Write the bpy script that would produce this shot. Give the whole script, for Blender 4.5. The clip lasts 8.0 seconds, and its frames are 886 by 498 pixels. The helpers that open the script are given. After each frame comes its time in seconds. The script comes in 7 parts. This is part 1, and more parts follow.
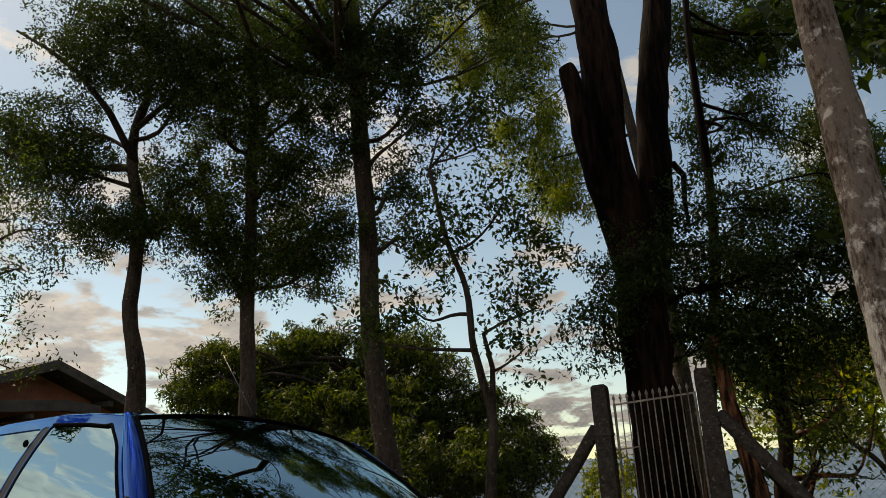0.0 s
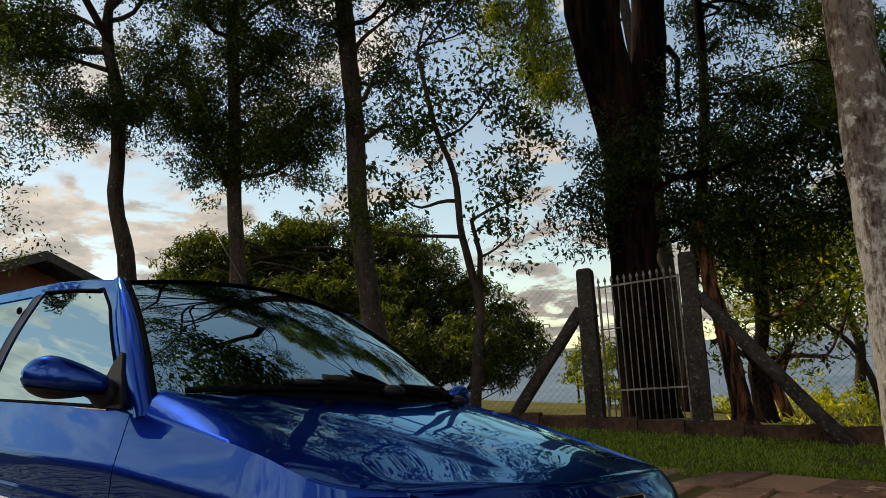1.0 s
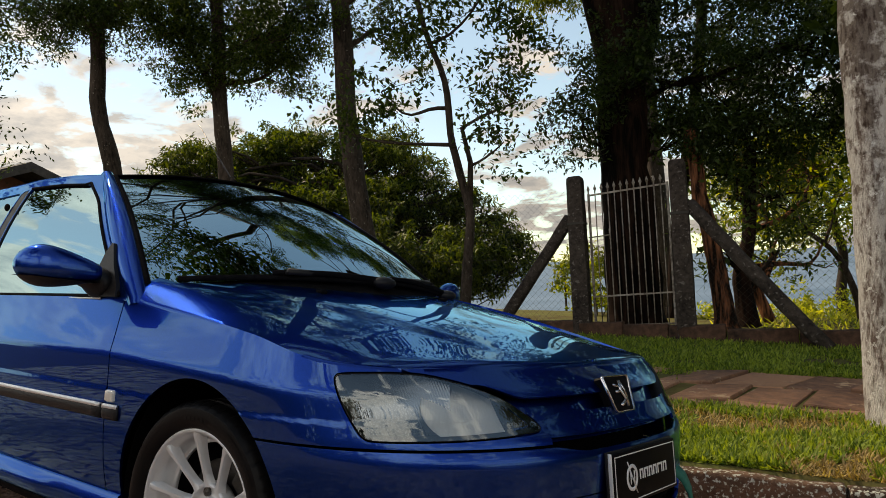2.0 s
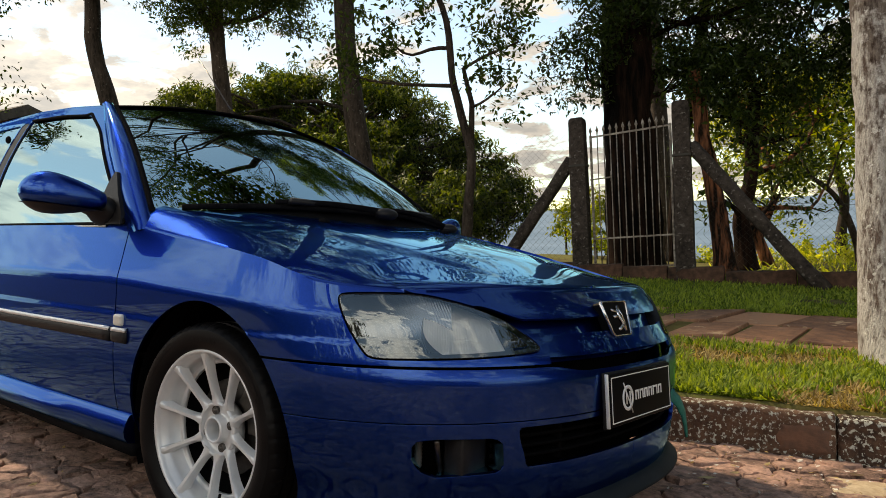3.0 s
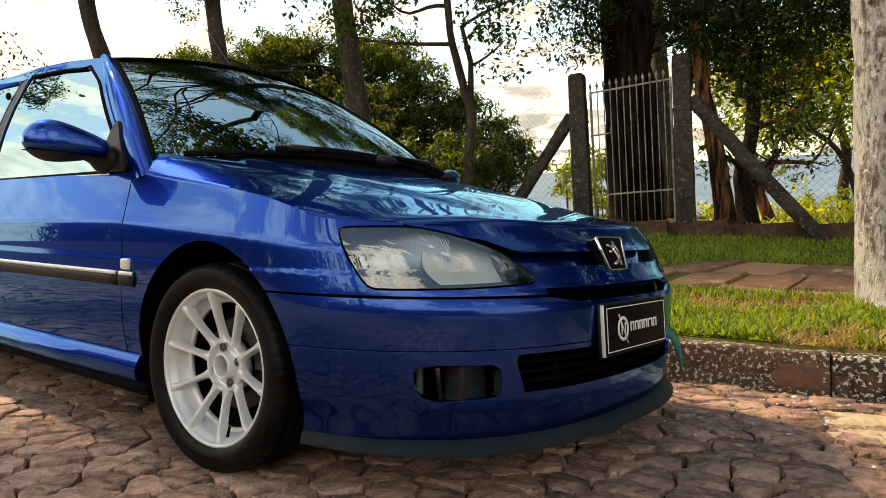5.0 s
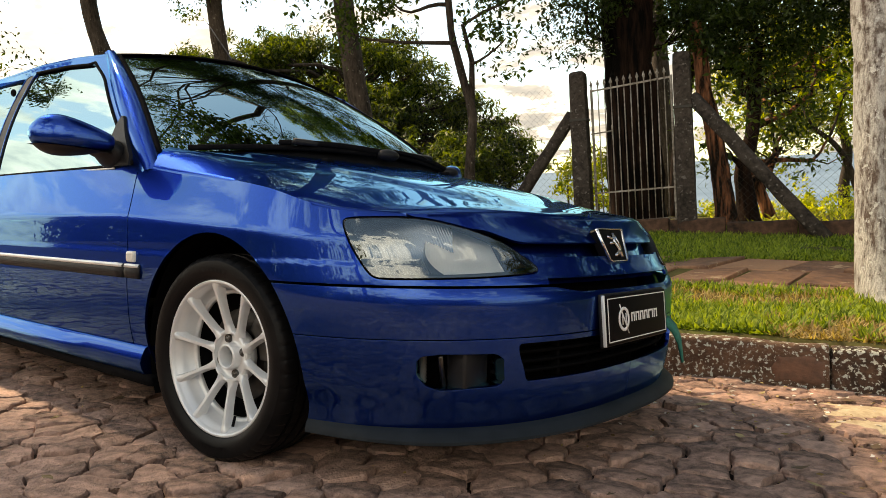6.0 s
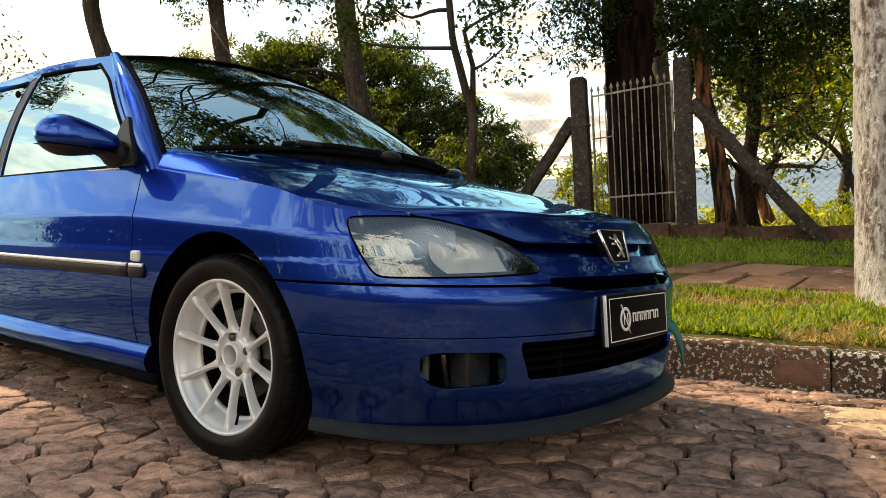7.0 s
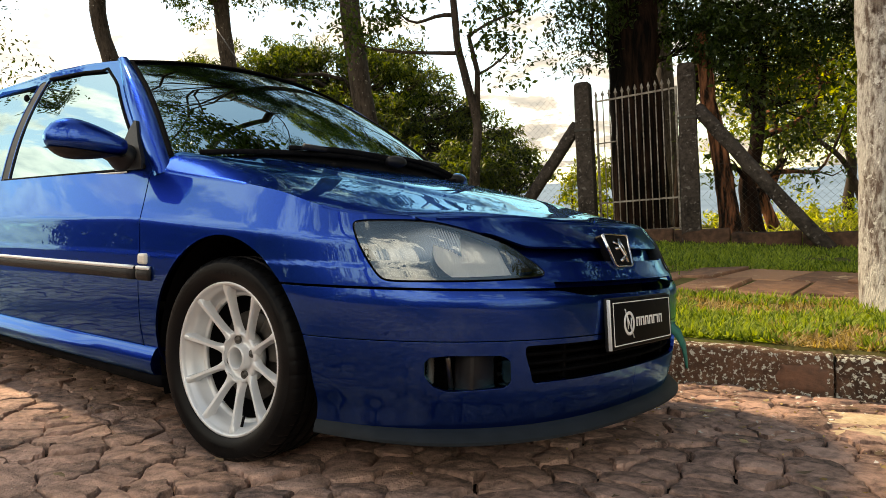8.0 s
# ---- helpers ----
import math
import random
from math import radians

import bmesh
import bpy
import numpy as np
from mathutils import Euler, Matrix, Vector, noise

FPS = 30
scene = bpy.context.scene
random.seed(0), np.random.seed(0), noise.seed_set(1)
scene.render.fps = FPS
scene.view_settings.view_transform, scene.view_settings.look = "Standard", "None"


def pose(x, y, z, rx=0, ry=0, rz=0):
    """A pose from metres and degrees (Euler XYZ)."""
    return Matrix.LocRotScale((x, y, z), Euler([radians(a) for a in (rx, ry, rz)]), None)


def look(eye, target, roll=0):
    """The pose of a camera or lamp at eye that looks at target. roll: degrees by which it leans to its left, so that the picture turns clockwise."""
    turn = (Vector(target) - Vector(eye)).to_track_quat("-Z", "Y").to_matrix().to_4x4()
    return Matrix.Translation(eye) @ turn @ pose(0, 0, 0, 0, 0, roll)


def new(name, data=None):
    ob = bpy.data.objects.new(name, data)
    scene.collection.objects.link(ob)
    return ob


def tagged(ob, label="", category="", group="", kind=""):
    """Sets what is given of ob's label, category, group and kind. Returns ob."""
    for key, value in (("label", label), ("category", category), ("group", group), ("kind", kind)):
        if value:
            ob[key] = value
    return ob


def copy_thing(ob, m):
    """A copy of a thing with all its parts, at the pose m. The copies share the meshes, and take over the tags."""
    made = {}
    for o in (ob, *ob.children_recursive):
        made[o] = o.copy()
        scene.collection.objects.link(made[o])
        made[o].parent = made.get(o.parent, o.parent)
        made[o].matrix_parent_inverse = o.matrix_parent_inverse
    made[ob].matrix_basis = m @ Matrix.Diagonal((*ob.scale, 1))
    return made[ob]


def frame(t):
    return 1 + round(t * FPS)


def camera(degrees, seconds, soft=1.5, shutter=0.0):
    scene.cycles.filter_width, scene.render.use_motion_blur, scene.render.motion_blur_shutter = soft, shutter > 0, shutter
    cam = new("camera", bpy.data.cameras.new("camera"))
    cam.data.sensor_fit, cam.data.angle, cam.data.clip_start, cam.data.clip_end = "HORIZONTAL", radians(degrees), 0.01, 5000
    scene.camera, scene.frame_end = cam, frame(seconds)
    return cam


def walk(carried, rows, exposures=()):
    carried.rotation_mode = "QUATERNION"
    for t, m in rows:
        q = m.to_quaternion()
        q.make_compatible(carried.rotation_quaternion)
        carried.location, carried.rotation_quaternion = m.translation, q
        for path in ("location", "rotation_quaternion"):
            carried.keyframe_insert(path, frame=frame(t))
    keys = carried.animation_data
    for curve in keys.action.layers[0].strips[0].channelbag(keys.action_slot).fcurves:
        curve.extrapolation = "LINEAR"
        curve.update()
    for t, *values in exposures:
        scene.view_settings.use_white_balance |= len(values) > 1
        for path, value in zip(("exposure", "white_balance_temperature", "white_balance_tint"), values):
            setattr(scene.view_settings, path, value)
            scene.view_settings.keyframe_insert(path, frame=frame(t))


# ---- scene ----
# ---- camera: the rows are given over the road's plane, which falls to the kerb; SLOPE stands the world upright
SLOPE = Vector((-0.0366, -0.0868, 0.9955)).rotation_difference(Vector((0, 0, 1))).to_matrix().to_4x4()
cam = camera(63.7, 8.0, soft=0.9)
PATH = [
    (0.0, (1.609, -1.829, 0.935), (0.368, -0.432, 1.645), 2.4),
    (0.5, (1.590, -1.812, 0.882), (0.336, -0.365, 1.460), 2.2),
    (1.0, (1.580, -1.797, 0.838), (0.318, -0.306, 1.267), 2.1),
    (1.5, (1.576, -1.792, 0.801), (0.315, -0.268, 1.101), 2.0),
    (2.0, (1.577, -1.790, 0.768), (0.319, -0.247, 0.960), 2.0),
    (3.5, (1.595, -1.811, 0.692), (0.334, -0.259, 0.690), 2.0),
    (4.0, (1.606, -1.814, 0.673), (0.345, -0.262, 0.640), 1.6),
    (4.5, (1.613, -1.818, 0.656), (0.352, -0.267, 0.604), 1.3),
    (6.0, (1.630, -1.843, 0.619), (0.365, -0.296, 0.565), 1.1),
    (6.5, (1.632, -1.852, 0.612), (0.366, -0.305, 0.563), 1.2),
    (7.0, (1.632, -1.857, 0.604), (0.366, -0.309, 0.566), 1.3),
    (7.5, (1.635, -1.863, 0.603), (0.367, -0.317, 0.573), 1.4),
    (8.0, (1.638, -1.869, 0.603), (0.364, -0.328, 0.577), 1.5),
]
walk(cam, [(t, SLOPE @ look(eye, target, roll)) for t, eye, target, roll in PATH],
     exposures=[(0.0, -0.56, 9000, 14), (1.0, -0.40, 9000, 14), (2.0, -0.06, 9000, 14), (3.5, 0.36, 9600, 13), (4.5, 0.64, 10200, 13), (6.0, 0.77, 10500, 13), (8.0, 0.79, 10500, 13)])

# ---- sky, clouds and sun
SUN_TO = Vector((-0.68, 0.03, 0.73)).normalized()
world = bpy.data.worlds.new("sky")
scene.world = world
world.use_nodes = True
wn, wl = world.node_tree.nodes, world.node_tree.links
wn.clear()
w_out, w_bg = wn.new("ShaderNodeOutputWorld"), wn.new("ShaderNodeBackground")
w_sky = wn.new("ShaderNodeTexSky")
w_sky.sky_type, w_sky.sun_disc = "NISHITA", False
w_sky.sun_elevation = math.asin(SUN_TO.z)
w_sky.sun_rotation = math.atan2(SUN_TO.x, SUN_TO.y)
w_sky.air_density, w_sky.dust_density, w_sky.ozone_density = 1.0, 0.3, 1.2
w_co = wn.new("ShaderNodeTexCoord")
w_sep = wn.new("ShaderNodeSeparateXYZ")
wl.new(w_co.outputs["Generated"], w_sep.inputs[0])
# the cloud layer is a flat sheet overhead: the way divided by its height
w_up = wn.new("ShaderNodeMath"); w_up.operation = "ADD"; w_up.inputs[1].default_value = 0.22
wl.new(w_sep.outputs["Z"], w_up.inputs[0])
w_div = wn.new("ShaderNodeVectorMath"); w_div.operation = "DIVIDE"
w_cmb = wn.new("ShaderNodeCombineXYZ")
for k in range(3):
    wl.new(w_up.outputs[0], w_cmb.inputs[k])
wl.new(w_co.outputs["Generated"], w_div.inputs[0])
wl.new(w_cmb.outputs[0], w_div.inputs[1])
w_noise = wn.new("ShaderNodeTexNoise")
w_noise.inputs["Scale"].default_value, w_noise.inputs["Detail"].default_value = 3.7, 10.0
w_noise.inputs["Roughness"].default_value, w_noise.inputs["Distortion"].default_value = 0.60, 0.25
wl.new(w_div.outputs[0], w_noise.inputs["Vector"])
w_ramp = wn.new("ShaderNodeValToRGB")
w_ramp.color_ramp.elements[0].position, w_ramp.color_ramp.elements[1].position = 0.36, 0.43
# fewer clouds overhead than low down
w_high = wn.new("ShaderNodeMath"); w_high.operation = "MULTIPLY_ADD"; w_high.inputs[1].default_value = -0.33
wl.new(w_sep.outputs["Z"], w_high.inputs[0]), wl.new(w_noise.outputs[0], w_high.inputs[2])
# and more of them towards the far side of the road
w_bank = wn.new("ShaderNodeMath"); w_bank.operation = "MULTIPLY_ADD"; w_bank.inputs[1].default_value = -0.085
wl.new(w_sep.outputs["Y"], w_bank.inputs[0]), wl.new(w_high.outputs[0], w_bank.inputs[2])
wl.new(w_bank.outputs[0], w_ramp.inputs[0])
w_cloud = wn.new("ShaderNodeValToRGB")
w_cloud.color_ramp.elements[0].color, w_cloud.color_ramp.elements[1].color = (6.7, 7.15, 7.7, 1), (4.4, 5.0, 5.8, 1)
w_cloud.color_ramp.elements[0].position, w_cloud.color_ramp.elements[1].position = 0.44, 0.62
# grey hollows and bright heads within the clouds
w_fold = wn.new("ShaderNodeTexNoise")
w_fold.inputs["Scale"].default_value, w_fold.inputs["Detail"].default_value, w_fold.inputs["Roughness"].default_value = 7.5, 8.0, 0.58
wl.new(w_div.outputs[0], w_fold.inputs["Vector"])
wl.new(w_fold.outputs[0], w_cloud.inputs[0])
w_mix = wn.new("ShaderNodeMix"); w_mix.data_type = "RGBA"
wl.new(w_ramp.outputs[0], w_mix.inputs[0])
w_clear = wn.new("ShaderNodeMix"); w_clear.data_type, w_clear.blend_type = "RGBA", "MULTIPLY"
w_clear.inputs[0].default_value, w_clear.inputs[7].default_value = 1.0, (1.30, 1.42, 1.38, 1)
wl.new(w_sky.outputs[0], w_clear.inputs[6]), wl.new(w_clear.outputs[2], w_mix.inputs[6])
# clouds are dimmer low down and brighter overhead, as added fill light
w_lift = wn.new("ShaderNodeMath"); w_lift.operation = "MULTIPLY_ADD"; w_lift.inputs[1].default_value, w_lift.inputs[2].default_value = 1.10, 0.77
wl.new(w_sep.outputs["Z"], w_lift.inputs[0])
# cloud brightness also raised towards the unseen side behind the camera
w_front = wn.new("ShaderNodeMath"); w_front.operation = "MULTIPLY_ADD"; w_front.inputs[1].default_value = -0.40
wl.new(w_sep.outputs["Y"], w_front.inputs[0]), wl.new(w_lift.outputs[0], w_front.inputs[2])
w_level = wn.new("ShaderNodeVectorMath"); w_level.operation = "SCALE"
# extra cloud brightness behind the camera, added to light the car's flank
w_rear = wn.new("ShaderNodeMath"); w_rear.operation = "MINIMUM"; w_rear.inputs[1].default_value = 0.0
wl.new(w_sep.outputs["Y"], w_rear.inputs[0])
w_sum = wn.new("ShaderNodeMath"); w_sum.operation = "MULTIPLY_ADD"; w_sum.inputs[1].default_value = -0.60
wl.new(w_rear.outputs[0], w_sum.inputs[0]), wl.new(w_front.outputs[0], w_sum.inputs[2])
wl.new(w_cloud.outputs[0], w_level.inputs[0]), wl.new(w_sum.outputs[0], w_level.inputs["Scale"])
wl.new(w_level.outputs[0], w_mix.inputs[7])
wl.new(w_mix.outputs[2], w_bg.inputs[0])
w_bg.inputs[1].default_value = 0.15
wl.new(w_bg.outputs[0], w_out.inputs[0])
sun = new("sun", bpy.data.lights.new("sun", "SUN"))
sun.data.energy, sun.data.angle, sun.data.color = 5.0, radians(4.0), (1.0, 0.93, 0.82)
sun.matrix_world = look((0, 0, 0), -SUN_TO)

# ---- materials
def material(name, base, rough=0.6, metal=0.0, **kw):
    m = bpy.data.materials.new(name)
    m.use_nodes = True
    b = m.node_tree.nodes["Principled BSDF"]
    b.inputs["Base Color"].default_value = (*base, 1)
    b.inputs["Roughness"].default_value, b.inputs["Metallic"].default_value = rough, metal
    for key, value in kw.items():
        b.inputs[key.replace("_", " ")].default_value = value
    return m


def vary(m, dark, light, scale, detail=6.0, spread=(0.35, 0.65), bump=0.0, bump_scale=None, rough=None, island=0.0, objectwise=0.0, stretch=(1, 1, 1), fleck=None, coord="Object"):
    """Colour between dark and light by noise of that scale, with a second, coarser noise, fine relief and, if asked, flecks of another colour."""
    n, l = m.node_tree.nodes, m.node_tree.links
    b = n["Principled BSDF"]
    co = n.new("ShaderNodeTexCoord")
    mp = n.new("ShaderNodeMapping")
    mp.inputs["Scale"].default_value = stretch
    l.new(co.outputs[coord], mp.inputs[0])
    fine, coarse = n.new("ShaderNodeTexNoise"), n.new("ShaderNodeTexNoise")
    fine.inputs["Scale"].default_value, fine.inputs["Detail"].default_value = scale, detail
    fine.inputs["Roughness"].default_value = 0.62
    coarse.inputs["Scale"].default_value, coarse.inputs["Detail"].default_value = scale * 0.17, 4
    l.new(mp.outputs[0], fine.inputs["Vector"]), l.new(mp.outputs[0], coarse.inputs["Vector"])
    mix = n.new("ShaderNodeMath"); mix.operation = "MULTIPLY_ADD"; mix.inputs[1].default_value = 0.6
    half = n.new("ShaderNodeMath"); half.operation = "MULTIPLY"; half.inputs[1].default_value = 0.4
    l.new(coarse.outputs[0], half.inputs[0])
    l.new(fine.outputs[0], mix.inputs[0]), l.new(half.outputs[0], mix.inputs[2])
    value = mix.outputs[0]
    if island or objectwise:
        g = n.new("ShaderNodeNewGeometry") if island else n.new("ShaderNodeObjectInfo")
        out = g.outputs["Random Per Island"] if island else g.outputs["Random"]
        add = n.new("ShaderNodeMath"); add.operation = "MULTIPLY_ADD"
        add.inputs[1].default_value = island or objectwise
        shift = n.new("ShaderNodeMath"); shift.operation = "SUBTRACT"; shift.inputs[1].default_value = 0.5
        l.new(out, shift.inputs[0]), l.new(shift.outputs[0], add.inputs[0]), l.new(value, add.inputs[2])
        value = add.outputs[0]
    ramp = n.new("ShaderNodeValToRGB")
    ramp.color_ramp.elements[0].position, ramp.color_ramp.elements[1].position = spread
    ramp.color_ramp.elements[0].color, ramp.color_ramp.elements[1].color = (*dark, 1), (*light, 1)
    l.new(value, ramp.inputs[0])
    colour = ramp.outputs[0]
    if fleck:
        col, fscale, cut_at = fleck
        fn = n.new("ShaderNodeTexNoise")
        fn.inputs["Scale"].default_value, fn.inputs["Detail"].default_value, fn.inputs["Roughness"].default_value = fscale, 5, 0.65
        l.new(co.outputs[coord], fn.inputs["Vector"])
        fr = n.new("ShaderNodeValToRGB")
        fr.color_ramp.elements[0].position, fr.color_ramp.elements[1].position = cut_at, cut_at + 0.035
        l.new(fn.outputs[0], fr.inputs[0])
        fm = n.new("ShaderNodeMix"); fm.data_type = "RGBA"
        fm.inputs[7].default_value = (*col, 1)
        l.new(fr.outputs[0], fm.inputs[0]), l.new(colour, fm.inputs[6])
        colour = fm.outputs[2]
    l.new(colour, b.inputs["Base Color"])
    if bump:
        bp = n.new("ShaderNodeBump")
        bp.inputs["Strength"].default_value, bp.inputs["Distance"].default_value = 1.0, bump
        bn = fine
        if bump_scale:
            bn = n.new("ShaderNodeTexNoise")
            bn.inputs["Scale"].default_value, bn.inputs["Detail"].default_value, bn.inputs["Roughness"].default_value = bump_scale, 8, 0.6
            l.new(mp.outputs[0], bn.inputs["Vector"])
        l.new(bn.outputs[0], bp.inputs["Height"])
        l.new(bp.outputs[0], b.inputs["Normal"])
    if rough:
        rr = n.new("ShaderNodeMapRange")
        rr.inputs["To Min"].default_value, rr.inputs["To Max"].default_value = rough
        l.new(fine.outputs[0], rr.inputs[0])
        l.new(rr.outputs[0], b.inputs["Roughness"])
    return m


def leaf_material(name, dark, light, glow=0.45, gloss=0.45):
    """A leaf: gloss on top, and light coming through it."""
    m = material(name, light, gloss)
    vary(m, dark, light, 2.2, 4, (0.3, 0.7), island=0.75)
    m.node_tree.nodes["Principled BSDF"].inputs["Specular IOR Level"].default_value = 0.22
    n, l = m.node_tree.nodes, m.node_tree.links
    b = n["Principled BSDF"]
    out = n["Material Output"]
    colour = b.inputs["Base Color"].links[0].from_socket
    tr = n.new("ShaderNodeBsdfTranslucent")
    warm = n.new("ShaderNodeMix"); warm.data_type = "RGBA"; warm.blend_type = "MULTIPLY"
    warm.inputs[0].default_value, warm.inputs[7].default_value = 1.0, (2.6, 2.4, 0.7, 1)
    l.new(colour, warm.inputs[6]), l.new(warm.outputs[2], tr.inputs[0])
    mx = n.new("ShaderNodeMixShader")
    mx.inputs[0].default_value = glow
    l.new(b.outputs[0], mx.inputs[1]), l.new(tr.outputs[0], mx.inputs[2])
    l.new(mx.outputs[0], out.inputs[0])
    return m


def glass_material(name, tint, ior, rough=0.0, sheen=(1, 1, 1)):
    """A thin pane: a mirror by its Fresnel, else a tinted view through it."""
    m = bpy.data.materials.new(name)
    m.use_nodes = True
    n, l = m.node_tree.nodes, m.node_tree.links
    n.clear()
    out, mx, fr = n.new("ShaderNodeOutputMaterial"), n.new("ShaderNodeMixShader"), n.new("ShaderNodeFresnel")
    tr, gl = n.new("ShaderNodeBsdfTransparent"), n.new("ShaderNodeBsdfGlossy")
    tr.inputs[0].default_value = (*tint, 1)
    gl.inputs["Color"].default_value, gl.inputs["Roughness"].default_value = (*sheen, 1), rough
    fr.inputs[0].default_value = ior
    l.new(fr.outputs[0], mx.inputs[0]), l.new(tr.outputs[0], mx.inputs[1]), l.new(gl.outputs[0], mx.inputs[2])
    l.new(mx.outputs[0], out.inputs[0])
    return m


M = {}
M["paint"] = material("blue_paint", (0.0, 0.045, 0.34), 0.33, 1.0, Specular_Tint=(0.08, 0.50, 1.0, 1))
vary(M["paint"], (0.0002, 0.0200, 0.210), (0.0006, 0.0285, 0.265), 900, 2)
# lacquer over the flakes, its reflections tinted blue
n, l = M["paint"].node_tree.nodes, M["paint"].node_tree.links
lacquer, rim_glow, coat_mix = n.new("ShaderNodeBsdfGlossy"), n.new("ShaderNodeFresnel"), n.new("ShaderNodeMixShader")
lacquer.inputs["Color"].default_value, lacquer.inputs["Roughness"].default_value = (0.38, 0.82, 1.0, 1), 0.006
rim_glow.inputs[0].default_value = 1.58
l.new(rim_glow.outputs[0], coat_mix.inputs[0]), l.new(n["Principled BSDF"].outputs[0], coat_mix.inputs[1])
l.new(lacquer.outputs[0], coat_mix.inputs[2]), l.new(coat_mix.outputs[0], n["Material Output"].inputs[0])
M["glass"] = glass_material("car_glass", (0.05, 0.06, 0.06), 7.0, 0.0, (0.62, 0.92, 1.0))
M["lens"] = glass_material("lamp_lens", (0.96, 0.97, 0.97), 2.2, 0.003, (0.82, 0.94, 1.0))
M["trim"] = vary(material("black_plastic", (0.01, 0.01, 0.011), 0.5, Specular_IOR_Level=0.25), (0.006, 0.006, 0.007), (0.014, 0.014, 0.016), 60, bump=0.0002, bump_scale=900)
M["mould"] = vary(material("grey_moulding", (0.05, 0.05, 0.055), 0.5, Specular_IOR_Level=0.2), (0.007, 0.007, 0.008), (0.016, 0.016, 0.018), 40, bump=0.0002, bump_scale=700)
M["lip"] = vary(material("lip_plastic", (0.012, 0.016, 0.02), 0.55, Specular_IOR_Level=0.08), (0.010, 0.013, 0.016), (0.021, 0.027, 0.033), 9, bump=0.0003, bump_scale=300)
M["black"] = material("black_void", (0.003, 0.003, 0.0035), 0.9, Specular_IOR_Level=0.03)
M["rubber"] = vary(material("rubber_seal", (0.006, 0.006, 0.007), 0.85, Specular_IOR_Level=0.02), (0.004, 0.004, 0.005), (0.010, 0.010, 0.011), 80)
M["tyre"] = vary(material("tyre_rubber", (0.008, 0.008, 0.009), 0.5), (0.003, 0.003, 0.0036), (0.006, 0.006, 0.0065), 25, rough=(0.28, 0.55), bump=0.0003, bump_scale=260)
M["alloy"] = vary(material("silver_alloy", (0.72, 0.72, 0.70), 0.4, 0.30), (0.61, 0.635, 0.655), (0.73, 0.755, 0.77), 14, rough=(0.28, 0.42))
M["steel"] = vary(material("brake_steel", (0.25, 0.24, 0.23), 0.35, 0.9), (0.05, 0.045, 0.04), (0.13, 0.125, 0.12), 30)
M["tyre"].node_tree.nodes["Principled BSDF"].inputs["Specular IOR Level"].default_value = 0.11
M["disc"] = vary(material("dark_brake_disc", (0.03, 0.028, 0.027), 0.5, 0.6), (0.014, 0.012, 0.011), (0.055, 0.050, 0.046), 30)
M["cast"] = vary(material("cast_iron", (0.08, 0.075, 0.07), 0.7, 0.3), (0.04, 0.035, 0.03), (0.12, 0.11, 0.10), 30)
M["chrome"] = material("chrome", (0.55, 0.55, 0.56), 0.18, 1.0)
# sunlight is put into this pale sand colour
M["sand"] = vary(material("sunlit_sand", (0.50, 0.40, 0.27), 0.95), (0.36, 0.27, 0.17), (0.60, 0.49, 0.34), 40, 8, bump=0.004, bump_scale=120)
M["rust_patch"] = vary(material("rust_stained_stone", (0.24, 0.12, 0.07), 0.9), (0.05, 0.032, 0.026), (0.19, 0.095, 0.060), 22, 10, bump=0.004, bump_scale=90)
M["chip"] = vary(material("pale_chips", (0.62, 0.58, 0.52), 0.9), (0.45, 0.41, 0.35), (0.72, 0.69, 0.64), 30, island=0.6)
M["bowl"] = material("silvered_bowl", (0.98, 0.97, 0.94), 0.45, 0.0)
M["smoked_bowl"] = material("smoked_bowl", (0.16, 0.19, 0.22), 0.20, 0.9)
M["hose"] = vary(material("grey_hose", (0.12, 0.115, 0.105), 0.6), (0.035, 0.033, 0.031), (0.07, 0.066, 0.062), 40)
M["white"] = material("white_lettering", (0.80, 0.80, 0.80), 0.4)
M["plate"] = material("plate_black", (0.004, 0.004, 0.005), 0.5, 0.0, Specular_IOR_Level=0.06)
M["repeater"] = material("milky_lens", (0.62, 0.60, 0.55), 0.18)
M["strap"] = vary(material("teal_strap", (0.0, 0.16, 0.13), 0.6), (0.0, 0.11, 0.09), (0.01, 0.24, 0.19), 30)
M["cabin"] = vary(material("cabin_cloth", (0.02, 0.02, 0.022), 0.9), (0.012, 0.012, 0.014), (0.035, 0.035, 0.038), 40)
M["sticker"] = material("sticker", (0.45, 0.5, 0.5), 0.5)
M["cobble"] = vary(material("cobble_stone", (0.16, 0.10, 0.08), 0.75), (0.072, 0.045, 0.038), (0.60, 0.372, 0.296), 34, 12, (0.34, 0.64), bump=0.016, bump_scale=100, objectwise=0.13, rough=(0.55, 0.9), fleck=((0.55, 0.50, 0.43), 60, 0.69))
M["cobble_far"] = vary(material("cobble_stone_joined", (0.16, 0.10, 0.08), 0.75), (0.072, 0.045, 0.038), (0.60, 0.372, 0.296), 34, 12, (0.34, 0.64), bump=0.014, bump_scale=90, island=0.13, rough=(0.55, 0.9))
M["earth"] = vary(material("dark_earth", (0.06, 0.035, 0.025), 0.95), (0.010, 0.006, 0.005), (0.060, 0.034, 0.023), 22, bump=0.012, bump_scale=50)
M["kerb"] = vary(material("kerb_stone", (0.15, 0.10, 0.085), 0.85), (0.022, 0.015, 0.012), (0.17, 0.095, 0.062), 18, 10, (0.35, 0.66), bump=0.012, bump_scale=60, objectwise=0.3, fleck=((0.52, 0.54, 0.48), 52, 0.55))
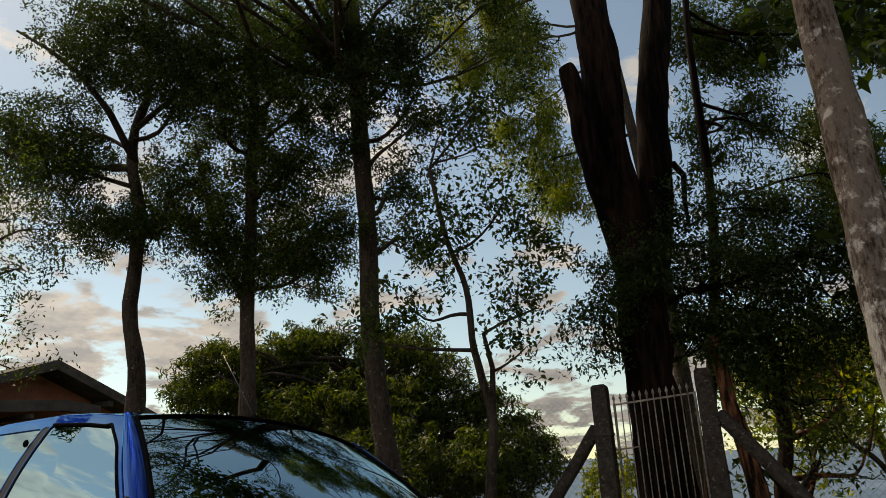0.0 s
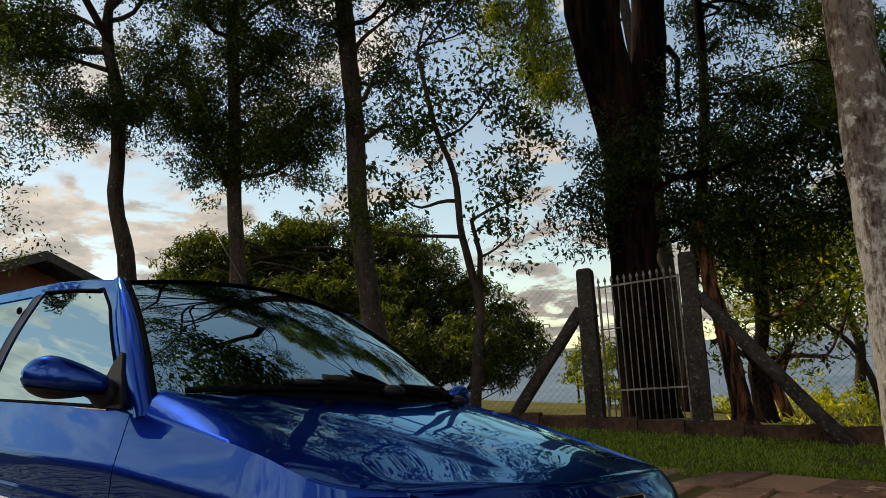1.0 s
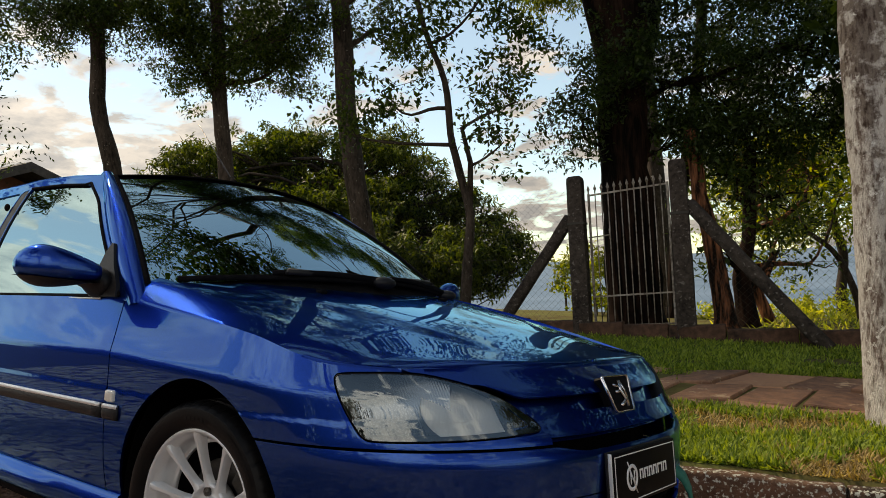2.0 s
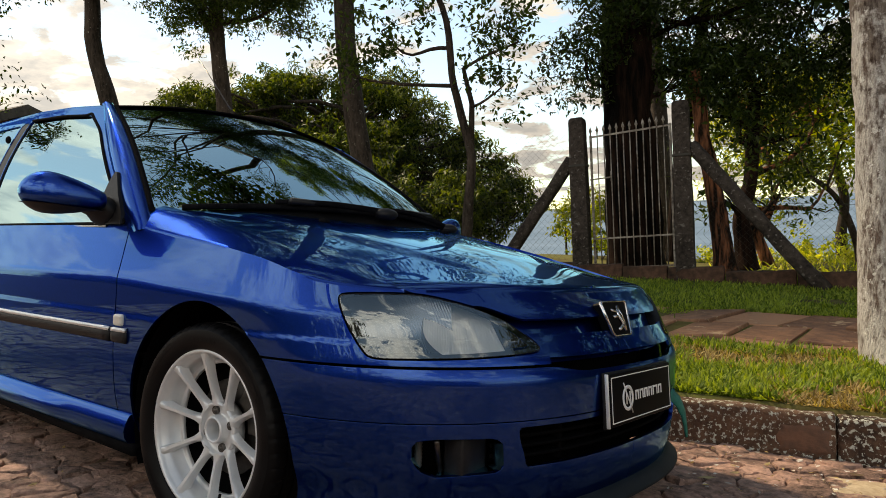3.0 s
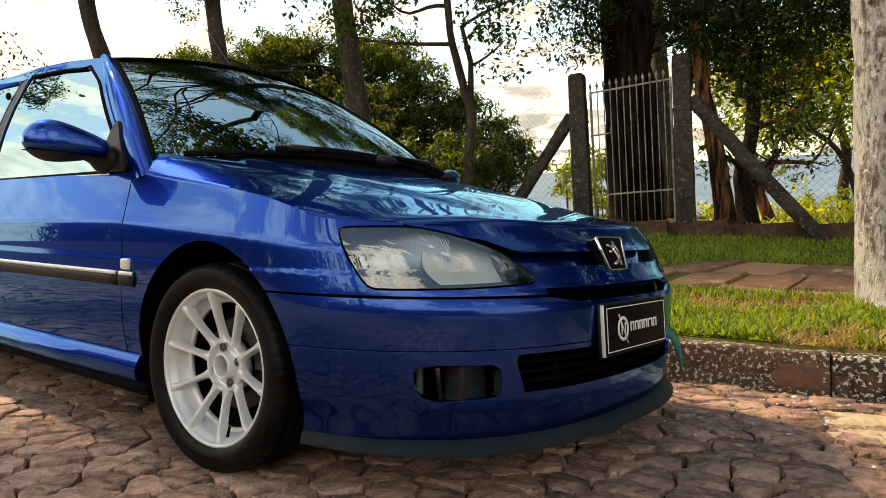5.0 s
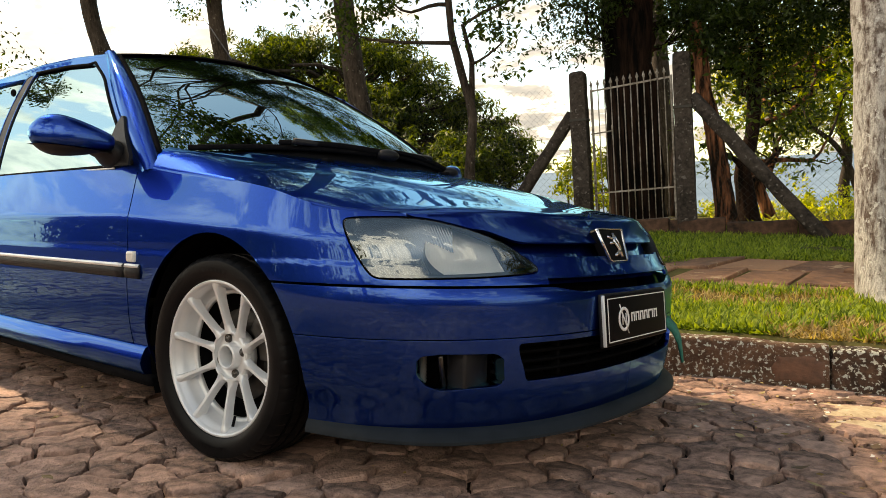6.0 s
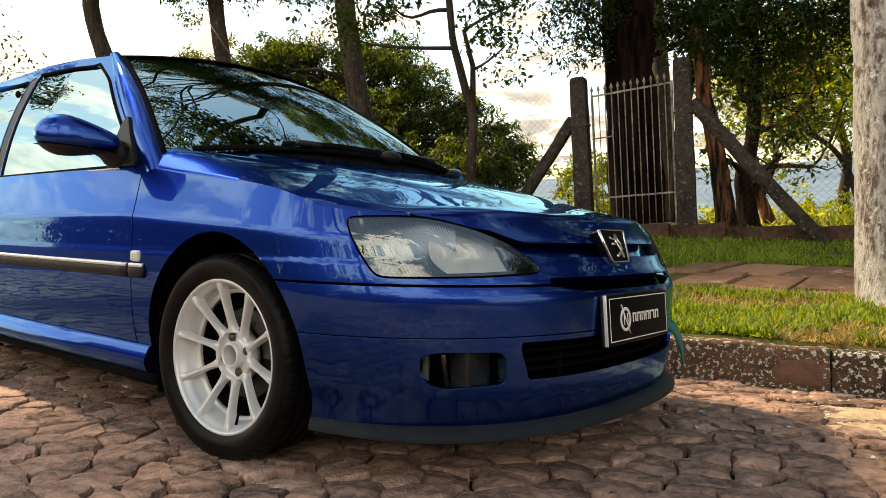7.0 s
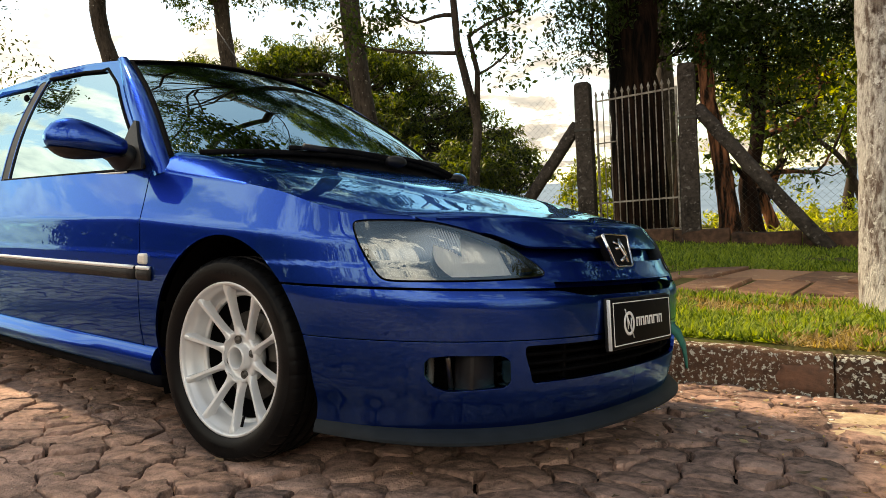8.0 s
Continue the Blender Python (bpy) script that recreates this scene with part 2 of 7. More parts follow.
M["slab"] = vary(material("paving_slab", (0.22, 0.12, 0.085), 0.8), (0.115, 0.052, 0.032), (0.40, 0.205, 0.118), 13, 10, (0.32, 0.66), bump=0.007, bump_scale=60, objectwise=0.30, fleck=((0.50, 0.35, 0.22), 6, 0.60), rough=(0.6, 0.9))
M["soil"] = vary(material("lawn_soil", (0.07, 0.05, 0.025), 0.95), (0.075, 0.055, 0.024), (0.13, 0.14, 0.045), 6, bump=0.01, bump_scale=30)
M["grass"] = leaf_material("grass_blades", (0.066, 0.118, 0.020), (0.235, 0.305, 0.056), 0.38, 0.6)
M["straw"] = leaf_material("dry_blades", (0.18, 0.125, 0.06), (0.42, 0.32, 0.16), 0.25, 0.7)
M["wall"] = vary(material("old_wall", (0.10, 0.055, 0.04), 0.9), (0.018, 0.013, 0.011), (0.12, 0.066, 0.046), 14, 10, bump=0.01, bump_scale=20)
M["concrete"] = vary(material("lichened_concrete", (0.16, 0.15, 0.14), 0.9), (0.012, 0.010, 0.009), (0.075, 0.062, 0.055), 22, 10, bump=0.006, bump_scale=90, fleck=((0.13, 0.12, 0.115), 26, 0.60))
M["iron"] = vary(material("weathered_iron", (0.30, 0.27, 0.24), 0.6, 0.2), (0.065, 0.045, 0.033), (0.34, 0.315, 0.285), 26, 6, (0.38, 0.62), bump=0.001, bump_scale=120)
M["wire"] = material("galvanised_wire", (0.035, 0.034, 0.03), 0.7, 0.2)
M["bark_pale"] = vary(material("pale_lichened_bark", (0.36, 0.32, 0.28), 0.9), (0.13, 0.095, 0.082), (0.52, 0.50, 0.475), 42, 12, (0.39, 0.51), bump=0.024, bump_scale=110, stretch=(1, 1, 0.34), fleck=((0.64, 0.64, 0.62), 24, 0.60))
M["bark"] = vary(material("grey_brown_bark", (0.12, 0.095, 0.08), 0.9), (0.014, 0.011, 0.009), (0.085, 0.066, 0.055), 30, 10, (0.36, 0.64), bump=0.012, bump_scale=60, stretch=(1, 1, 0.3), fleck=((0.27, 0.26, 0.24), 22, 0.64))
M["bark_black"] = vary(material("dark_furrowed_bark", (0.05, 0.03, 0.025), 0.95), (0.002, 0.0016, 0.0015), (0.050, 0.026, 0.018), 16, 10, (0.44, 0.72), bump=0.03, bump_scale=30, stretch=(1, 1, 0.12))
# reddish bark with its light tone raised to look sunlit
M["bark_red"] = vary(material("reddish_peeling_bark", (0.16, 0.085, 0.06), 0.9), (0.010, 0.006, 0.004), (0.42, 0.17, 0.09), 20, 12, (0.43, 0.63), bump=0.03, bump_scale=30, stretch=(1, 1, 0.14))
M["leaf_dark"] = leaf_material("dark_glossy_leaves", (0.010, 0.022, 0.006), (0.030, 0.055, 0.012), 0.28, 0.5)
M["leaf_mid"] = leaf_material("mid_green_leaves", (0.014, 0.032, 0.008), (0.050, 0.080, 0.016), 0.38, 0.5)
# leaf_lit, leaf_sun, leaf_bright and leaf_yellow have sunlight put into their colour
M["leaf_lit"] = leaf_material("sunlit_yellow_green_leaves", (0.045, 0.075, 0.010), (0.155, 0.180, 0.024), 0.5, 0.5)
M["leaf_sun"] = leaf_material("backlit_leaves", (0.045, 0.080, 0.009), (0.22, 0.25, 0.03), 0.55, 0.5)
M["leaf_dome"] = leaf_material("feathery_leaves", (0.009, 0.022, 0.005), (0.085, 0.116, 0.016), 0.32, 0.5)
M["leaf_bright"] = leaf_material("sunlit_green_leaves", (0.05, 0.09, 0.012), (0.25, 0.28, 0.045), 0.55, 0.5)
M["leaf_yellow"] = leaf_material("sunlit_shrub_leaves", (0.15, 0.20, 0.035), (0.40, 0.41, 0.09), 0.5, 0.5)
# distance haze is put into this blue hill colour
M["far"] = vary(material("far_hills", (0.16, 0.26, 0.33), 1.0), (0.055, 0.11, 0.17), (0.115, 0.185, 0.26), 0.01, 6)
M["brick"] = vary(material("house_brick", (0.27, 0.10, 0.055), 0.85), (0.20, 0.07, 0.04), (0.34, 0.13, 0.075), 6, 6, bump=0.004, bump_scale=30)
M["roof"] = vary(material("roof_boards", (0.05, 0.043, 0.04), 0.8), (0.03, 0.026, 0.024), (0.08, 0.07, 0.063), 5, 6)
M["dead_leaf"] = vary(material("fallen_leaves", (0.22, 0.15, 0.07), 0.8), (0.12, 0.075, 0.04), (0.38, 0.29, 0.14), 12, island=0.9)

# pale crust in patches; its darkening with height stands in for the crown's shade
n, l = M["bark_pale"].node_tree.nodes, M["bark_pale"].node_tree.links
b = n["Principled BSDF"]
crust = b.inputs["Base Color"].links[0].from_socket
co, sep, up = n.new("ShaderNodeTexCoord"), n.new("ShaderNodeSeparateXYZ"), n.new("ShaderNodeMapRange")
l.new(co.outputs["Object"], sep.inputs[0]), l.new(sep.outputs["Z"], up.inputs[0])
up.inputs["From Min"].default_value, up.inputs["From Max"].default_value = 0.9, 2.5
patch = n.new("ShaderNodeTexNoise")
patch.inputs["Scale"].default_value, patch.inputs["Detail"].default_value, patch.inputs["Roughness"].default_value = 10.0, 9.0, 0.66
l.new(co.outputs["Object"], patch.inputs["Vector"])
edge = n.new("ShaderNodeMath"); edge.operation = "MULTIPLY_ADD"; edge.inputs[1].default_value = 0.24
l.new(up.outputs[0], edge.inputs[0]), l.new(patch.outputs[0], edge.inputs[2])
bare_shade = n.new("ShaderNodeValToRGB")
bare_shade.color_ramp.elements[0].position, bare_shade.color_ramp.elements[1].position = 0.60, 0.68
l.new(edge.outputs[0], bare_shade.inputs[0])
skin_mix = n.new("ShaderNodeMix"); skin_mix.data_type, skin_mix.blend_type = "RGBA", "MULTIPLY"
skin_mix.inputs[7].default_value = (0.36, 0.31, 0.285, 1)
l.new(bare_shade.outputs[0], skin_mix.inputs[0]), l.new(crust, skin_mix.inputs[6]), l.new(skin_mix.outputs[2], b.inputs["Base Color"])

for key, level in (("bark_pale", 0.15), ("bark", 0.12), ("bark_black", 0.08), ("bark_red", 0.12), ("concrete", 0.12), ("wall", 0.12), ("earth", 0.1), ("soil", 0.1), ("cobble", 0.3), ("cobble_far", 0.3), ("kerb", 0.2), ("roof", 0.15)):
    M[key].node_tree.nodes["Principled BSDF"].inputs["Specular IOR Level"].default_value = level


# ---- building helpers
def part(name, bm, mat, parent=None, label="", smooth=True, matrix=None):
    """Links a bmesh as one mesh object, under a thing or a part if given."""
    me = bpy.data.meshes.new(name)
    bm.to_mesh(me)
    bm.free()
    me.materials.append(mat)
    if smooth:
        me.shade_smooth()
    ob = new(name, me)
    if parent:
        ob.parent = parent
    if matrix:
        ob.matrix_basis = matrix
    if label:
        ob["label"] = label
    return ob


def thing(name, label, category, group="", matrix=None, kind=""):
    ob = new(name)
    ob.empty_display_size = 0.2
    if matrix:
        ob.matrix_basis = matrix
    return tagged(ob, label, category, group, kind)


def raw(name, verts, faces, mat, parent=None, label="", smooth=False):
    """One mesh object from arrays."""
    me = bpy.data.meshes.new(name)
    me.from_pydata(verts, [], faces)
    me.materials.append(mat)
    if smooth:
        me.shade_smooth()
    ob = new(name, me)
    if parent:
        ob.parent = parent
    if label:
        ob["label"] = label
    return ob


def sharp(ob, degrees=32):
    ob.data.set_sharp_from_angle(angle=radians(degrees))
    return ob


def box(bm, lo, hi, bevel=0.0, segments=2):
    """A box from corner to corner, with rounded edges, added to bm."""
    c = [(a + b) / 2 for a, b in zip(lo, hi)]
    d = [abs(b - a) for a, b in zip(lo, hi)]
    g = bmesh.ops.create_cube(bm, size=1.0, matrix=Matrix.Translation(c) @ Matrix.Diagonal((*d, 1)))
    if bevel:
        es = list({e for v in g["verts"] for e in v.link_edges})
        bmesh.ops.bevel(bm, geom=es, offset=bevel, segments=segments, affect="EDGES", profile=0.6)
    return bm


def loft(bm, rings, closed=True, caps=True):
    """Skins rings of the same number of points."""
    rows = [[bm.verts.new(p) for p in r] for r in rings]
    n = len(rows[0])
    for a, b in zip(rows, rows[1:]):
        for i in range(n if closed else n - 1):
            j = (i + 1) % n
            bm.faces.new((a[i], a[j], b[j], b[i]))
    if caps and closed:
        bm.faces.new(rows[0][::-1])
        bm.faces.new(rows[-1])
    return rows


def tube(bm, points, radii, sides=10, caps=True):
    """A round limb along points."""
    pts = [Vector(p) for p in points]
    rings = []
    side = None
    for i, p in enumerate(pts):
        d = (pts[min(i + 1, len(pts) - 1)] - pts[max(i - 1, 0)]).normalized()
        if side is None:
            side = d.orthogonal().normalized()
        side = (side - d * side.dot(d)).normalized()
        up = d.cross(side)
        r = radii[i] if isinstance(radii, (list, tuple)) else radii
        rings.append([p + (side * math.cos(a) + up * math.sin(a)) * r for a in (2 * math.pi * k / sides for k in range(sides))])
    return loft(bm, rings, True, caps)


def lathe(bm, profile, segments=64, axis="y", closed_profile=False, bumpy=None):
    """Turns rows of (radius, along) round an axis; bumpy(radius, along, k) may change the radius."""
    rows = []
    for k in range(segments):
        a = 2 * math.pi * k / segments
        row = []
        for r, h in profile:
            rr = bumpy(r, h, k) if bumpy else r
            c, s = math.cos(a) * rr, math.sin(a) * rr
            row.append(bm.verts.new((c, h, s) if axis == "y" else (c, s, h)))
        rows.append(row)
    n = len(profile)
    for k in range(segments):
        a, b = rows[k], rows[(k + 1) % segments]
        for i in range(n if closed_profile else n - 1):
            j = (i + 1) % n
            bm.faces.new((a[i], a[j], b[j], b[i]))
    return rows


def facing(bm, centre):
    """Turns an open sheet's faces away from a point."""
    bmesh.ops.recalc_face_normals(bm, faces=bm.faces)
    c = Vector(centre)
    if sum((f.calc_center_median() - c).dot(f.normal) * f.calc_area() for f in bm.faces) < 0:
        bmesh.ops.reverse_faces(bm, faces=bm.faces)
    return bm


def outward(bm):
    bmesh.ops.recalc_face_normals(bm, faces=bm.faces)
    return bm
# ---- the car's master shape: x ahead of the front axle, y to its left, z up from the road
def lerp_table(v, table):
    """Value between rows of (place, value)."""
    if v <= table[0][0]:
        return table[0][1]
    for (a, p), (b, q) in zip(table, table[1:]):
        if v <= b:
            k = (v - a) / (b - a)
            return p + (q - p) * k
    return table[-1][1]


def smooth_table(v, table):
    """The same with rounded bends: a cubic through the rows that never overshoots."""
    if v <= table[0][0]:
        return table[0][1]
    if v >= table[-1][0]:
        return table[-1][1]
    n = len(table)
    slope = [(table[i + 1][1] - table[i][1]) / (table[i + 1][0] - table[i][0]) for i in range(n - 1)]
    i = max(k for k in range(n - 1) if table[k][0] <= v)

    def tangent(k):
        if k == 0 or k == n - 1:
            return slope[0] if k == 0 else slope[-1]
        a, b = slope[k - 1], slope[k]
        return 0.0 if a * b <= 0 else 2 * a * b / (a + b)
    h = table[i + 1][0] - table[i][0]
    u = (v - table[i][0]) / h
    return (table[i][1] * (1 + 2 * u) * (1 - u) ** 2 + tangent(i) * h * u * (1 - u) ** 2
            + table[i + 1][1] * u * u * (3 - 2 * u) + tangent(i + 1) * h * u * u * (u - 1))


def ease(a, b, v):
    k = min(1.0, max(0.0, (v - a) / (b - a)))
    return k * k * (3 - 2 * k)


NOSE_X, NOSE_A, HALF_W, NOSE_N = 0.10, 0.70, 0.815, 2.5
TAIL_X = -2.75
FRONT_IN = ((0.10, 0.055), (0.17, 0.02), (0.25, 0.004), (0.36, 0.0), (0.455, 0.0), (0.470, 0.003), (0.487, 0.015), (0.50, 0.020), (0.54, 0.047), (0.60, 0.085), (0.66, 0.14), (0.72, 0.20))
SIDE_IN = ((0.10, 0.07), (0.20, 0.05), (0.27, 0.022), (0.36, 0.006), (0.46, 0.0), (0.55, 0.0), (0.64, 0.008), (0.72, 0.028), (0.80, 0.06), (0.86, 0.10))


def plan(s):
    """The outline at bumper height: s 0 is the nose, 1 the end of the front corner, 2 the start of the tail corner, 3 the tail. Gives x, |y| and the outward way."""
    e = 2 / NOSE_N
    if s <= 1:
        f = max(1e-4, min(math.pi / 2 - 1e-4, s * math.pi / 2))
        x, y = math.cos(f) ** e, math.sin(f) ** e
        nx, ny = x ** (NOSE_N - 1) / NOSE_A, y ** (NOSE_N - 1) / HALF_W
        d = math.hypot(nx, ny)
        return NOSE_X + NOSE_A * x, HALF_W * y, nx / d, ny / d
    if s <= 2:
        k = s - 1
        return NOSE_X + (TAIL_X - NOSE_X) * k, HALF_W + 0.025 * math.sin(math.pi * k) ** 2, 0.0, 1.0
    f = max(1e-4, min(math.pi / 2 - 1e-4, (3 - s) * math.pi / 2))
    x, y = math.cos(f) ** e, math.sin(f) ** e
    nx, ny = x ** (NOSE_N - 1) / 0.5, y ** (NOSE_N - 1) / HALF_W
    d = math.hypot(nx, ny)
    return TAIL_X - 0.5 * x, HALF_W * y, -nx / d, ny / d


def side_in(x, z):
    """How far the flank leans in: upright up to a crease that falls towards the lamps, then leaning."""
    if z < 0.54 or z > 0.80:
        return smooth_table(z, SIDE_IN)
    zc = lerp_table(x, ((-0.45, 0.640), (0.36, 0.600)))
    slope = 0.058 / (0.80 - zc)
    return 0.002 + slope * 0.004 * math.log(1 + math.exp(min(60.0, (z - zc) / 0.004)))


def skirt(s, z):
    """A point of the body's flank and bumpers, for the side y > 0."""
    x, y, nx, ny = plan(s)
    w = ny * ny
    d = smooth_table(z, FRONT_IN) * (1 - w) + side_in(x, z) * w
    return x - nx * d, max(0.0, y - ny * d), z


def shoulder(s):
    """Height of the top edge of the flank."""
    x = plan(s)[0]
    return smooth_table(x, ((-3.2, 0.80), (-2.0, 0.81), (-0.9, 0.795), (-0.45, 0.785), (-0.1, 0.755), (0.2, 0.715), (0.42, 0.665), (0.60, 0.655), (0.80, 0.66)))


def deck(x, y):
    """Height of the bonnet over the plan."""
    c = smooth_table(x, ((-0.60, 0.905), (-0.30, 0.866), (-0.1, 0.832), (0.1, 0.793), (0.30, 0.752), (0.50, 0.704), (0.60, 0.680), (0.66, 0.663), (0.71, 0.635)))
    k = min(1.0, abs(y) / 0.78)
    drop = smooth_table(x, ((-0.5, 0.030), (0.0, 0.045), (0.42, 0.065), (0.7, 0.03)))
    return c - drop * k ** 2.6


def body(s, v):
    """The body's skin: v 0 to 1 up the flank, 1 to 2 over the shoulder to the middle of the bonnet."""
    zs = shoulder(s)
    if v <= 1:
        return skirt(s, 0.10 + (zs - 0.10) * v)
    x, y0, _ = skirt(s, zs)
    k = v - 1
    y = y0 * (1 - k)
    return x, y, deck(x, y) + (zs - deck(x, y0)) * max(0.0, 1 - k * 6.5) ** 2.2


def skin(ss, vs, surface, side=-1):
    """A grid over a surface; s and v stay with the points."""
    bm = bmesh.new()
    ls, lv = bm.verts.layers.float.new("s"), bm.verts.layers.float.new("v")
    rows = []
    for s in ss:
        row = []
        for v in vs:
            x, y, z = surface(s, v)
            p = bm.verts.new((x, y * side, z))
            p[ls], p[lv] = s, v
            row.append(p)
        rows.append(row)
    for a, b in zip(rows, rows[1:]):
        for i in range(len(vs) - 1):
            q = (a[i], a[i + 1], b[i + 1], b[i])
            bm.faces.new(q if side < 0 else q[::-1])
    return bm


def cut(bm, rule):
    """Keeps what rule(s, v, co) calls positive, with a clean edge where it is 0."""
    ls, lv = bm.verts.layers.float["s"], bm.verts.layers.float["v"]
    val = {}
    for p in bm.verts:
        g = rule(p[ls], p[lv], p.co)
        val[p] = g if abs(g) > 1e-6 else 1e-6
    fresh = set()
    for e in list(bm.edges):
        a, b = e.verts
        if val[a] * val[b] < 0:
            k = val[a] / (val[a] - val[b])
            sa, sb, va, vb, ga = a[ls], b[ls], a[lv], b[lv], val[a]
            _, p = bmesh.utils.edge_split(e, a, k)
            p[ls], p[lv] = sa + (sb - sa) * k, va + (vb - va) * k
            val[p] = 0.0
            fresh.add(p)
    for f in list(bm.faces):
        zs = [p for p in f.verts if p in fresh]
        if len(zs) == 2:
            i, j = list(f.verts).index(zs[0]), list(f.verts).index(zs[1])
            if abs(i - j) not in (1, len(f.verts) - 1):
                bmesh.utils.face_split(f, zs[0], zs[1])
    gone = [f for f in bm.faces if sum(val.get(p, 0.0) for p in f.verts) < 0]
    bmesh.ops.delete(bm, geom=gone, context="FACES")
    return bm


def weld(bm, dist=0.0006):
    bmesh.ops.remove_doubles(bm, verts=bm.verts, dist=dist)
    return bm


def both(make):
    """One bmesh of the right half and the left half."""
    bm = make(-1)
    other = make(1)
    me = bpy.data.meshes.new("half")
    other.to_mesh(me)
    other.free()
    bm.from_mesh(me)
    bpy.data.meshes.remove(me)
    return weld(bm)


def panel(name, bm, mat, parent, label="", thick=0.008):
    """A sheet with folded-in edges."""
    ob = part(name, bm, mat, parent, label)
    so = ob.modifiers.new("thickness", "SOLIDIFY")
    so.thickness, so.offset, so.use_even_offset = thick, -1, False
    bv = ob.modifiers.new("edge", "BEVEL")
    bv.width, bv.segments, bv.limit_method, bv.angle_limit = 0.0016, 2, "ANGLE", radians(50)
    bv.harden_normals = True
    return ob


def steps(a, b, n):
    return [a + (b - a) * i / n for i in range(n + 1)]


def inside_poly(poly, px, pz, aspect=0.9):
    """Signed distance to a polygon in the s, z plane, positive inside. aspect: metres to a unit of s."""
    best, ins = 9.0, False
    for (ax, az), (bx, bz) in zip(poly, poly[1:] + poly[:1]):
        ex, ez, wx, wz = (bx - ax) * aspect, bz - az, (px - ax) * aspect, pz - az
        k = max(0.0, min(1.0, (wx * ex + wz * ez) / (ex * ex + ez * ez)))
        best = min(best, math.hypot(wx - k * ex, wz - k * ez))
        if (az > pz) != (bz > pz) and px < ax + (bx - ax) * (pz - az) / (bz - az):
            ins = not ins
    return best if ins else -best


LAMP = ((0.735, 0.632), (0.725, 0.642), (0.55, 0.646), (0.42, 0.622), (0.33, 0.592), (0.265, 0.545), (0.252, 0.528), (0.27, 0.520), (0.42, 0.512), (0.63, 0.508), (0.66, 0.513), (0.70, 0.565))
# its corners rounded off
for cut_off in (0.20, 0.25):
    LAMP = tuple((p[0] + (q[0] - p[0]) * k, p[1] + (q[1] - p[1]) * k) for p, q in zip(LAMP, LAMP[1:] + LAMP[:1]) for k in (cut_off, 1 - cut_off))
FOG = ((0.555, 0.325), (0.545, 0.335), (0.50, 0.340), (0.375, 0.338), (0.357, 0.326), (0.352, 0.275), (0.365, 0.262), (0.50, 0.256), (0.535, 0.268), (0.555, 0.292))
INTAKE_HALF, INTAKE_LO, INTAKE_HI = 0.30, 0.268, 0.358
ARCH_R, ARCH_X, ARCH_Z = 0.326, 0.015, 0.275
HOOD_EDGE = ((-0.50, 0.668), (-0.2, 0.674), (0.0, 0.672), (0.25, 0.666), (0.42, 0.656), (0.52, 0.633), (0.56, 0.600), (0.60, 0.605), (0.75, 0.62))


def lamp_gap(s, z):
    return inside_poly(list(LAMP), s, z)


def arch(co):
    return math.hypot(co.x - ARCH_X, (co.z - ARCH_Z) * 1.0) - ARCH_R


car = thing("car", "metallic blue three-door hatchback parked on cobbles", "car", matrix=SLOPE)
SEAM = 0.490   # top of the bumper
CREASE = 0.372  # line across the bumper


# wings
for side in (-1, 1):
    def wing_rule(s, v, co):
        d = abs(co.y)
        g = min(co.x + 0.388 + 0.10 * ease(0.60, 0.84, co.z) * 0.45, 9)
        if co.x > -0.1:
            g = min(g, co.z - SEAM - 0.003)
        if v > 1 or (co.x > 0.4 and co.z > 0.58):
            g = min(g, (d - lerp_table(co.x, HOOD_EDGE) - 0.003))
        if s < 0.54:
            g = min(g, 0.56 - co.z)
        if co.x > 0.2:
            g = min(g, -lamp_gap(s, co.z) - 0.004)
        return min(g, co.z - 0.215)
    bm = skin(steps(0.235, 1.21, 120), steps(0.10, 1, 96) + [1.012, 1.025, 1.04, 1.06, 1.085, 1.12, 1.17, 1.24], body, side)
    cut(bm, lambda s, v, co: arch(co))
    cut(bm, wing_rule)
    panel("front_wing", bm, M["paint"], car, "glossy metallic blue wing round the wheel arch")

# bonnet
def bonnet_half(side):
    bm = skin(steps(0.0, 1.24, 110), steps(0.62, 1, 24) + [1.006, 1.014, 1.025, 1.04, 1.06, 1.085, 1.12, 1.16] + steps(1.2, 2.0, 26), body_bonnet, side)
    def rule(s, v, co):
        g = lerp_table(co.x, HOOD_EDGE) - abs(co.y) if (v > 1 or co.x > 0.4) else -0.02
        if co.x > 0.2:
            g = min(g, -lamp_gap(s, co.z) - 0.004) if s < 0.62 else g
        if s < 0.6:
            g = min(g, co.z - 0.592 - 0.03 * ease(0.26, 0.40, s))
        rear = -0.198 - 0.205 * (co.y / 0.74) ** 2
        return min(g, co.x - rear)
    return cut(bm, rule)


def body_bonnet(s, v):
    x, y, z = body(s, v)
    if v > 1:
        # two raised swages run forward and draw together
        c = 0.50 - 0.20 * ease(-0.3, 0.6, x)
        z -= 0.007 * ease(c - 0.03, c + 0.03, y) * ease(0.62, 0.35, x)
    return x, y, z


panel("bonnet", both(bonnet_half), M["paint"], car, "glossy blue bonnet reflecting sky and branches")

# the bar between the lamps
def bar_half(side):
    bm = skin(steps(0.0, 0.36, 30), steps(0.66, 0.88, 16), body, side)
    return cut(bm, lambda s, v, co: min(co.z - 0.507, 0.556 - co.z, -lamp_gap(s, co.z) - 0.004))


panel("grille_bar", both(bar_half), M["paint"], car)

# bumper, above and below the line that runs across it
def flank(s, z):
    return skirt(s, z)


def bulged(s, z):
    x, y, z = skirt(s, z)
    return x, y, z


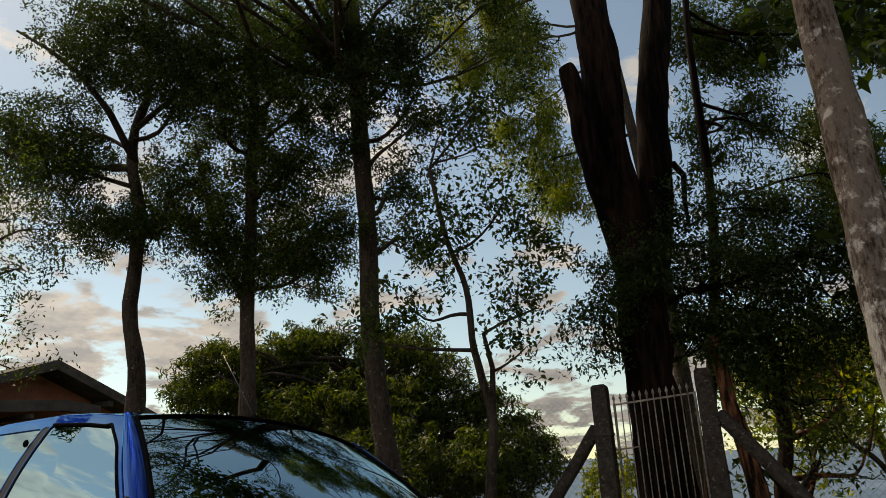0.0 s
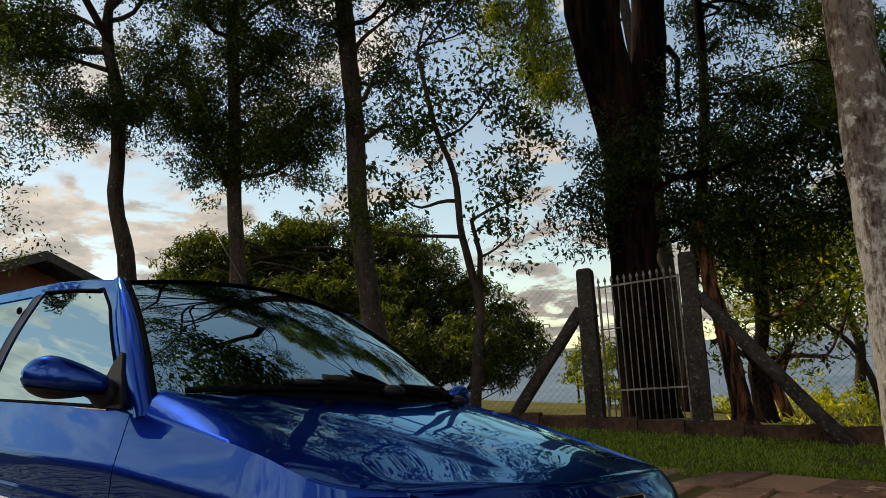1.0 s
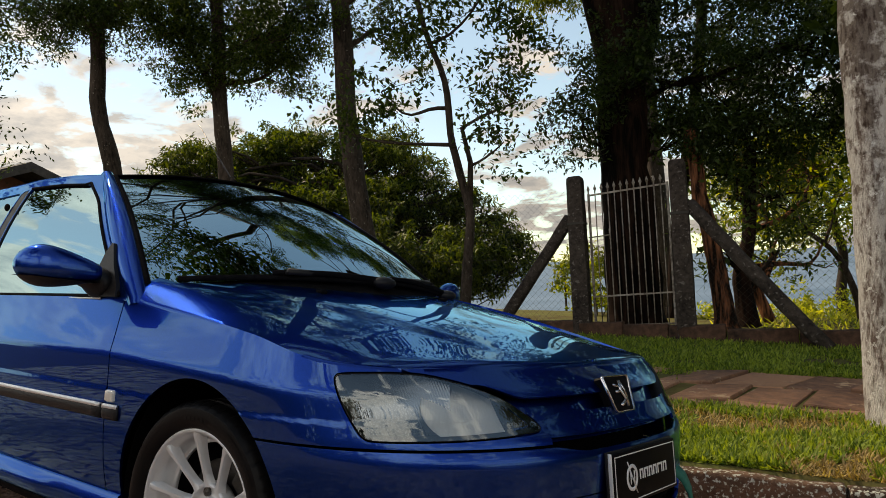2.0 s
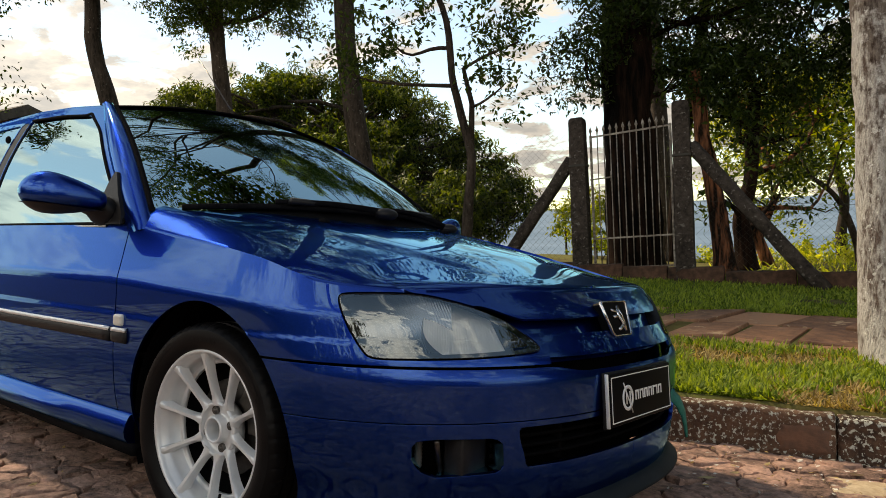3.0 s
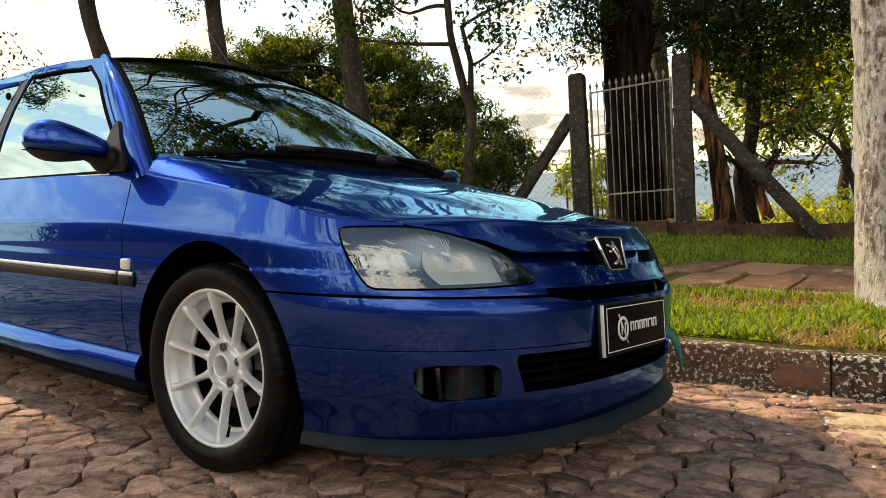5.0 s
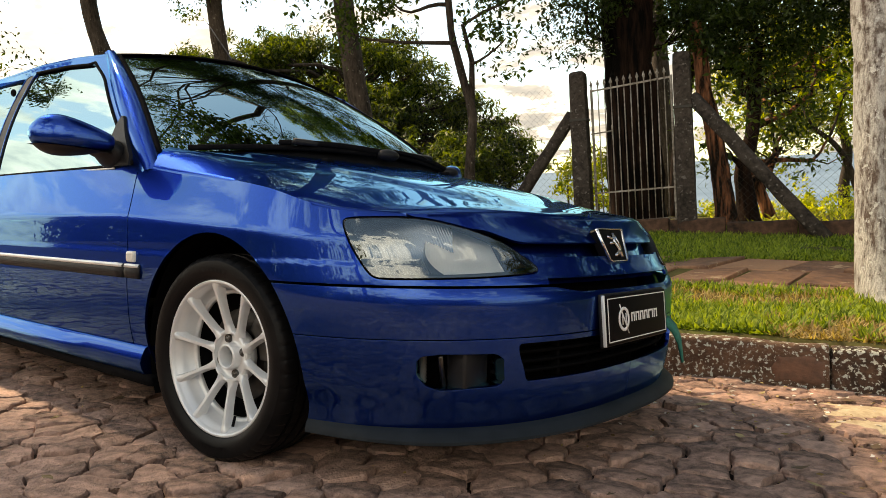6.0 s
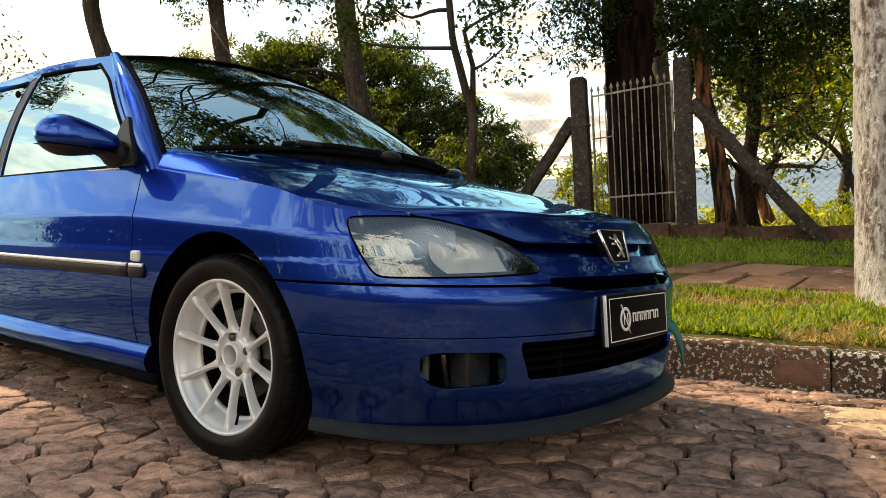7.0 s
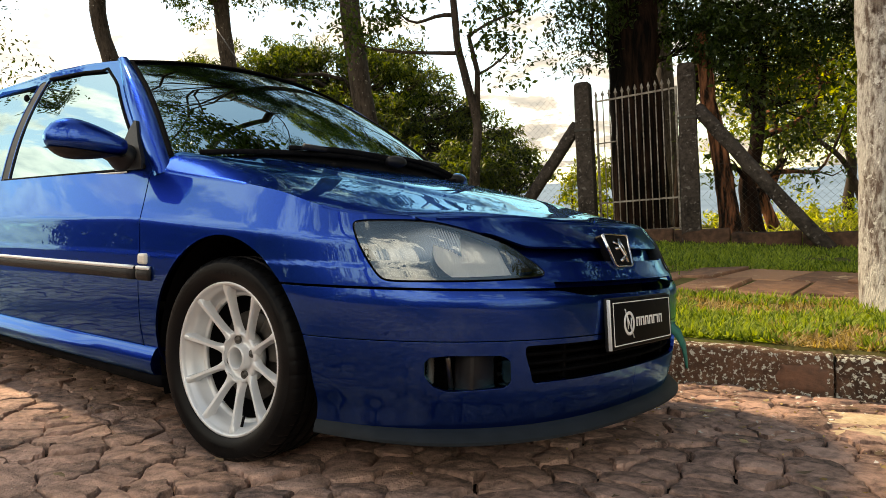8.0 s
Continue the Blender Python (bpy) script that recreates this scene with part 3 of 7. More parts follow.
for name, lo, hi in (("bumper_upper", CREASE + 0.0012, 0.487), ("bumper_lower", 0.162, CREASE - 0.0012)):
    def bumper_half(side):
        bm = skin(steps(0.0, 0.98, 90), steps(lo, hi, 9 if lo > 0.3 else 22), bulged, side)
        cut(bm, lambda s, v, co: arch(co))
        if lo < 0.3:
            cut(bm, lambda s, v, co: -inside_poly(list(FOG), s, co.z))
            cut(bm, lambda s, v, co: max(abs(s) - INTAKE_HALF - 0.02 * ease(0.27, 0.35, co.z), INTAKE_LO - co.z, co.z - INTAKE_HI))
        else:
            cut(bm, lambda s, v, co: 0.487 - 0.014 * (1 - ease(0.14, 0.24, s)) - co.z)
        return bm
    panel(name, both(bumper_half), M["paint"], car, "", 0.012)

# the return behind each opening, black sheets standing in for deep shade, and ducts
def inset_skin(name, s0, s1, z0, z1, depth, mat, sides=(-1, 1), n=18):
    for side in sides:
        bm = skin(steps(s0, s1, n), steps(z0, z1, 8), lambda s, z: tuple(a - b * depth for a, b in zip(skirt(s, z), (plan(s)[2], plan(s)[3], 0))), side)
        part(name, bm, mat, car)


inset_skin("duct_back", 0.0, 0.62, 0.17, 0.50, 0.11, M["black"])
inset_skin("grille_recess", 0.0, 0.30, 0.49, 0.60, 0.038, M["paint"])
for side in (-1, 1):
    # rim of the fog opening, curling inwards
    bm = bmesh.new()
    rings = []
    for depth, grow in ((0.0, 0.0), (0.012, -0.004), (0.05, -0.008)):
        ring = []
        n = 40
        for i in range(n):
            f = i / n * len(FOG)
            a, b = FOG[int(f) % len(FOG)], FOG[(int(f) + 1) % len(FOG)]
            k = f - int(f)
            s, z = a[0] + (b[0] - a[0]) * k, a[1] + (b[1] - a[1]) * k
            cs, cz = 0.455, 0.298
            s, z = s + (cs - s) * -grow * 6, z + (cz - z) * -grow * 6
            x, y, zz = skirt(s, z)
            nx, ny = plan(s)[2:]
            ring.append((x - nx * depth, (y - ny * depth) * side, zz))
        rings.append(ring)
    loft(bm, rings, True, False)
    part("fog_surround", outward(bm), M["paint"], car)
    # corrugated hose, a bracket and a black duct behind the fog opening
    x, y, _ = skirt(0.515, 0.3)
    bm = bmesh.new()
    tube(bm, [(x - 0.05, y * side * 0.97, 0.22 + 0.004 * i) for i in range(36)], [0.010 if i % 2 else 0.0075 for i in range(36)], 10)
    part("hose", bm, M["hose"], car, "corrugated grey hose inside the bumper")
    x, y, _ = skirt(0.39, 0.3)
    bm = box(bmesh.new(), (x - 0.09, y * side - 0.045, 0.24), (x - 0.035, y * side + 0.045, 0.36), 0.008)
    part("duct", bm, M["trim"], car)
    x, y, _ = skirt(0.46, 0.3)
    bm = bmesh.new()
    tube(bm, [(x - 0.03, y * side - 0.03, 0.335), (x - 0.05, y * side, 0.30), (x - 0.05, y * side + 0.012, 0.25)], 0.006, 8)
    part("bracket", bm, M["steel"], car)

# horizontal slats in the low intake
for z in (0.287, 0.310, 0.333, 0.354):
    bm = bmesh.new()
    rings = []
    for s in steps(-0.34, 0.34, 28):
        x, y, _ = skirt(abs(s), z)
        sg = 1 if s >= 0 else -1
        rings.append([(x - 0.026, y * sg, z + 0.004), (x - 0.022, y * sg, z), (x - 0.026, y * sg, z - 0.004), (x - 0.055, y * sg, z - 0.004), (x - 0.055, y * sg, z + 0.004)])
    loft(bm, rings)
    part("intake_slat", outward(bm), M["black"], car, smooth=False)
for y in (-0.30, -0.15, 0.0, 0.15, 0.30):
    part("intake_post", box(bmesh.new(), (0.70, y - 0.006, INTAKE_LO), (0.745, y + 0.006, INTAKE_HI), 0.002), M["black"], car)

# lip spoiler under the bumper
bm = bmesh.new()
rings = []
for i in range(-64, 65):
    s = abs(i) / 64 * 0.835
    sg = 1 if i >= 0 else -1
    x, y, _ = skirt(s, 0.163)
    nx, ny = plan(s)[2:]
    out = 0.012 + 0.028 * (1 - ease(0.45, 0.85, s))
    rings.append([(x + nx * a, (y + ny * a) * sg, z) for a, z in ((-0.03, 0.166), (0.0, 0.166), (out * 0.6, 0.158), (out, 0.143), (out, 0.136), (out - 0.008, 0.133), (-0.04, 0.136))])
loft(bm, rings)
sharp(part("lip_spoiler", outward(bm), M["lip"], car, "dusty dark grey plastic lip spoiler"))

# front lamps: pane, dark housing, ribbed bowls, shelf and rim
for side in (-1, 1):
    lamp = new("headlight")
    lamp.parent = car
    lamp["label"] = "clear headlight with a ribbed silver bowl"
    bm = skin(steps(0.24, 0.76, 64), steps(0.49, 0.66, 24), lambda s, z: tuple(a + b * 0.004 for a, b in zip(skirt(s, z), (plan(s)[2], plan(s)[3], 0))), side)
    cut(bm, lambda s, v, co: lamp_gap(s, co.z) - 0.001)
    pane = part("lens", bm, M["lens"], lamp)
    pane.visible_shadow = False
    bm = skin(steps(0.22, 0.78, 40), steps(0.48, 0.665, 14), lambda s, z: tuple(a - b * 0.10 for a, b in zip(skirt(s, z), (plan(s)[2], plan(s)[3], 0))), side)
    cut(bm, lambda s, v, co: lamp_gap(s, co.z) + 0.004)
    part("lamp_housing", bm, M["mould"], lamp)
    # rim
    bm = bmesh.new()
    n, rings = 144, []
    for i in range(n):
        f = i / n * len(LAMP)
        a, b = LAMP[int(f) % len(LAMP)], LAMP[(int(f) + 1) % len(LAMP)]
        k = f - int(f)
        s, z = a[0] + (b[0] - a[0]) * k, a[1] + (b[1] - a[1]) * k
        x, y, zz = skirt(s, z)
        nx, ny = plan(s)[2:]
        cs, cz = 0.49, 0.575
        ring = []
        for depth, t in ((-0.004, 0.0), (-0.005, 0.008), (0.002, 0.013), (0.07, 0.010), (0.07, -0.004), (0.0, -0.004)):
            ss, z2 = s + (cs - s) * t, zz + (cz - zz) * t
            x2, y2, _ = skirt(ss, z2)
            ring.append((x2 - nx * depth, (y2 - ny * depth) * side, z2))
        rings.append(ring)
    rings.append(rings[0])
    loft(bm, rings, True, False)
    part("lamp_rim", outward(bm), M["trim"], lamp)
    # ribbed panes: the main bowl and the plain outer bowl
    def ribbed(s0, s1, z0, z1, depth, pitch, amount, lean, tilt=0.0):
        def f(s, z):
            x, y, zz = skirt(s, z)
            nx, ny = plan(s)[2:]
            d = depth + tilt * (z - 0.512) - amount * abs(math.sin(math.pi * (s + lean * (z - 0.58)) / pitch))
            return x - nx * d, y - ny * d, zz
        bm = skin(steps(s0, s1, int((s1 - s0) / pitch * 6)), steps(z0, z1, 12), f, side)
        return cut(bm, lambda s, v, co: lamp_gap(s, co.z) - 0.010)
    def bowl(s0, s1, cs, cz, rs, rz, deep, pitch, amount, lean, tilt=0.0):
        """A fluted dish, deepest at (cs, cz)."""
        def f(s, z):
            x, y, zz = skirt(s, z)
            nx, ny = plan(s)[2:]
            q = min(1.0, ((s - cs) / rs) ** 2 + ((z - cz) / rz) ** 2)
            d = 0.012 + deep * (1 - q) + tilt * (z - 0.512) - amount * abs(math.sin(math.pi * (s + lean * (z - 0.58)) / pitch))
            return x - nx * d, y - ny * d, zz
        bm = skin(steps(s0, s1, int((s1 - s0) / pitch * 5)), steps(0.510, 0.646, 26), f, side)
        return cut(bm, lambda s, v, co: lamp_gap(s, co.z) - 0.006)
    def bowl_edge(s, z):
        """Positive on the main bowl's side of the round edge between the two bowls."""
        return 0.535 - 0.055 * min(1.0, abs(z - 0.572) / 0.062) ** 2.2 - s
    part("main_reflector", cut(bowl(0.335, 0.54, 0.43, 0.555, 0.120, 0.095, 0.004, 0.0066, 0.0010, 0.16, 0.60), lambda s, v, co: bowl_edge(s, v)), M["bowl"], lamp, "ribbed silver reflector")
    part("outer_reflector", bowl(0.455, 0.73, 0.56, 0.575, 0.20, 0.10, 0.050, 0.0075, 0.0026, -0.5), M["smoked_bowl"], lamp)
    part("inner_cover", ribbed(0.262, 0.335, 0.52, 0.60, 0.020, 0.008, 0.001, 0), M["mould"], lamp)
    part("lamp_shelf", ribbed(0.30, 0.66, 0.512, 0.520, 0.010, 0.02, 0.0, 0), M["mould"], lamp)

# emblem: a framed shield with a plain raised figure
EMB = pose(0.734, 0.0, 0.584, 0, -21, 0) @ pose(0, 0, 0, 90, 0, 90)   # local x to the car's left, y up, z ahead
badge = new("badge")
badge.parent = car
badge.matrix_basis = EMB @ Matrix.Diagonal((1.22, 0.90, 0.95, 1))
badge["label"] = "chrome framed black badge"
SHIELD = ((-0.056, 0.052), (0.056, 0.052), (0.060, 0.046), (0.044, -0.046), (0.037, -0.053), (-0.037, -0.053), (-0.044, -0.046), (-0.060, 0.046))
bm = bmesh.new()
loft(bm, [[(x * 1.02, y * 1.02, -0.02) for x, y in SHIELD], [(x, y, 0.006) for x, y in SHIELD]])
part("badge_field", outward(bm), M["plate"], badge, smooth=False)
bm = bmesh.new()
loft(bm, [[(x * k, y * k, z) for x, y in SHIELD] for k, z in ((1.035, 0.002), (1.035, 0.008), (1.02, 0.010), (0.965, 0.0095), (0.955, 0.006))], True, False)
part("badge_frame", outward(bm), M["chrome"], badge)
bm = bmesh.new()
for pts, r in ((((0.006, 0.036, 0.008), (0.0, 0.008, 0.010), (0.014, -0.018, 0.010), (0.018, -0.04, 0.008)), 0.0055), (((-0.026, 0.026, 0.008), (-0.014, 0.022, 0.009), (0.002, 0.018, 0.009)), 0.0042),
               (((-0.022, 0.004, 0.008), (-0.008, 0.006, 0.009), (0.003, 0.004, 0.009)), 0.005), (((-0.014, -0.036, 0.008), (-0.002, -0.03, 0.009), (0.010, -0.022, 0.009)), 0.0055), (((0.012, 0.03, 0.008), (0.022, 0.008, 0.008), (0.024, -0.014, 0.008)), 0.003)):
    tube(bm, pts, r, 8)
part("badge_figure", bm, M["chrome"], badge)

# show plate with a ring mark and light bars for its word
plate = new("plate")
plate.parent = car
plate.matrix_basis = pose(0.812, 0.002, 0.395, 0, -5, 0) @ pose(0, 0, 0, 90, 0, 90) @ Matrix.Diagonal((0.93, 0.94, 1, 1))
plate["label"] = "black show plate with a thin white border"
part("plate_board", box(bmesh.new(), (-0.205, -0.068, -0.004), (0.205, 0.068, 0.004), 0.003), M["plate"], plate)
part("plate_holder", box(bmesh.new(), (-0.212, -0.073, -0.016), (0.212, 0.073, -0.005), 0.004), M["trim"], plate)
bm = bmesh.new()
for lo, hi in (((-0.196, 0.0575), (0.196, 0.060)), ((-0.196, -0.060), (0.196, -0.0575)), ((-0.196, -0.0573), (-0.1935, 0.0573)), ((0.1935, -0.0573), (0.196, 0.0573))):
    box(bm, (*lo, 0.0040), (*hi, 0.0052))
part("plate_border", bm, M["white"], plate, smooth=False)
bm = bmesh.new()
loft(bm, [[(-0.098 + r * math.cos(a), -0.002 + r * math.sin(a), z) for a in (2 * math.pi * k / 40 for k in range(40))] for r, z in ((0.034, 0.004), (0.034, 0.0055), (0.025, 0.0055), (0.025, 0.004))], True, False)
tube(bm, [(-0.124, 0.040, 0.005), (-0.072, -0.044, 0.005)], 0.0018, 6)
tube(bm, [(-0.108, -0.018, 0.005), (-0.108, 0.014, 0.005)], 0.0016, 6), tube(bm, [(-0.086, -0.018, 0.005), (-0.086, 0.014, 0.005)], 0.0016, 6)
part("plate_mark", outward(bm), M["white"], plate)
for k, wide in enumerate((0.022, 0.024, 0.022, 0.023, 0.033, 0.023)):
    x0 = -0.050 + (0.0, 0.029, 0.060, 0.089, 0.119, 0.159)[k]
    bm = bmesh.new()
    for lo, hi in (((x0, -0.013), (x0 + 0.0055, 0.013)), ((x0 + wide - 0.0055, -0.013), (x0 + wide, 0.013)), ((x0 + 0.0058, 0.0078), (x0 + wide - 0.0058, 0.013))):
        box(bm, (*lo, 0.0040), (*hi, 0.0052))
    part("plate_bar", bm, M["white"], plate, smooth=False)
part("plate_edge", box(bmesh.new(), (-0.211, -0.070, -0.010), (-0.2065, 0.070, 0.003), 0.002), M["alloy"], plate)

# doors (long, two of them), quarter panels, tail
def door_rule(co):
    front = -(co.x + 0.393 + 0.10 * ease(0.60, 0.84, co.z) * 0.45)
    return min(front, co.x + 1.640, co.z - 0.268)


for side in (-1, 1):
    def flank_up(s, v):
        x, y, z = skirt(s, 0.215 + (0.795 - 0.215) * v)
        return x, y, z
    door = panel("door", cut(skin(steps(1.14, 1.64, 60), steps(0, 1, 84), flank_up, side), lambda s, v, co: door_rule(co)), M["paint"], car, "long glossy blue door with a side moulding")
    bm = cut(skin(steps(1.58, 2.9, 90), steps(0, 1, 60), flank_up, side), lambda s, v, co: min(-1.646 - co.x, math.hypot(co.x + 2.58, co.z - ARCH_Z) - ARCH_R))
    panel("rear_quarter", bm, M["paint"], car)
    # side moulding with a bright upper edge, in two lengths
    for x0, x1 in ((-1.63, -0.400), (-0.383, -0.318)):
        bm = bmesh.new()
        rings = []
        for x in steps(x0, x1, 30 if x1 - x0 > 0.5 else 6):
            s = 1 + (x - NOSE_X) / (TAIL_X - NOSE_X)
            end = 1 if x1 - x0 > 0.5 else 0.6 + 0.4 * ease(x1, x1 - 0.03, x)
            rings.append([(x, (skirt(s, z)[1] + d * end) * side, z) for z, d in ((0.462, -0.004), (0.462, 0.006), (0.467, 0.012), (0.482, 0.014), (0.498, 0.011), (0.503, 0.005), (0.503, -0.004))])
        loft(bm, rings)
        mould = part("side_moulding", outward(bm), M["mould"], door if x1 - x0 > 0.5 else car)
        bm = bmesh.new()
        loft(bm, [[(p[0], p[1] + side * d, z) for d, z in ((-0.006, 0.5045), (0.0012, 0.5035), (0.0020, 0.4935), (-0.006, 0.4930))] for p in [(r[4][0], r[4][1] + side * 0.0008) for r in rings]])
        part("bright_strip", outward(bm), M["alloy"], mould)
    # sill skirt: flared blue panel and a dark edge beneath
    bm = bmesh.new()
    rings = []
    for x in steps(-2.24, -0.314, 60):
        s = 1 + (x - NOSE_X) / (TAIL_X - NOSE_X)
        y = skirt(s, 0.27)[1]
        fl = 0.010 * ease(-0.62, -0.80, x)
        rings.append([(x, (y + d) * side, z) for d, z in ((-0.03, 0.268), (-0.003, 0.268), (0.006, 0.264), (0.012, 0.254), (0.018 + fl, 0.240), (0.022 + fl, 0.222), (0.018 + fl, 0.204), (0.008, 0.188), (-0.03, 0.184))])
    loft(bm, rings)
    sharp(part("sill_skirt", outward(bm), M["paint"], car, "flared blue sill skirt"), 60)
    bm = bmesh.new()
    loft(bm, [[(x, (0.80 + d) * side, z) for d, z in ((-0.03, 0.186), (0.004, 0.188), (0.0, 0.155), (-0.04, 0.146))] for x in steps(-2.24, -0.30, 12)])
    part("sill_edge", outward(bm), M["rubber"], car)
    # turn repeater on the wing
    bm = bmesh.new()
    ry = skirt(1.16, 0.525)[1] * side
    box(bm, (-0.385, ry - 0.010, 0.508), (-0.340, ry + 0.010, 0.541), 0.0095, 4)
    part("side_repeater", bm, M["repeater"], car, "small milky side repeater")
    # wheel housing
    for cx in (ARCH_X, -2.58):
        bm = bmesh.new()
        def reach(a, y):
            x, z = cx + (ARCH_R + 0.004) * math.cos(a), ARCH_Z + (ARCH_R + 0.004) * math.sin(a)
            return min(y, 0.60 + 0.19 * ease(0.44, 0.20, x)) if cx > -1 else y
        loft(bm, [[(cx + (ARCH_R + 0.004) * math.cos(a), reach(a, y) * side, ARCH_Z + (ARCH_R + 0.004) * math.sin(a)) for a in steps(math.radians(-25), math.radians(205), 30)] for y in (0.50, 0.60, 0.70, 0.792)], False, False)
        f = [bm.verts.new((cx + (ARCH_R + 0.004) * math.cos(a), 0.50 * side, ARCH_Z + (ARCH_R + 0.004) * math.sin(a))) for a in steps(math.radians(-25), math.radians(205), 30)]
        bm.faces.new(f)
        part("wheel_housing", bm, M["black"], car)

# floor pan, engine bay and cabin shell in plain dark
part("floor_pan", box(bmesh.new(), (-3.0, -0.72, 0.17), (-0.32, 0.72, 0.21), 0.01), M["black"], car)
part("under_tray", box(bmesh.new(), (-0.33, -0.48, 0.165), (0.60, 0.48, 0.20), 0.01), M["black"], car)
part("engine_block", box(bmesh.new(), (-0.30, -0.46, 0.22), (0.52, 0.46, 0.58), 0.05), M["black"], car)
part("bulkhead", box(bmesh.new(), (-0.44, -0.70, 0.21), (-0.36, 0.70, 0.78), 0.01), M["black"], car)


# ---- cabin, glass and roof
def screen(a, b):
    """The windscreen: a across from -1 to 1, b from its foot to the roof."""
    x0, y0, z0 = -0.215 - 0.205 * a * a, 0.715 * a, 0.893 - 0.052 * a * a
    x1, y1, z1 = -0.955 - 0.065 * a * a, 0.548 * a, 1.297 - 0.050 * a * a
    bow = 0.022 * math.sin(math.pi * b)
    return x0 + (x1 - x0) * b + bow * 0.5, y0 + (y1 - y0) * b, z0 + (z1 - z0) * b + bow


def rail(x):
    return lerp_table(x, ((-3.0, 1.20), (-2.6, 1.25), (-2.2, 1.275), (-1.6, 1.282), (-1.3, 1.27), (-1.02, 1.246), (-0.40, 1.20)))


def side_glass(x, k):
    """The cabin's flank, from the belt (0) to the roof rail (1)."""
    zb = 0.785
    return x, 0.768 - 0.20 * k + 0.030 * math.sin(math.pi * k * 0.9), zb + (rail(x) - zb) * k


def roof_at(x, y):
    return rail(x) + 0.052 * (1 - (min(1.0, abs(y) / 0.565)) ** 2.2)


def pillar_line(z):
    """x of the windscreen pillar's hind face."""
    return -0.435 - (z - 0.80) / (1.246 - 0.80) * 0.60


def side_rule(co):
    return -(co.x - pillar_line(co.z))


def window_front(co):
    """Positive inside the door window."""
    lean = pillar_line(co.z) - 0.036 - 0.05 * ease(1.12, 1.235, co.z)
    return min(lean - co.x, co.x + 1.575 + 0.10 * (co.z - 0.8), rail(co.x) - 0.040 - co.z, co.z - 0.800)


def window_rear(co):
    return min(-1.66 - 0.10 * (co.z - 0.8) - co.x, co.x + 2.45, rail(co.x) - 0.05 - co.z, co.z - 0.815)


for side in (-1, 1):
    xs, ks = steps(-0.40, -2.9, 120), steps(0, 1, 26)
    frame_bm = skin(xs, ks, side_glass, side)
    cut(frame_bm, lambda s, v, co: side_rule(co))
    cut(frame_bm, lambda s, v, co: -window_front(co))
    cut(frame_bm, lambda s, v, co: -window_rear(co))
    cut(frame_bm, lambda s, v, co: max(co.x + 1.58 + 0.10 * (co.z - 0.8), -1.65 - 0.10 * (co.z - 0.8) - co.x, co.z - rail(co.x) + 0.045))
    panel("cabin_frame", frame_bm, M["paint"], car, "", 0.02)
    for name, rule, tag in (("door_window", window_front, "dark door glass mirroring clouds"), ("quarter_window", window_rear, "dark quarter glass")):
        bm = skin(xs, ks, lambda x, k: tuple(a - b for a, b in zip(side_glass(x, k), (0, 0.006, 0))), side)
        cut(bm, lambda s, v, co: rule(co) + 0.006)
        part(name, bm, M["glass"], car, tag)
    bm = skin(xs, ks, lambda x, k: tuple(a - b for a, b in zip(side_glass(x, k), (0, 0.002, 0))), side)
    cut(bm, lambda s, v, co: min(-(co.x + 1.575 + 0.10 * (co.z - 0.8)) + 0.004, co.x + 1.655 + 0.10 * (co.z - 0.8), rail(co.x) - 0.044 - co.z, co.z - 0.79))
    panel("door_pillar", bm, M["mould"], car, "", 0.02)
    # window seals: along the belt, and round the window's front and top
    bm = bmesh.new()
    loft(bm, [[(x, (side_glass(x, 0.012)[1] + d) * side, z) for d, z in ((-0.02, 0.788), (0.005, 0.788), (0.007, 0.795), (0.004, 0.803), (-0.02, 0.806))] for x in steps(-1.60, -0.57, 24)])
    belt = part("belt_seal", outward(bm), M["rubber"], car)
    bm = bmesh.new()
    loft(bm, [[(x, (side_glass(x, 0.012)[1] + d) * side, z) for d, z in ((0.004, 0.787), (0.0075, 0.788), (0.0085, 0.792), (0.005, 0.794))] for x in steps(-1.60, -0.57, 24)])
    part("belt_trim", outward(bm), M["alloy"], belt)
    bm = bmesh.new()
    line = [Vector((pillar_line(z) - 0.036 - 0.05 * ease(1.12, 1.235, z), 0, z)) for z in steps(0.80, 1.218, 18)]
    line += [Vector((x, 0, rail(x) - 0.040)) for x in steps(-1.12, -1.60, 12)]
    pts = []
    for p in line:
        k = (p.z - 0.785) / (rail(p.x) - 0.785)
        pts.append((p.x, (side_glass(p.x, k)[1] + 0.001) * side, p.z))
    tube(bm, pts, 0.0055, 6)
    part("window_seal", bm, M["rubber"], car)
    # windscreen pillar: from the glass edge round to the flank
    bm = bmesh.new()
    rings = []
    for b in steps(-0.15, 1.03, 32):
        gx, gy, gz = screen(1, b)
        z = gz + 0.002
        px = pillar_line(z)
        k = (z - 0.785) / (rail(px) - 0.785)
        fx, fy, fz = side_glass(px, min(1.0, k))
        mx, my, mz = (gx + fx) / 2 + 0.012, (gy + fy) / 2 + 0.014, (gz + fz) / 2 + 0.010
        rings.append([(gx, (gy - 0.002) * side, gz - 0.012), (gx + 0.002, gy * side, gz + 0.004), ((gx * 2 + mx) / 3 + 0.004, (gy * 2 + my) / 3 * side, (gz * 2 + mz) / 3 + 0.007), (mx, my * side, mz), ((fx * 2 + mx) / 3, ((fy * 2 + my) / 3 + 0.003) * side, (fz * 2 + mz) / 3 + 0.002), (fx - 0.004, fy * side, fz), (fx - 0.02, (fy - 0.02) * side, fz - 0.004)])
    loft(bm, rings, False, False)
    part("windscreen_pillar", facing(bm, (-0.9, 0, 0.8)), M["paint"], car)
    bm = bmesh.new()
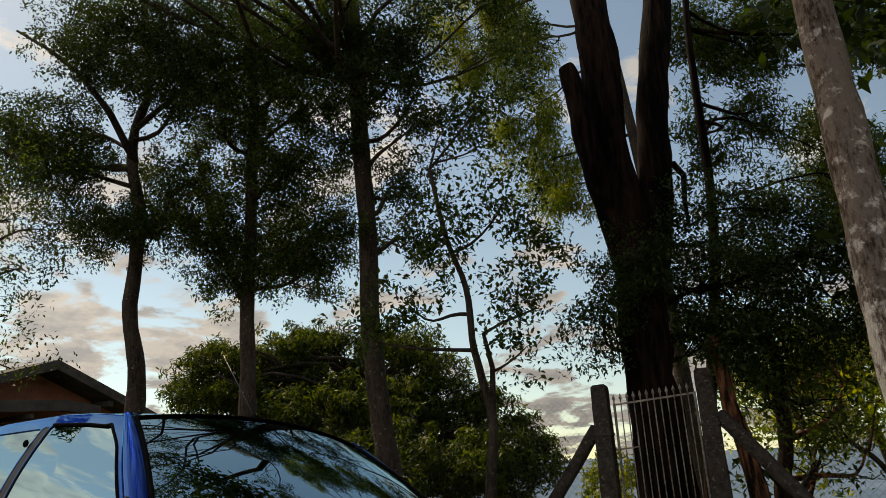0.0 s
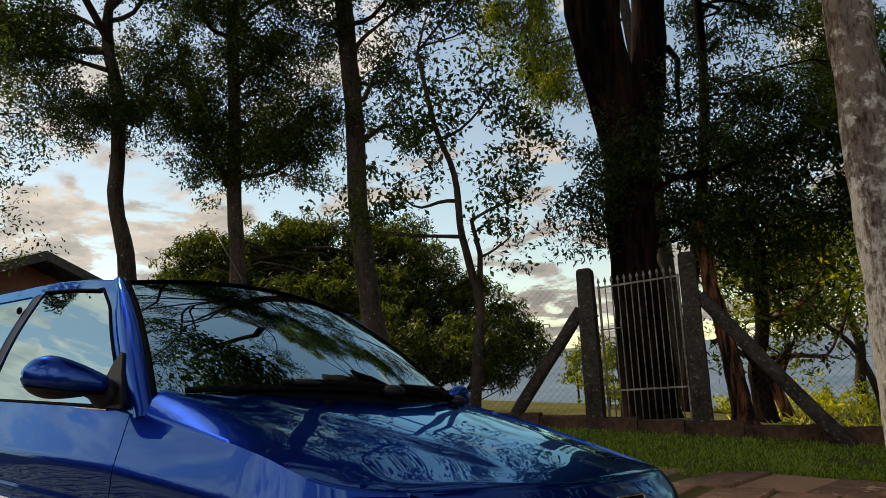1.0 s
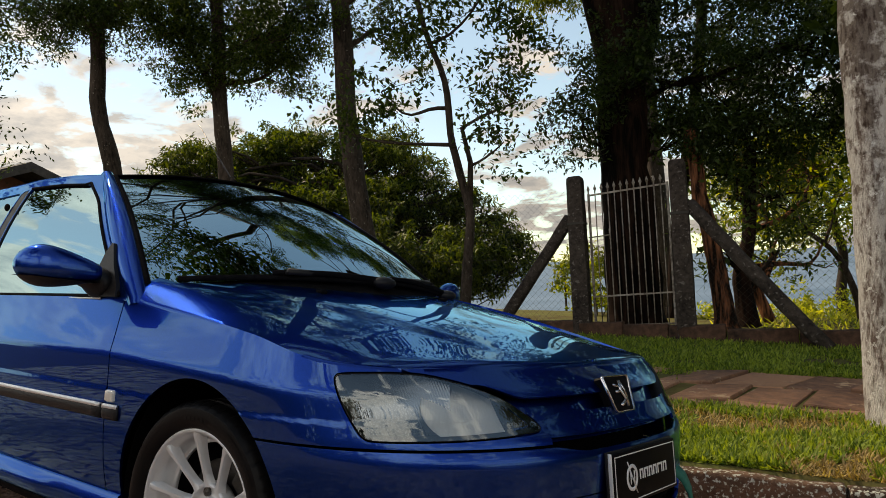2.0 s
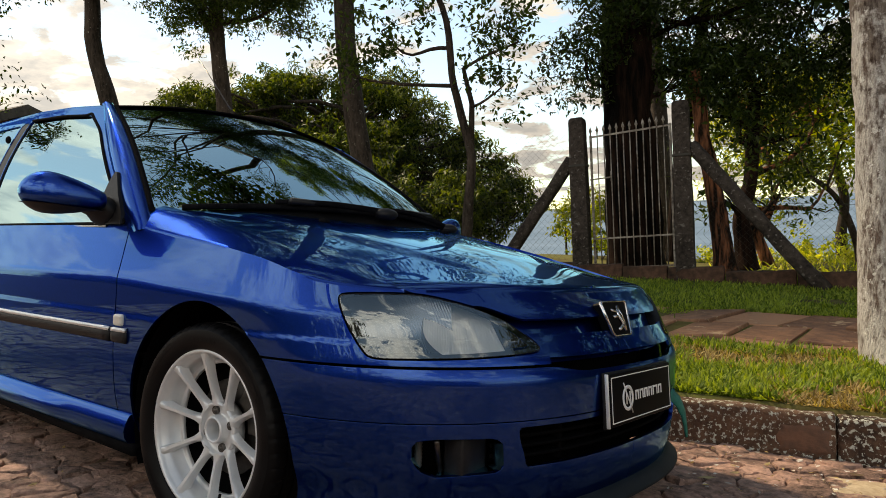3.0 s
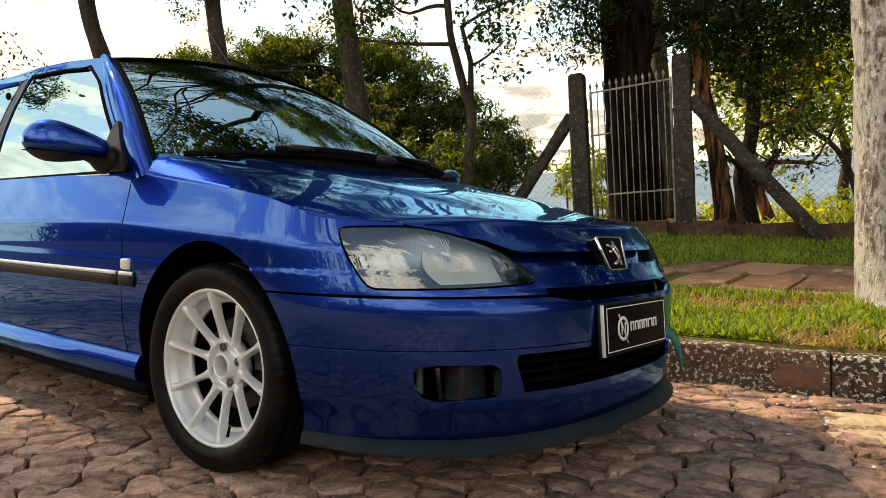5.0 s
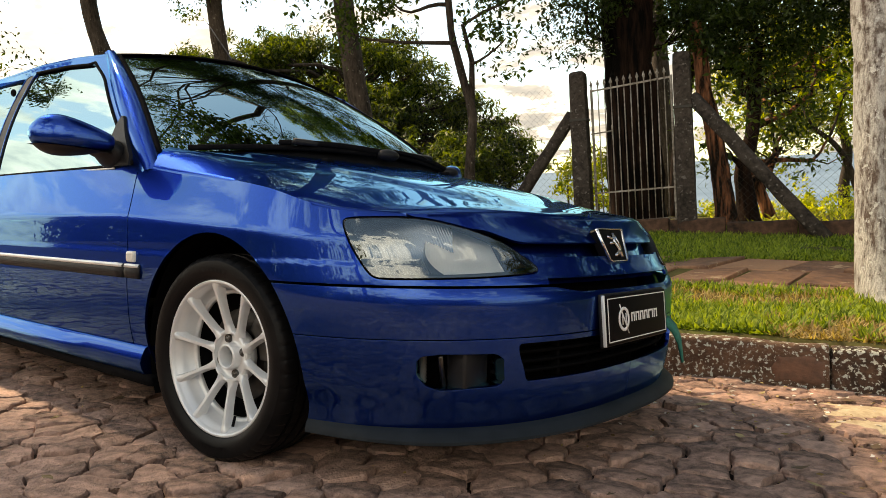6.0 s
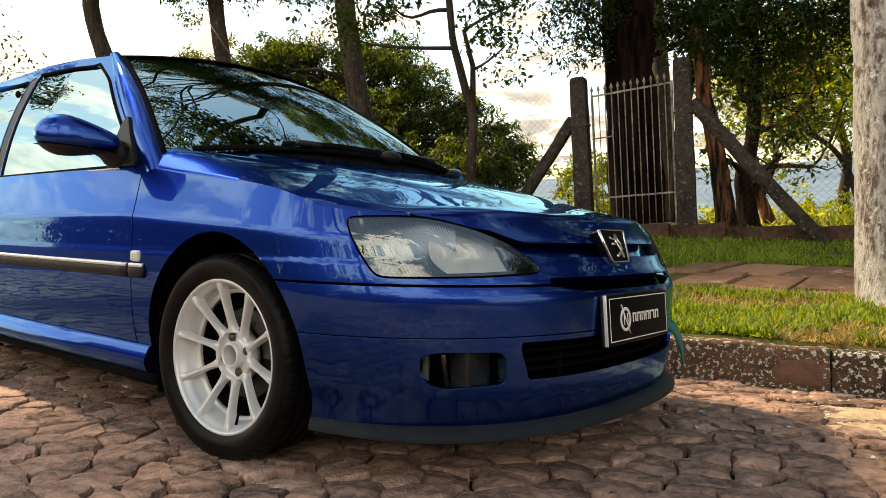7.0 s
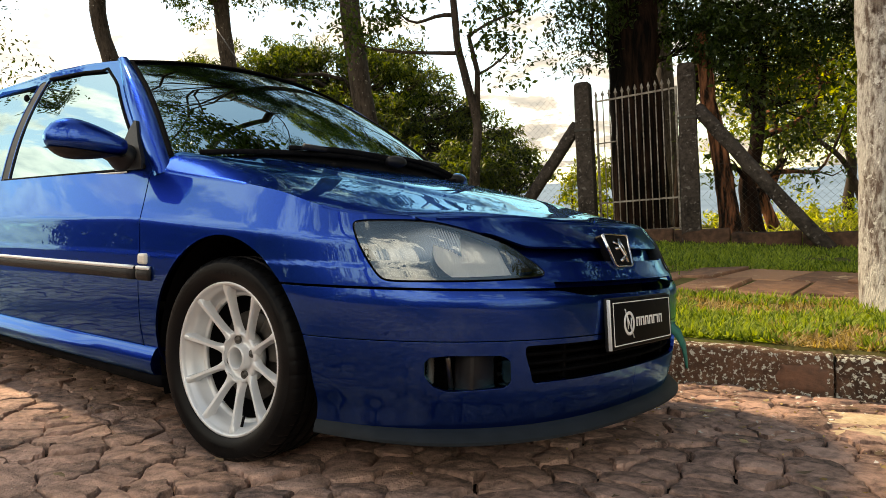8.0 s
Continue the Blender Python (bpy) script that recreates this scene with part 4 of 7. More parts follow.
    loft(bm, [[(x + a, (y + d) * side, z + e) for a, d, e in ((-0.004, 0.006, 0.000), (0.004, 0.005, 0.008), (0.006, -0.010, 0.010), (-0.002, -0.014, 0.004), (-0.006, -0.010, -0.008))] for x, y, z in (screen(1, b) for b in steps(-0.02, 0.985, 24))])
    part("screen_trim", outward(bm), M["rubber"], car)
    # scuttle corner: closes the gap between wing, door and pillar
    bm = skin(steps(-0.60, -0.36, 14), steps(0, 1, 8), lambda x, k: (x, 0.768 - 0.055 * k, 0.780 + (0.865 - 0.780) * k - 0.06 * ease(-0.44, -0.36, x) * k), side)
    cut(bm, lambda s, v, co: -(co.x - pillar_line(co.z) - 0.035))
    part("pillar_foot", facing(bm, (-0.6, 0, 0.7)), M["paint"], car)

bm = skin(steps(-1, 1, 40), steps(-0.02, 1, 20), screen, 1)
ws = part("windscreen", bm, M["glass"], car, "windscreen mirroring branches and blue sky")
bm = bmesh.new()
loft(bm, [[(x + a, y, z + e) for a, e in ((0.004, 0.004), (0.004, 0.009), (-0.012, 0.010), (-0.018, 0.004))] for x, y, z in (screen(a, 0.985) for a in steps(-1, 1, 24))])
part("screen_top_seal", outward(bm), M["rubber"], car)


def roof_grid(f, a):
    x0 = screen(a, 1.0)[0]
    x = x0 + (-2.80 - x0) * f
    y = a * (0.548 + 0.022 * ease(0.0, 0.12, f))
    z = roof_at(x, y)
    z0 = screen(a, 1.0)[2] + 0.004
    return x, y, z0 + (z - z0) * ease(-0.02, 0.22, f)


panel("roof", skin([0, 0.006, 0.015, 0.03, 0.05, 0.08, 0.12, 0.17, 0.24, 0.33, 0.45, 0.6, 0.75, 0.88, 1.0], steps(1, -1, 40), roof_grid, 1), M["paint"], car, "", 0.02)
# roof rail: rounds the roof's edge down to the flank
for side in (-1, 1):
    bm = bmesh.new()
    loft(bm, [[(x, y * side, z) for y, z in ((0.560, rail(x) + 0.006), (0.575, rail(x) + 0.001), (0.584, rail(x) - 0.010), (0.588, rail(x) - 0.024))] for x in steps(-2.82, -0.985, 40)], False, False)
    part("roof_rail", facing(bm, (-1.5, 0, 0.8)), M["paint"], car)
# tailgate and tail
bm = skin(steps(0, 1, 10), steps(-1, 1, 20), lambda f, a: (-2.80 - 0.36 * f, a * (0.57 + 0.14 * f), roof_at(-2.80, a * 0.57) * (1 - f) + 0.80 * f + 0.03 * math.sin(math.pi * f)), 1)
part("tailgate", bm, M["glass"], car)
bm = skin(steps(-1, 1, 30), steps(0.16, 0.80, 12), lambda a, z: (-3.16 - 0.07 * (1 - a * a) + 0.02 * (z - 0.5), a * 0.72, z), 1)
part("tail_panel", facing(bm, (-2, 0, 0.6)), M["paint"], car)

# scuttle, wipers, aerial
bm = skin(steps(-1, 1, 30), steps(0, 1, 5), lambda a, k: (screen(a, -0.01)[0] - 0.015 + 0.09 * k * (1 - 0.35 * a * a), a * 0.714, screen(a, -0.01)[2] + 0.004 - (0.068 - 0.036 * a * a) * k), 1)
part("scuttle", bm, M["rubber"], car, "black scuttle panel under the wipers")
for y in (-0.30, 0.30):
    bm = box(bmesh.new(), (-0.135, y - 0.013, deck(-0.12, y) - 0.004), (-0.105, y + 0.013, deck(-0.12, y) + 0.010), 0.005)
    part("washer_nozzle", bm, M["rubber"], car)
for a0, a1, b1 in ((0.02, -0.90, 0.045), (0.66, -0.25, 0.030)):
    wiper = new("wiper")
    wiper.parent = car
    wiper["label"] = "black wiper resting on the windscreen"
    def lifted(a, b, h):
        x, y, z = screen(a, b - 0.072)
        return x + h * 0.45, y, z + h
    bm = bmesh.new()
    tube(bm, [lifted(a0 + (a1 - a0) * k, 0.015 + (b1 - 0.015) * math.sin(k * 1.4), 0.020 + 0.010 * math.sin(math.pi * k)) for k in steps(0, 0.62, 8)], [0.015, 0.013, 0.012, 0.011, 0.011, 0.010, 0.009, 0.008, 0.008], 8)
    part("wiper_arm", bm, M["rubber"], wiper)
    bm = bmesh.new()
    tube(bm, [lifted(a0 + (a1 - a0) * k, 0.012 + b1 * (0.45 + 0.4 * k) * math.sin(k * 1.5), 0.014) for k in steps(0.05, 1.0, 10)], 0.0095, 6)
    part("wiper_blade", bm, M["rubber"], wiper)
    bm = bmesh.new()
    bmesh.ops.create_uvsphere(bm, u_segments=16, v_segments=10, radius=1.0, matrix=Matrix.Translation(lifted(a0, 0.0, 0.022)) @ Matrix.Diagonal((0.035, 0.05, 0.022, 1)))
    part("wiper_pivot", bm, M["trim"], wiper)
    bm = bmesh.new()
    ax, ay, az = lifted(a0 + (a1 - a0) * 0.42, 0.035, 0.018)
    loft(bm, [[(ax + c, ay + d - 0.10, az + e) for c, e in ((-0.02, 0.0), (0.0, 0.02), (0.015, 0.012), (0.01, 0.0))] for d in (0.0, 0.20)])
    part("wiper_fin", outward(bm), M["trim"], wiper)
aerial = new("aerial")
aerial.parent = car
aerial["label"] = "thin roof aerial on a black foot"
bm = bmesh.new()
tube(bm, [(-1.05, 0.0, 1.295), (-1.062, 0.0, 1.318), (-1.09, 0.0, 1.345)], [0.020, 0.014, 0.006], 10)
part("aerial_foot", bm, M["rubber"], aerial)
bm = bmesh.new()
tube(bm, [(-1.085, 0.0, 1.340), (-1.36, -0.01, 1.62)], [0.0028, 0.0016], 6)
part("aerial_rod", bm, M["steel"], aerial)

# door mirrors
for side in (-1, 1):
    mirror = new("door_mirror")
    mirror.parent = car
    mirror["label"] = "blue door mirror on a black foot"
    def shell(lo, hi, bulge):
        """Rings across the mirror from its foot to its tip."""
        rings = []
        for f in [0, 0.1, 0.2, 0.3, 0.4, 0.5, 0.6, 0.7, 0.78, 0.85, 0.90, 0.94, 0.97, 0.99, 1.0]:
            y = 0.800 + 0.195 * f
            cap = math.sqrt(max(0.0, 1 - (max(0.0, f - 0.62) / 0.385) ** 2))
            h = (0.028 + 0.040 * math.sin(min(1.0, f * 1.25) * math.pi / 2)) * cap
            cx, cz = -0.545 - 0.080 * f, 0.862 + 0.016 * f
            front = bulge * (0.45 + 0.55 * math.sin(min(1.0, f * 1.3) * math.pi / 2)) * cap
            ring = []
            for k in range(28):
                a = 2 * math.pi * k / 28
                c, s = math.cos(a), math.sin(a)
                dx = (abs(c) ** 0.9 * front) if c > 0 else -(abs(c) ** 0.5) * 0.034 * (0.4 + 0.6 * cap)
                ring.append((cx + dx, y * side, cz + max(lo, min(hi, (1 if s > 0 else -1) * abs(s) ** 0.85 * (h if s > 0 else h * 0.85)))))
            rings.append(ring)
        return rings
    bm = bmesh.new()
    loft(bm, shell(-0.030, 1, 0.070))
    part("mirror_cap", outward(bm), M["paint"], mirror, "glossy blue mirror cap")
    bm = bmesh.new()
    loft(bm, [[(x * 1 - 0.003, y, z) for x, y, z in r] for r in shell(-1, -0.030, 0.066)])
    part("mirror_under", outward(bm), M["trim"], mirror)
    bm = bmesh.new()
    loft(bm, [[(-0.60 + 0.055 * math.cos(a) * k, y * side, z + 0.030 * k * math.sin(a) * 1.25) for a in (2 * math.pi * i / 14 for i in range(14))] for y, z, k in ((0.760, 0.832, 1.35), (0.785, 0.842, 1.2), (0.805, 0.855, 1.0), (0.840, 0.865, 0.85))])
    part("mirror_arm", outward(bm), M["trim"], mirror)
    bm = bmesh.new()
    tri = ((-0.475, 0.796), (-0.64, 0.796), (-0.650, 0.86), (-0.638, 0.935), (-0.625, 0.965), (-0.612, 0.962), (-0.55, 0.890), (-0.49, 0.83))
    def sail_y(x, z):
        return side_glass(x, (z - 0.785) / (rail(x) - 0.785))[1]
    loft(bm, [[(x, (sail_y(x, z) + d) * side, z) for x, z in tri] for d in (-0.006, 0.008, 0.012)])
    sharp(part("mirror_sail", outward(bm), M["trim"], mirror))
    bm = bmesh.new()
    loft(bm, [[(-0.589 - 0.046 * f, (0.845 + 0.095 * f) * side, 0.874 + 0.010 * f + dz) for dz in (-0.030, 0.030)] for f in steps(0, 1, 4)], False, False)
    part("mirror_glass", bm, M["chrome"], mirror)

# seats, dashboard and wheel, dim behind the glass
for side in (-1, 1):
    seat = new("car_seat")
    seat.parent = car
    part("seat_cushion", box(bmesh.new(), (-1.55, side * 0.37 - 0.24, 0.32), (-1.05, side * 0.37 + 0.24, 0.48), 0.05, 3), M["cabin"], seat)
    bm = box(bmesh.new(), (-0.07, -0.24, 0.0), (0.07, 0.24, 0.58), 0.05, 3)
    part("seat_back", bm, M["cabin"], seat, matrix=pose(-1.58, side * 0.37, 0.42, 0, -18, 0))
    bm = box(bmesh.new(), (-0.05, -0.13, 0.0), (0.05, 0.13, 0.18), 0.04, 3)
    part("head_rest", bm, M["cabin"], seat, matrix=pose(-1.77, side * 0.37, 0.98, 0, -14, 0))
bm = box(bmesh.new(), (-0.86, -0.68, 0.62), (-0.42, 0.68, 0.83), 0.05, 3)
part("dashboard", bm, M["cabin"], car)
bm = bmesh.new()
lathe(bm, [(0.185 + 0.014 * math.cos(a), 0.014 * math.sin(a)) for a in (2 * math.pi * k / 10 for k in range(10))], 40, "y", True)
part("steering_wheel", bm, M["rubber"], car, matrix=pose(-0.98, 0.37, 0.82, 0, 0, 0) @ pose(0, 0, 0, 0, 0, 90) @ pose(0, 0, 0, 22, 0, 0))
part("screen_sticker", box(bmesh.new(), (-0.0005, -0.035, -0.012), (0.0005, 0.035, 0.012)), M["sticker"], car, matrix=Matrix.Translation(screen(-0.13, 0.42)) @ pose(-0.012, 0, -0.014, 0, -62, 0))
bm = bmesh.new()
tube(bm, [(-2.3, y, 1.0) for y in steps(-0.6, 0.6, 3)], 0.2, 8)
part("rear_bench", bm, M["cabin"], car)
bm = bmesh.new()
bmesh.ops.create_uvsphere(bm, u_segments=12, v_segments=8, radius=1.0, matrix=pose(-1.72, -0.648, 1.165) @ Matrix.Diagonal((0.016, 0.010, 0.016, 1)))
part("window_latch", bm, M["rubber"], car)

# ---- wheels
def build_wheel(side):
    """A wheel at the origin, its outer face towards -y."""
    w = new("wheel")
    w["label"] = "silver ten-spoke alloy wheel with a low tyre"
    prof = [(0.200, -0.078), (0.207, -0.090), (0.220, -0.098), (0.240, -0.101), (0.255, -0.098), (0.2625, -0.092), (0.2685, -0.084), (0.2712, -0.073)]
    for y in (-0.052, -0.018, 0.018, 0.052):
        prof += [(0.2722, y - 0.006), (0.2655, y - 0.0045), (0.2655, y + 0.0045), (0.2724, y + 0.006)]
    prof += [(0.2712, 0.073), (0.2685, 0.084), (0.2605, 0.094), (0.24, 0.101), (0.21, 0.095), (0.200, 0.08)]
    def sipe(r, h, k):
        if r > 0.2615 and k % 6 == 0 and abs(h) > 0.030:
            return r - 0.0025
        return r
    bm = bmesh.new()
    lathe(bm, prof, 288, "y", False, sipe)
    tyre = sharp(part("tyre", outward(bm), M["tyre"], w, "black low-profile tyre with worn sidewall"), 24)
    # raised bars on the sidewall where its lettering runs
    bm = bmesh.new()
    for a0, a1, r in ((20, 58, 0.240), (118, 150, 0.240), (200, 238, 0.240), (300, 330, 0.240), (72, 96, 0.232), (252, 280, 0.232)):
        n = int((a1 - a0) / 4)
        for i in range(n):
            a, b = radians(a0 + i * 4), radians(a0 + i * 4 + 2.6)
            q = [bm.verts.new((rr * math.cos(t), -0.1016, rr * math.sin(t))) for rr, t in ((r - 0.005, a), (r + 0.005, a), (r + 0.005, b), (r - 0.005, b))]
            bm.faces.new(q)
    tagged(part("sidewall_relief", bm, M["tyre"], tyre, smooth=False), kind="stuff")
    # rim: rolled lip, deep barrel and the step of its well
    bm = bmesh.new()
    lathe(bm, [(0.172, 0.088), (0.168, -0.010), (0.1655, -0.021), (0.1660, -0.0265), (0.1685, -0.028), (0.1735, -0.028), (0.1765, -0.031), (0.1835, -0.056), (0.187, -0.068), (0.1925, -0.0735), (0.1945, -0.079), (0.1962, -0.085), (0.2005, -0.0885), (0.2048, -0.0875), (0.2065, -0.083), (0.205, -0.074), (0.199, -0.060), (0.196, 0.088)], 96)
    rim = part("rim", outward(bm), M["alloy"], w)
    # one spoke mesh, ten places: a narrow ridge with sloping cheeks, webbed at the hub
    bm = bmesh.new()
    rings = []
    for r, front, back, y0, dp in ((0.060, 0.0150, 0.0185, -0.0480, 0.016), (0.067, 0.0130, 0.0190, -0.0490, 0.016), (0.075, 0.0095, 0.0150, -0.0505, 0.017), (0.084, 0.0072, 0.0115, -0.0530, 0.018), (0.096, 0.0060, 0.0095, -0.0565, 0.019), (0.112, 0.0055, 0.0085, -0.0610, 0.020), (0.132, 0.0053, 0.0082, -0.0665, 0.021), (0.154, 0.0055, 0.0084, -0.0725, 0.023), (0.172, 0.0062, 0.0095, -0.0775, 0.026), (0.184, 0.0080, 0.0120, -0.0810, 0.027), (0.191, 0.0098, 0.0140, -0.0820, 0.026), (0.1965, 0.0085, 0.0120, -0.0825, 0.022)):
        rings.append([(-back, y0 + dp, r), (-(front * 0.6 + back * 0.4), y0 + dp * 0.45, r), (-front * 1.08, y0 + 0.0045, r), (-front * 0.72, y0, r), (front * 0.72, y0, r), (front * 1.08, y0 + 0.0045, r), (front * 0.6 + back * 0.4, y0 + dp * 0.45, r), (back, y0 + dp, r)])
    loft(bm, rings)
    first = part("spoke", outward(bm), M["alloy"], w, smooth=True)
    sharp(first, 58)
    for k in range(1, 10):
        o = new("spoke", first.data)
        o.parent = w
        o.matrix_basis = pose(0, 0, 0, 0, 36 * k, 0)
    # hub: raised bore, sunk bolt seat and the ring from which the spokes spring
    bm = bmesh.new()
    lathe(bm, [(0.0265, -0.012), (0.0265, -0.054), (0.0285, -0.0575), (0.0325, -0.0575), (0.0345, -0.054), (0.0355, -0.036), (0.0385, -0.0335), (0.056, -0.0335), (0.0595, -0.037), (0.0605, -0.0455), (0.0635, -0.0485), (0.0685, -0.0475), (0.071, -0.042), (0.072, -0.026), (0.070, -0.010), (0.0265, -0.010)], 64)
    part("hub_ring", outward(bm), M["alloy"], w)
    # bore floor, painted black for the shade of its depth
    bm = bmesh.new()
    lathe(bm, [(0.0005, -0.014), (0.020, -0.014), (0.026, -0.012), (0.026, 0.0)], 32)
    part("hub_bore", outward(bm), M["black"], w)
    bm = bmesh.new()
    lathe(bm, [(0.0005, -0.036), (0.005, -0.036), (0.006, -0.034), (0.0062, -0.0322), (0.0100, -0.0322), (0.0108, -0.0330), (0.0112, -0.0318), (0.0112, -0.010)], 16)
    bolt = part("wheel_bolt", outward(bm), M["steel"], w)
    BOLT = radians(-12)
    bolt.matrix_basis = pose(0.048 * math.sin(BOLT), -0.008, 0.048 * math.cos(BOLT))
    for k in range(1, 4):
        o = new("wheel_bolt", bolt.data)
        o.parent = w
        o.matrix_basis = pose(0.048 * math.sin(BOLT + radians(90 * k)), -0.008, 0.048 * math.cos(BOLT + radians(90 * k)))
    bm = bmesh.new()
    lathe(bm, [(0.06, 0.016), (0.06, 0.000), (0.122, 0.000), (0.123, 0.002), (0.123, 0.016), (0.06, 0.016)], 64)
    part("brake_disc", outward(bm), M["disc"], w)
    bm = bmesh.new()
    loft(bm, [[(r * math.sin(a), y, r * math.cos(a)) for r, y in ((0.085, -0.014), (0.136, -0.014), (0.143, -0.006), (0.143, 0.018), (0.085, 0.018))] for a in (radians(t) for t in steps(38, 98, 8))])
    part("brake_caliper", outward(bm), M["cast"], w)
    bm = bmesh.new()
    tube(bm, [(0.04, -0.078, -0.176), (0.042, -0.070, -0.150)], [0.004, 0.0035], 8)
    part("valve", bm, M["rubber"], w)
    # black backing that stands in for the shade deep inside the wheel
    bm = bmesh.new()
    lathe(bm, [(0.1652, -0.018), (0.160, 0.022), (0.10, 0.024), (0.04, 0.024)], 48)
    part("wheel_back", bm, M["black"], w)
    return w


wheel = build_wheel(-1)
wheel.parent = car
wheel.matrix_basis = pose(0.0, -0.695, 0.2725, 0, 0, 4) @ pose(0, 0, 0, 0, -6, 0)
for x, y, turn in ((0.0, 0.700, 184), (-2.58, -0.700, 0), (-2.58, 0.700, 180)):
    copy_thing(wheel, pose(x, y, 0.2725, 0, 0, turn) @ pose(0, 0, 0, 0, 20, 0))

# teal tow strap hanging from the bumper's far corner
bm = bmesh.new()
rings = []
for x, y, z, w in ((0.745, 0.27, 0.362, 0.018), (0.768, 0.31, 0.355, 0.024), (0.782, 0.345, 0.325, 0.024), (0.790, 0.372, 0.285, 0.020), (0.793, 0.385, 0.245, 0.014), (0.794, 0.390, 0.214, 0.005)):
    rings.append([(x + 0.002, y - w * 0.6, z - w * 0.5), (x + 0.006, y, z), (x + 0.002, y + w * 0.6, z + w * 0.5), (x - 0.002, y + w * 0.5, z + w * 0.45), (x + 0.002, y, z - 0.003), (x - 0.002, y - w * 0.5, z - w * 0.55)])
loft(bm, rings)
part("tow_strap", outward(bm), M["strap"], car, "teal green cloth tow strap")

# ---- ground: a along the kerb, b away from it towards the garden
ALONG, AWAY, KERB_B = Vector((0.966, 0.257, 0)), Vector((-0.257, 0.966, 0)), 1.035


def ab(x, y):
    return ALONG.x * x + ALONG.y * y, AWAY.x * x + AWAY.y * y - KERB_B


def xy(a, b):
    p = ALONG * a + AWAY * (b + KERB_B)
    return p.x, p.y


def road_z(x, y):
    n = SLOPE.to_3x3() @ Vector((0, 0, 1))
    return -(n.x * x + n.y * y) / n.z


def lawn_z(a, b):
    a = max(-22.0, min(14.0, a))
    return 0.102 - 0.0577 * a + 0.020 * min(b, 6.0) - 0.30 * max(0.0, min(b, 60) - 8.5) ** 1.15 * ease(8.5, 12, b)


def ground_z(x, y):
    a, b = ab(x, y)
    far = math.hypot(x, y)
    if b < 0.09:
        a2, b2 = max(-22.0, min(14.0, a)), max(-9.0, b)
        z = road_z(*xy(a2, b2)) - 0.035
    else:
        z = lawn_z(a, b)
    hills = 0.5 + 0.5 * noise.noise((x * 0.0011, y * 0.0011, 3.0))
    return z + ease(300, 2600, far) * (60 + 70 * hills) * ease(8, 40, b)


lines = [-4200, -2600, -1500, -800, -400, -200, -100, -60, -40, -30, -24, -20, -17, -14, -12, -10, -8.5, -7.2, -6, -5, -4, -3.2, -2.4, -1.6, -0.8, 0.0]
lines_a = lines + [0.8, 1.6, 2.4, 3.2, 4, 5, 6, 7.5, 9, 11, 14, 18, 24, 32, 45, 70, 120, 220, 400, 800, 1500, 2600, 4200]
lines_b = lines + [0.05, 0.10, 0.4, 0.8, 1.2, 1.6, 2, 2.5, 3, 3.6, 4.2, 5, 6, 7, 8, 9, 10, 11, 12, 14, 17, 21, 27, 35, 48, 70, 110, 180, 300, 500, 800, 1300, 1900, 2600, 3300, 4200]
verts, faces = [], []
for a in lines_a:
    for b in lines_b:
        x, y = xy(a, b)
        verts.append((x, y, ground_z(x, y)))
nb = len(lines_b)
for i in range(len(lines_a) - 1):
    for j in range(nb - 1):
        faces.append((i * nb + j, (i + 1) * nb + j, (i + 1) * nb + j + 1, i * nb + j + 1))
ground = raw("ground", verts, faces, M["soil"], smooth=True)
tagged(ground, "brown soil and short grass falling to a wide valley", "ground", kind="structure")
# faces far out take the blue with haze painted in
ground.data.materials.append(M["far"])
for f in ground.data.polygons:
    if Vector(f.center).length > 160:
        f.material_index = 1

# far ridges, with the haze of distance put into their blue
for dist, top, seed, name in ((2300, 26, 1.0, "ridge"), (3600, 62, 5.0, "ridge")):
    verts, faces = [], []
    n = 120
    for i in range(n + 1):
        ang = radians(20 + 200 * i / n)
        x, y = dist * math.cos(ang), dist * math.sin(ang)
        hh = top * (0.55 + 0.9 * noise.noise((i * 0.09, seed, 0)) + 0.25 * noise.noise((i * 0.4, seed, 2)))
        verts += [(x, y, -160), (x * 1.02, y * 1.02, max(-10, hh)), (x * 1.12, y * 1.12, -160)]
    for i in range(n):
        for k in range(2):
            faces.append((i * 3 + k, i * 3 + 3 + k, i * 3 + 4 + k, i * 3 + 1 + k))
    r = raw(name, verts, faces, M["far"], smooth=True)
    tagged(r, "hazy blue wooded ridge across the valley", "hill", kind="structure")


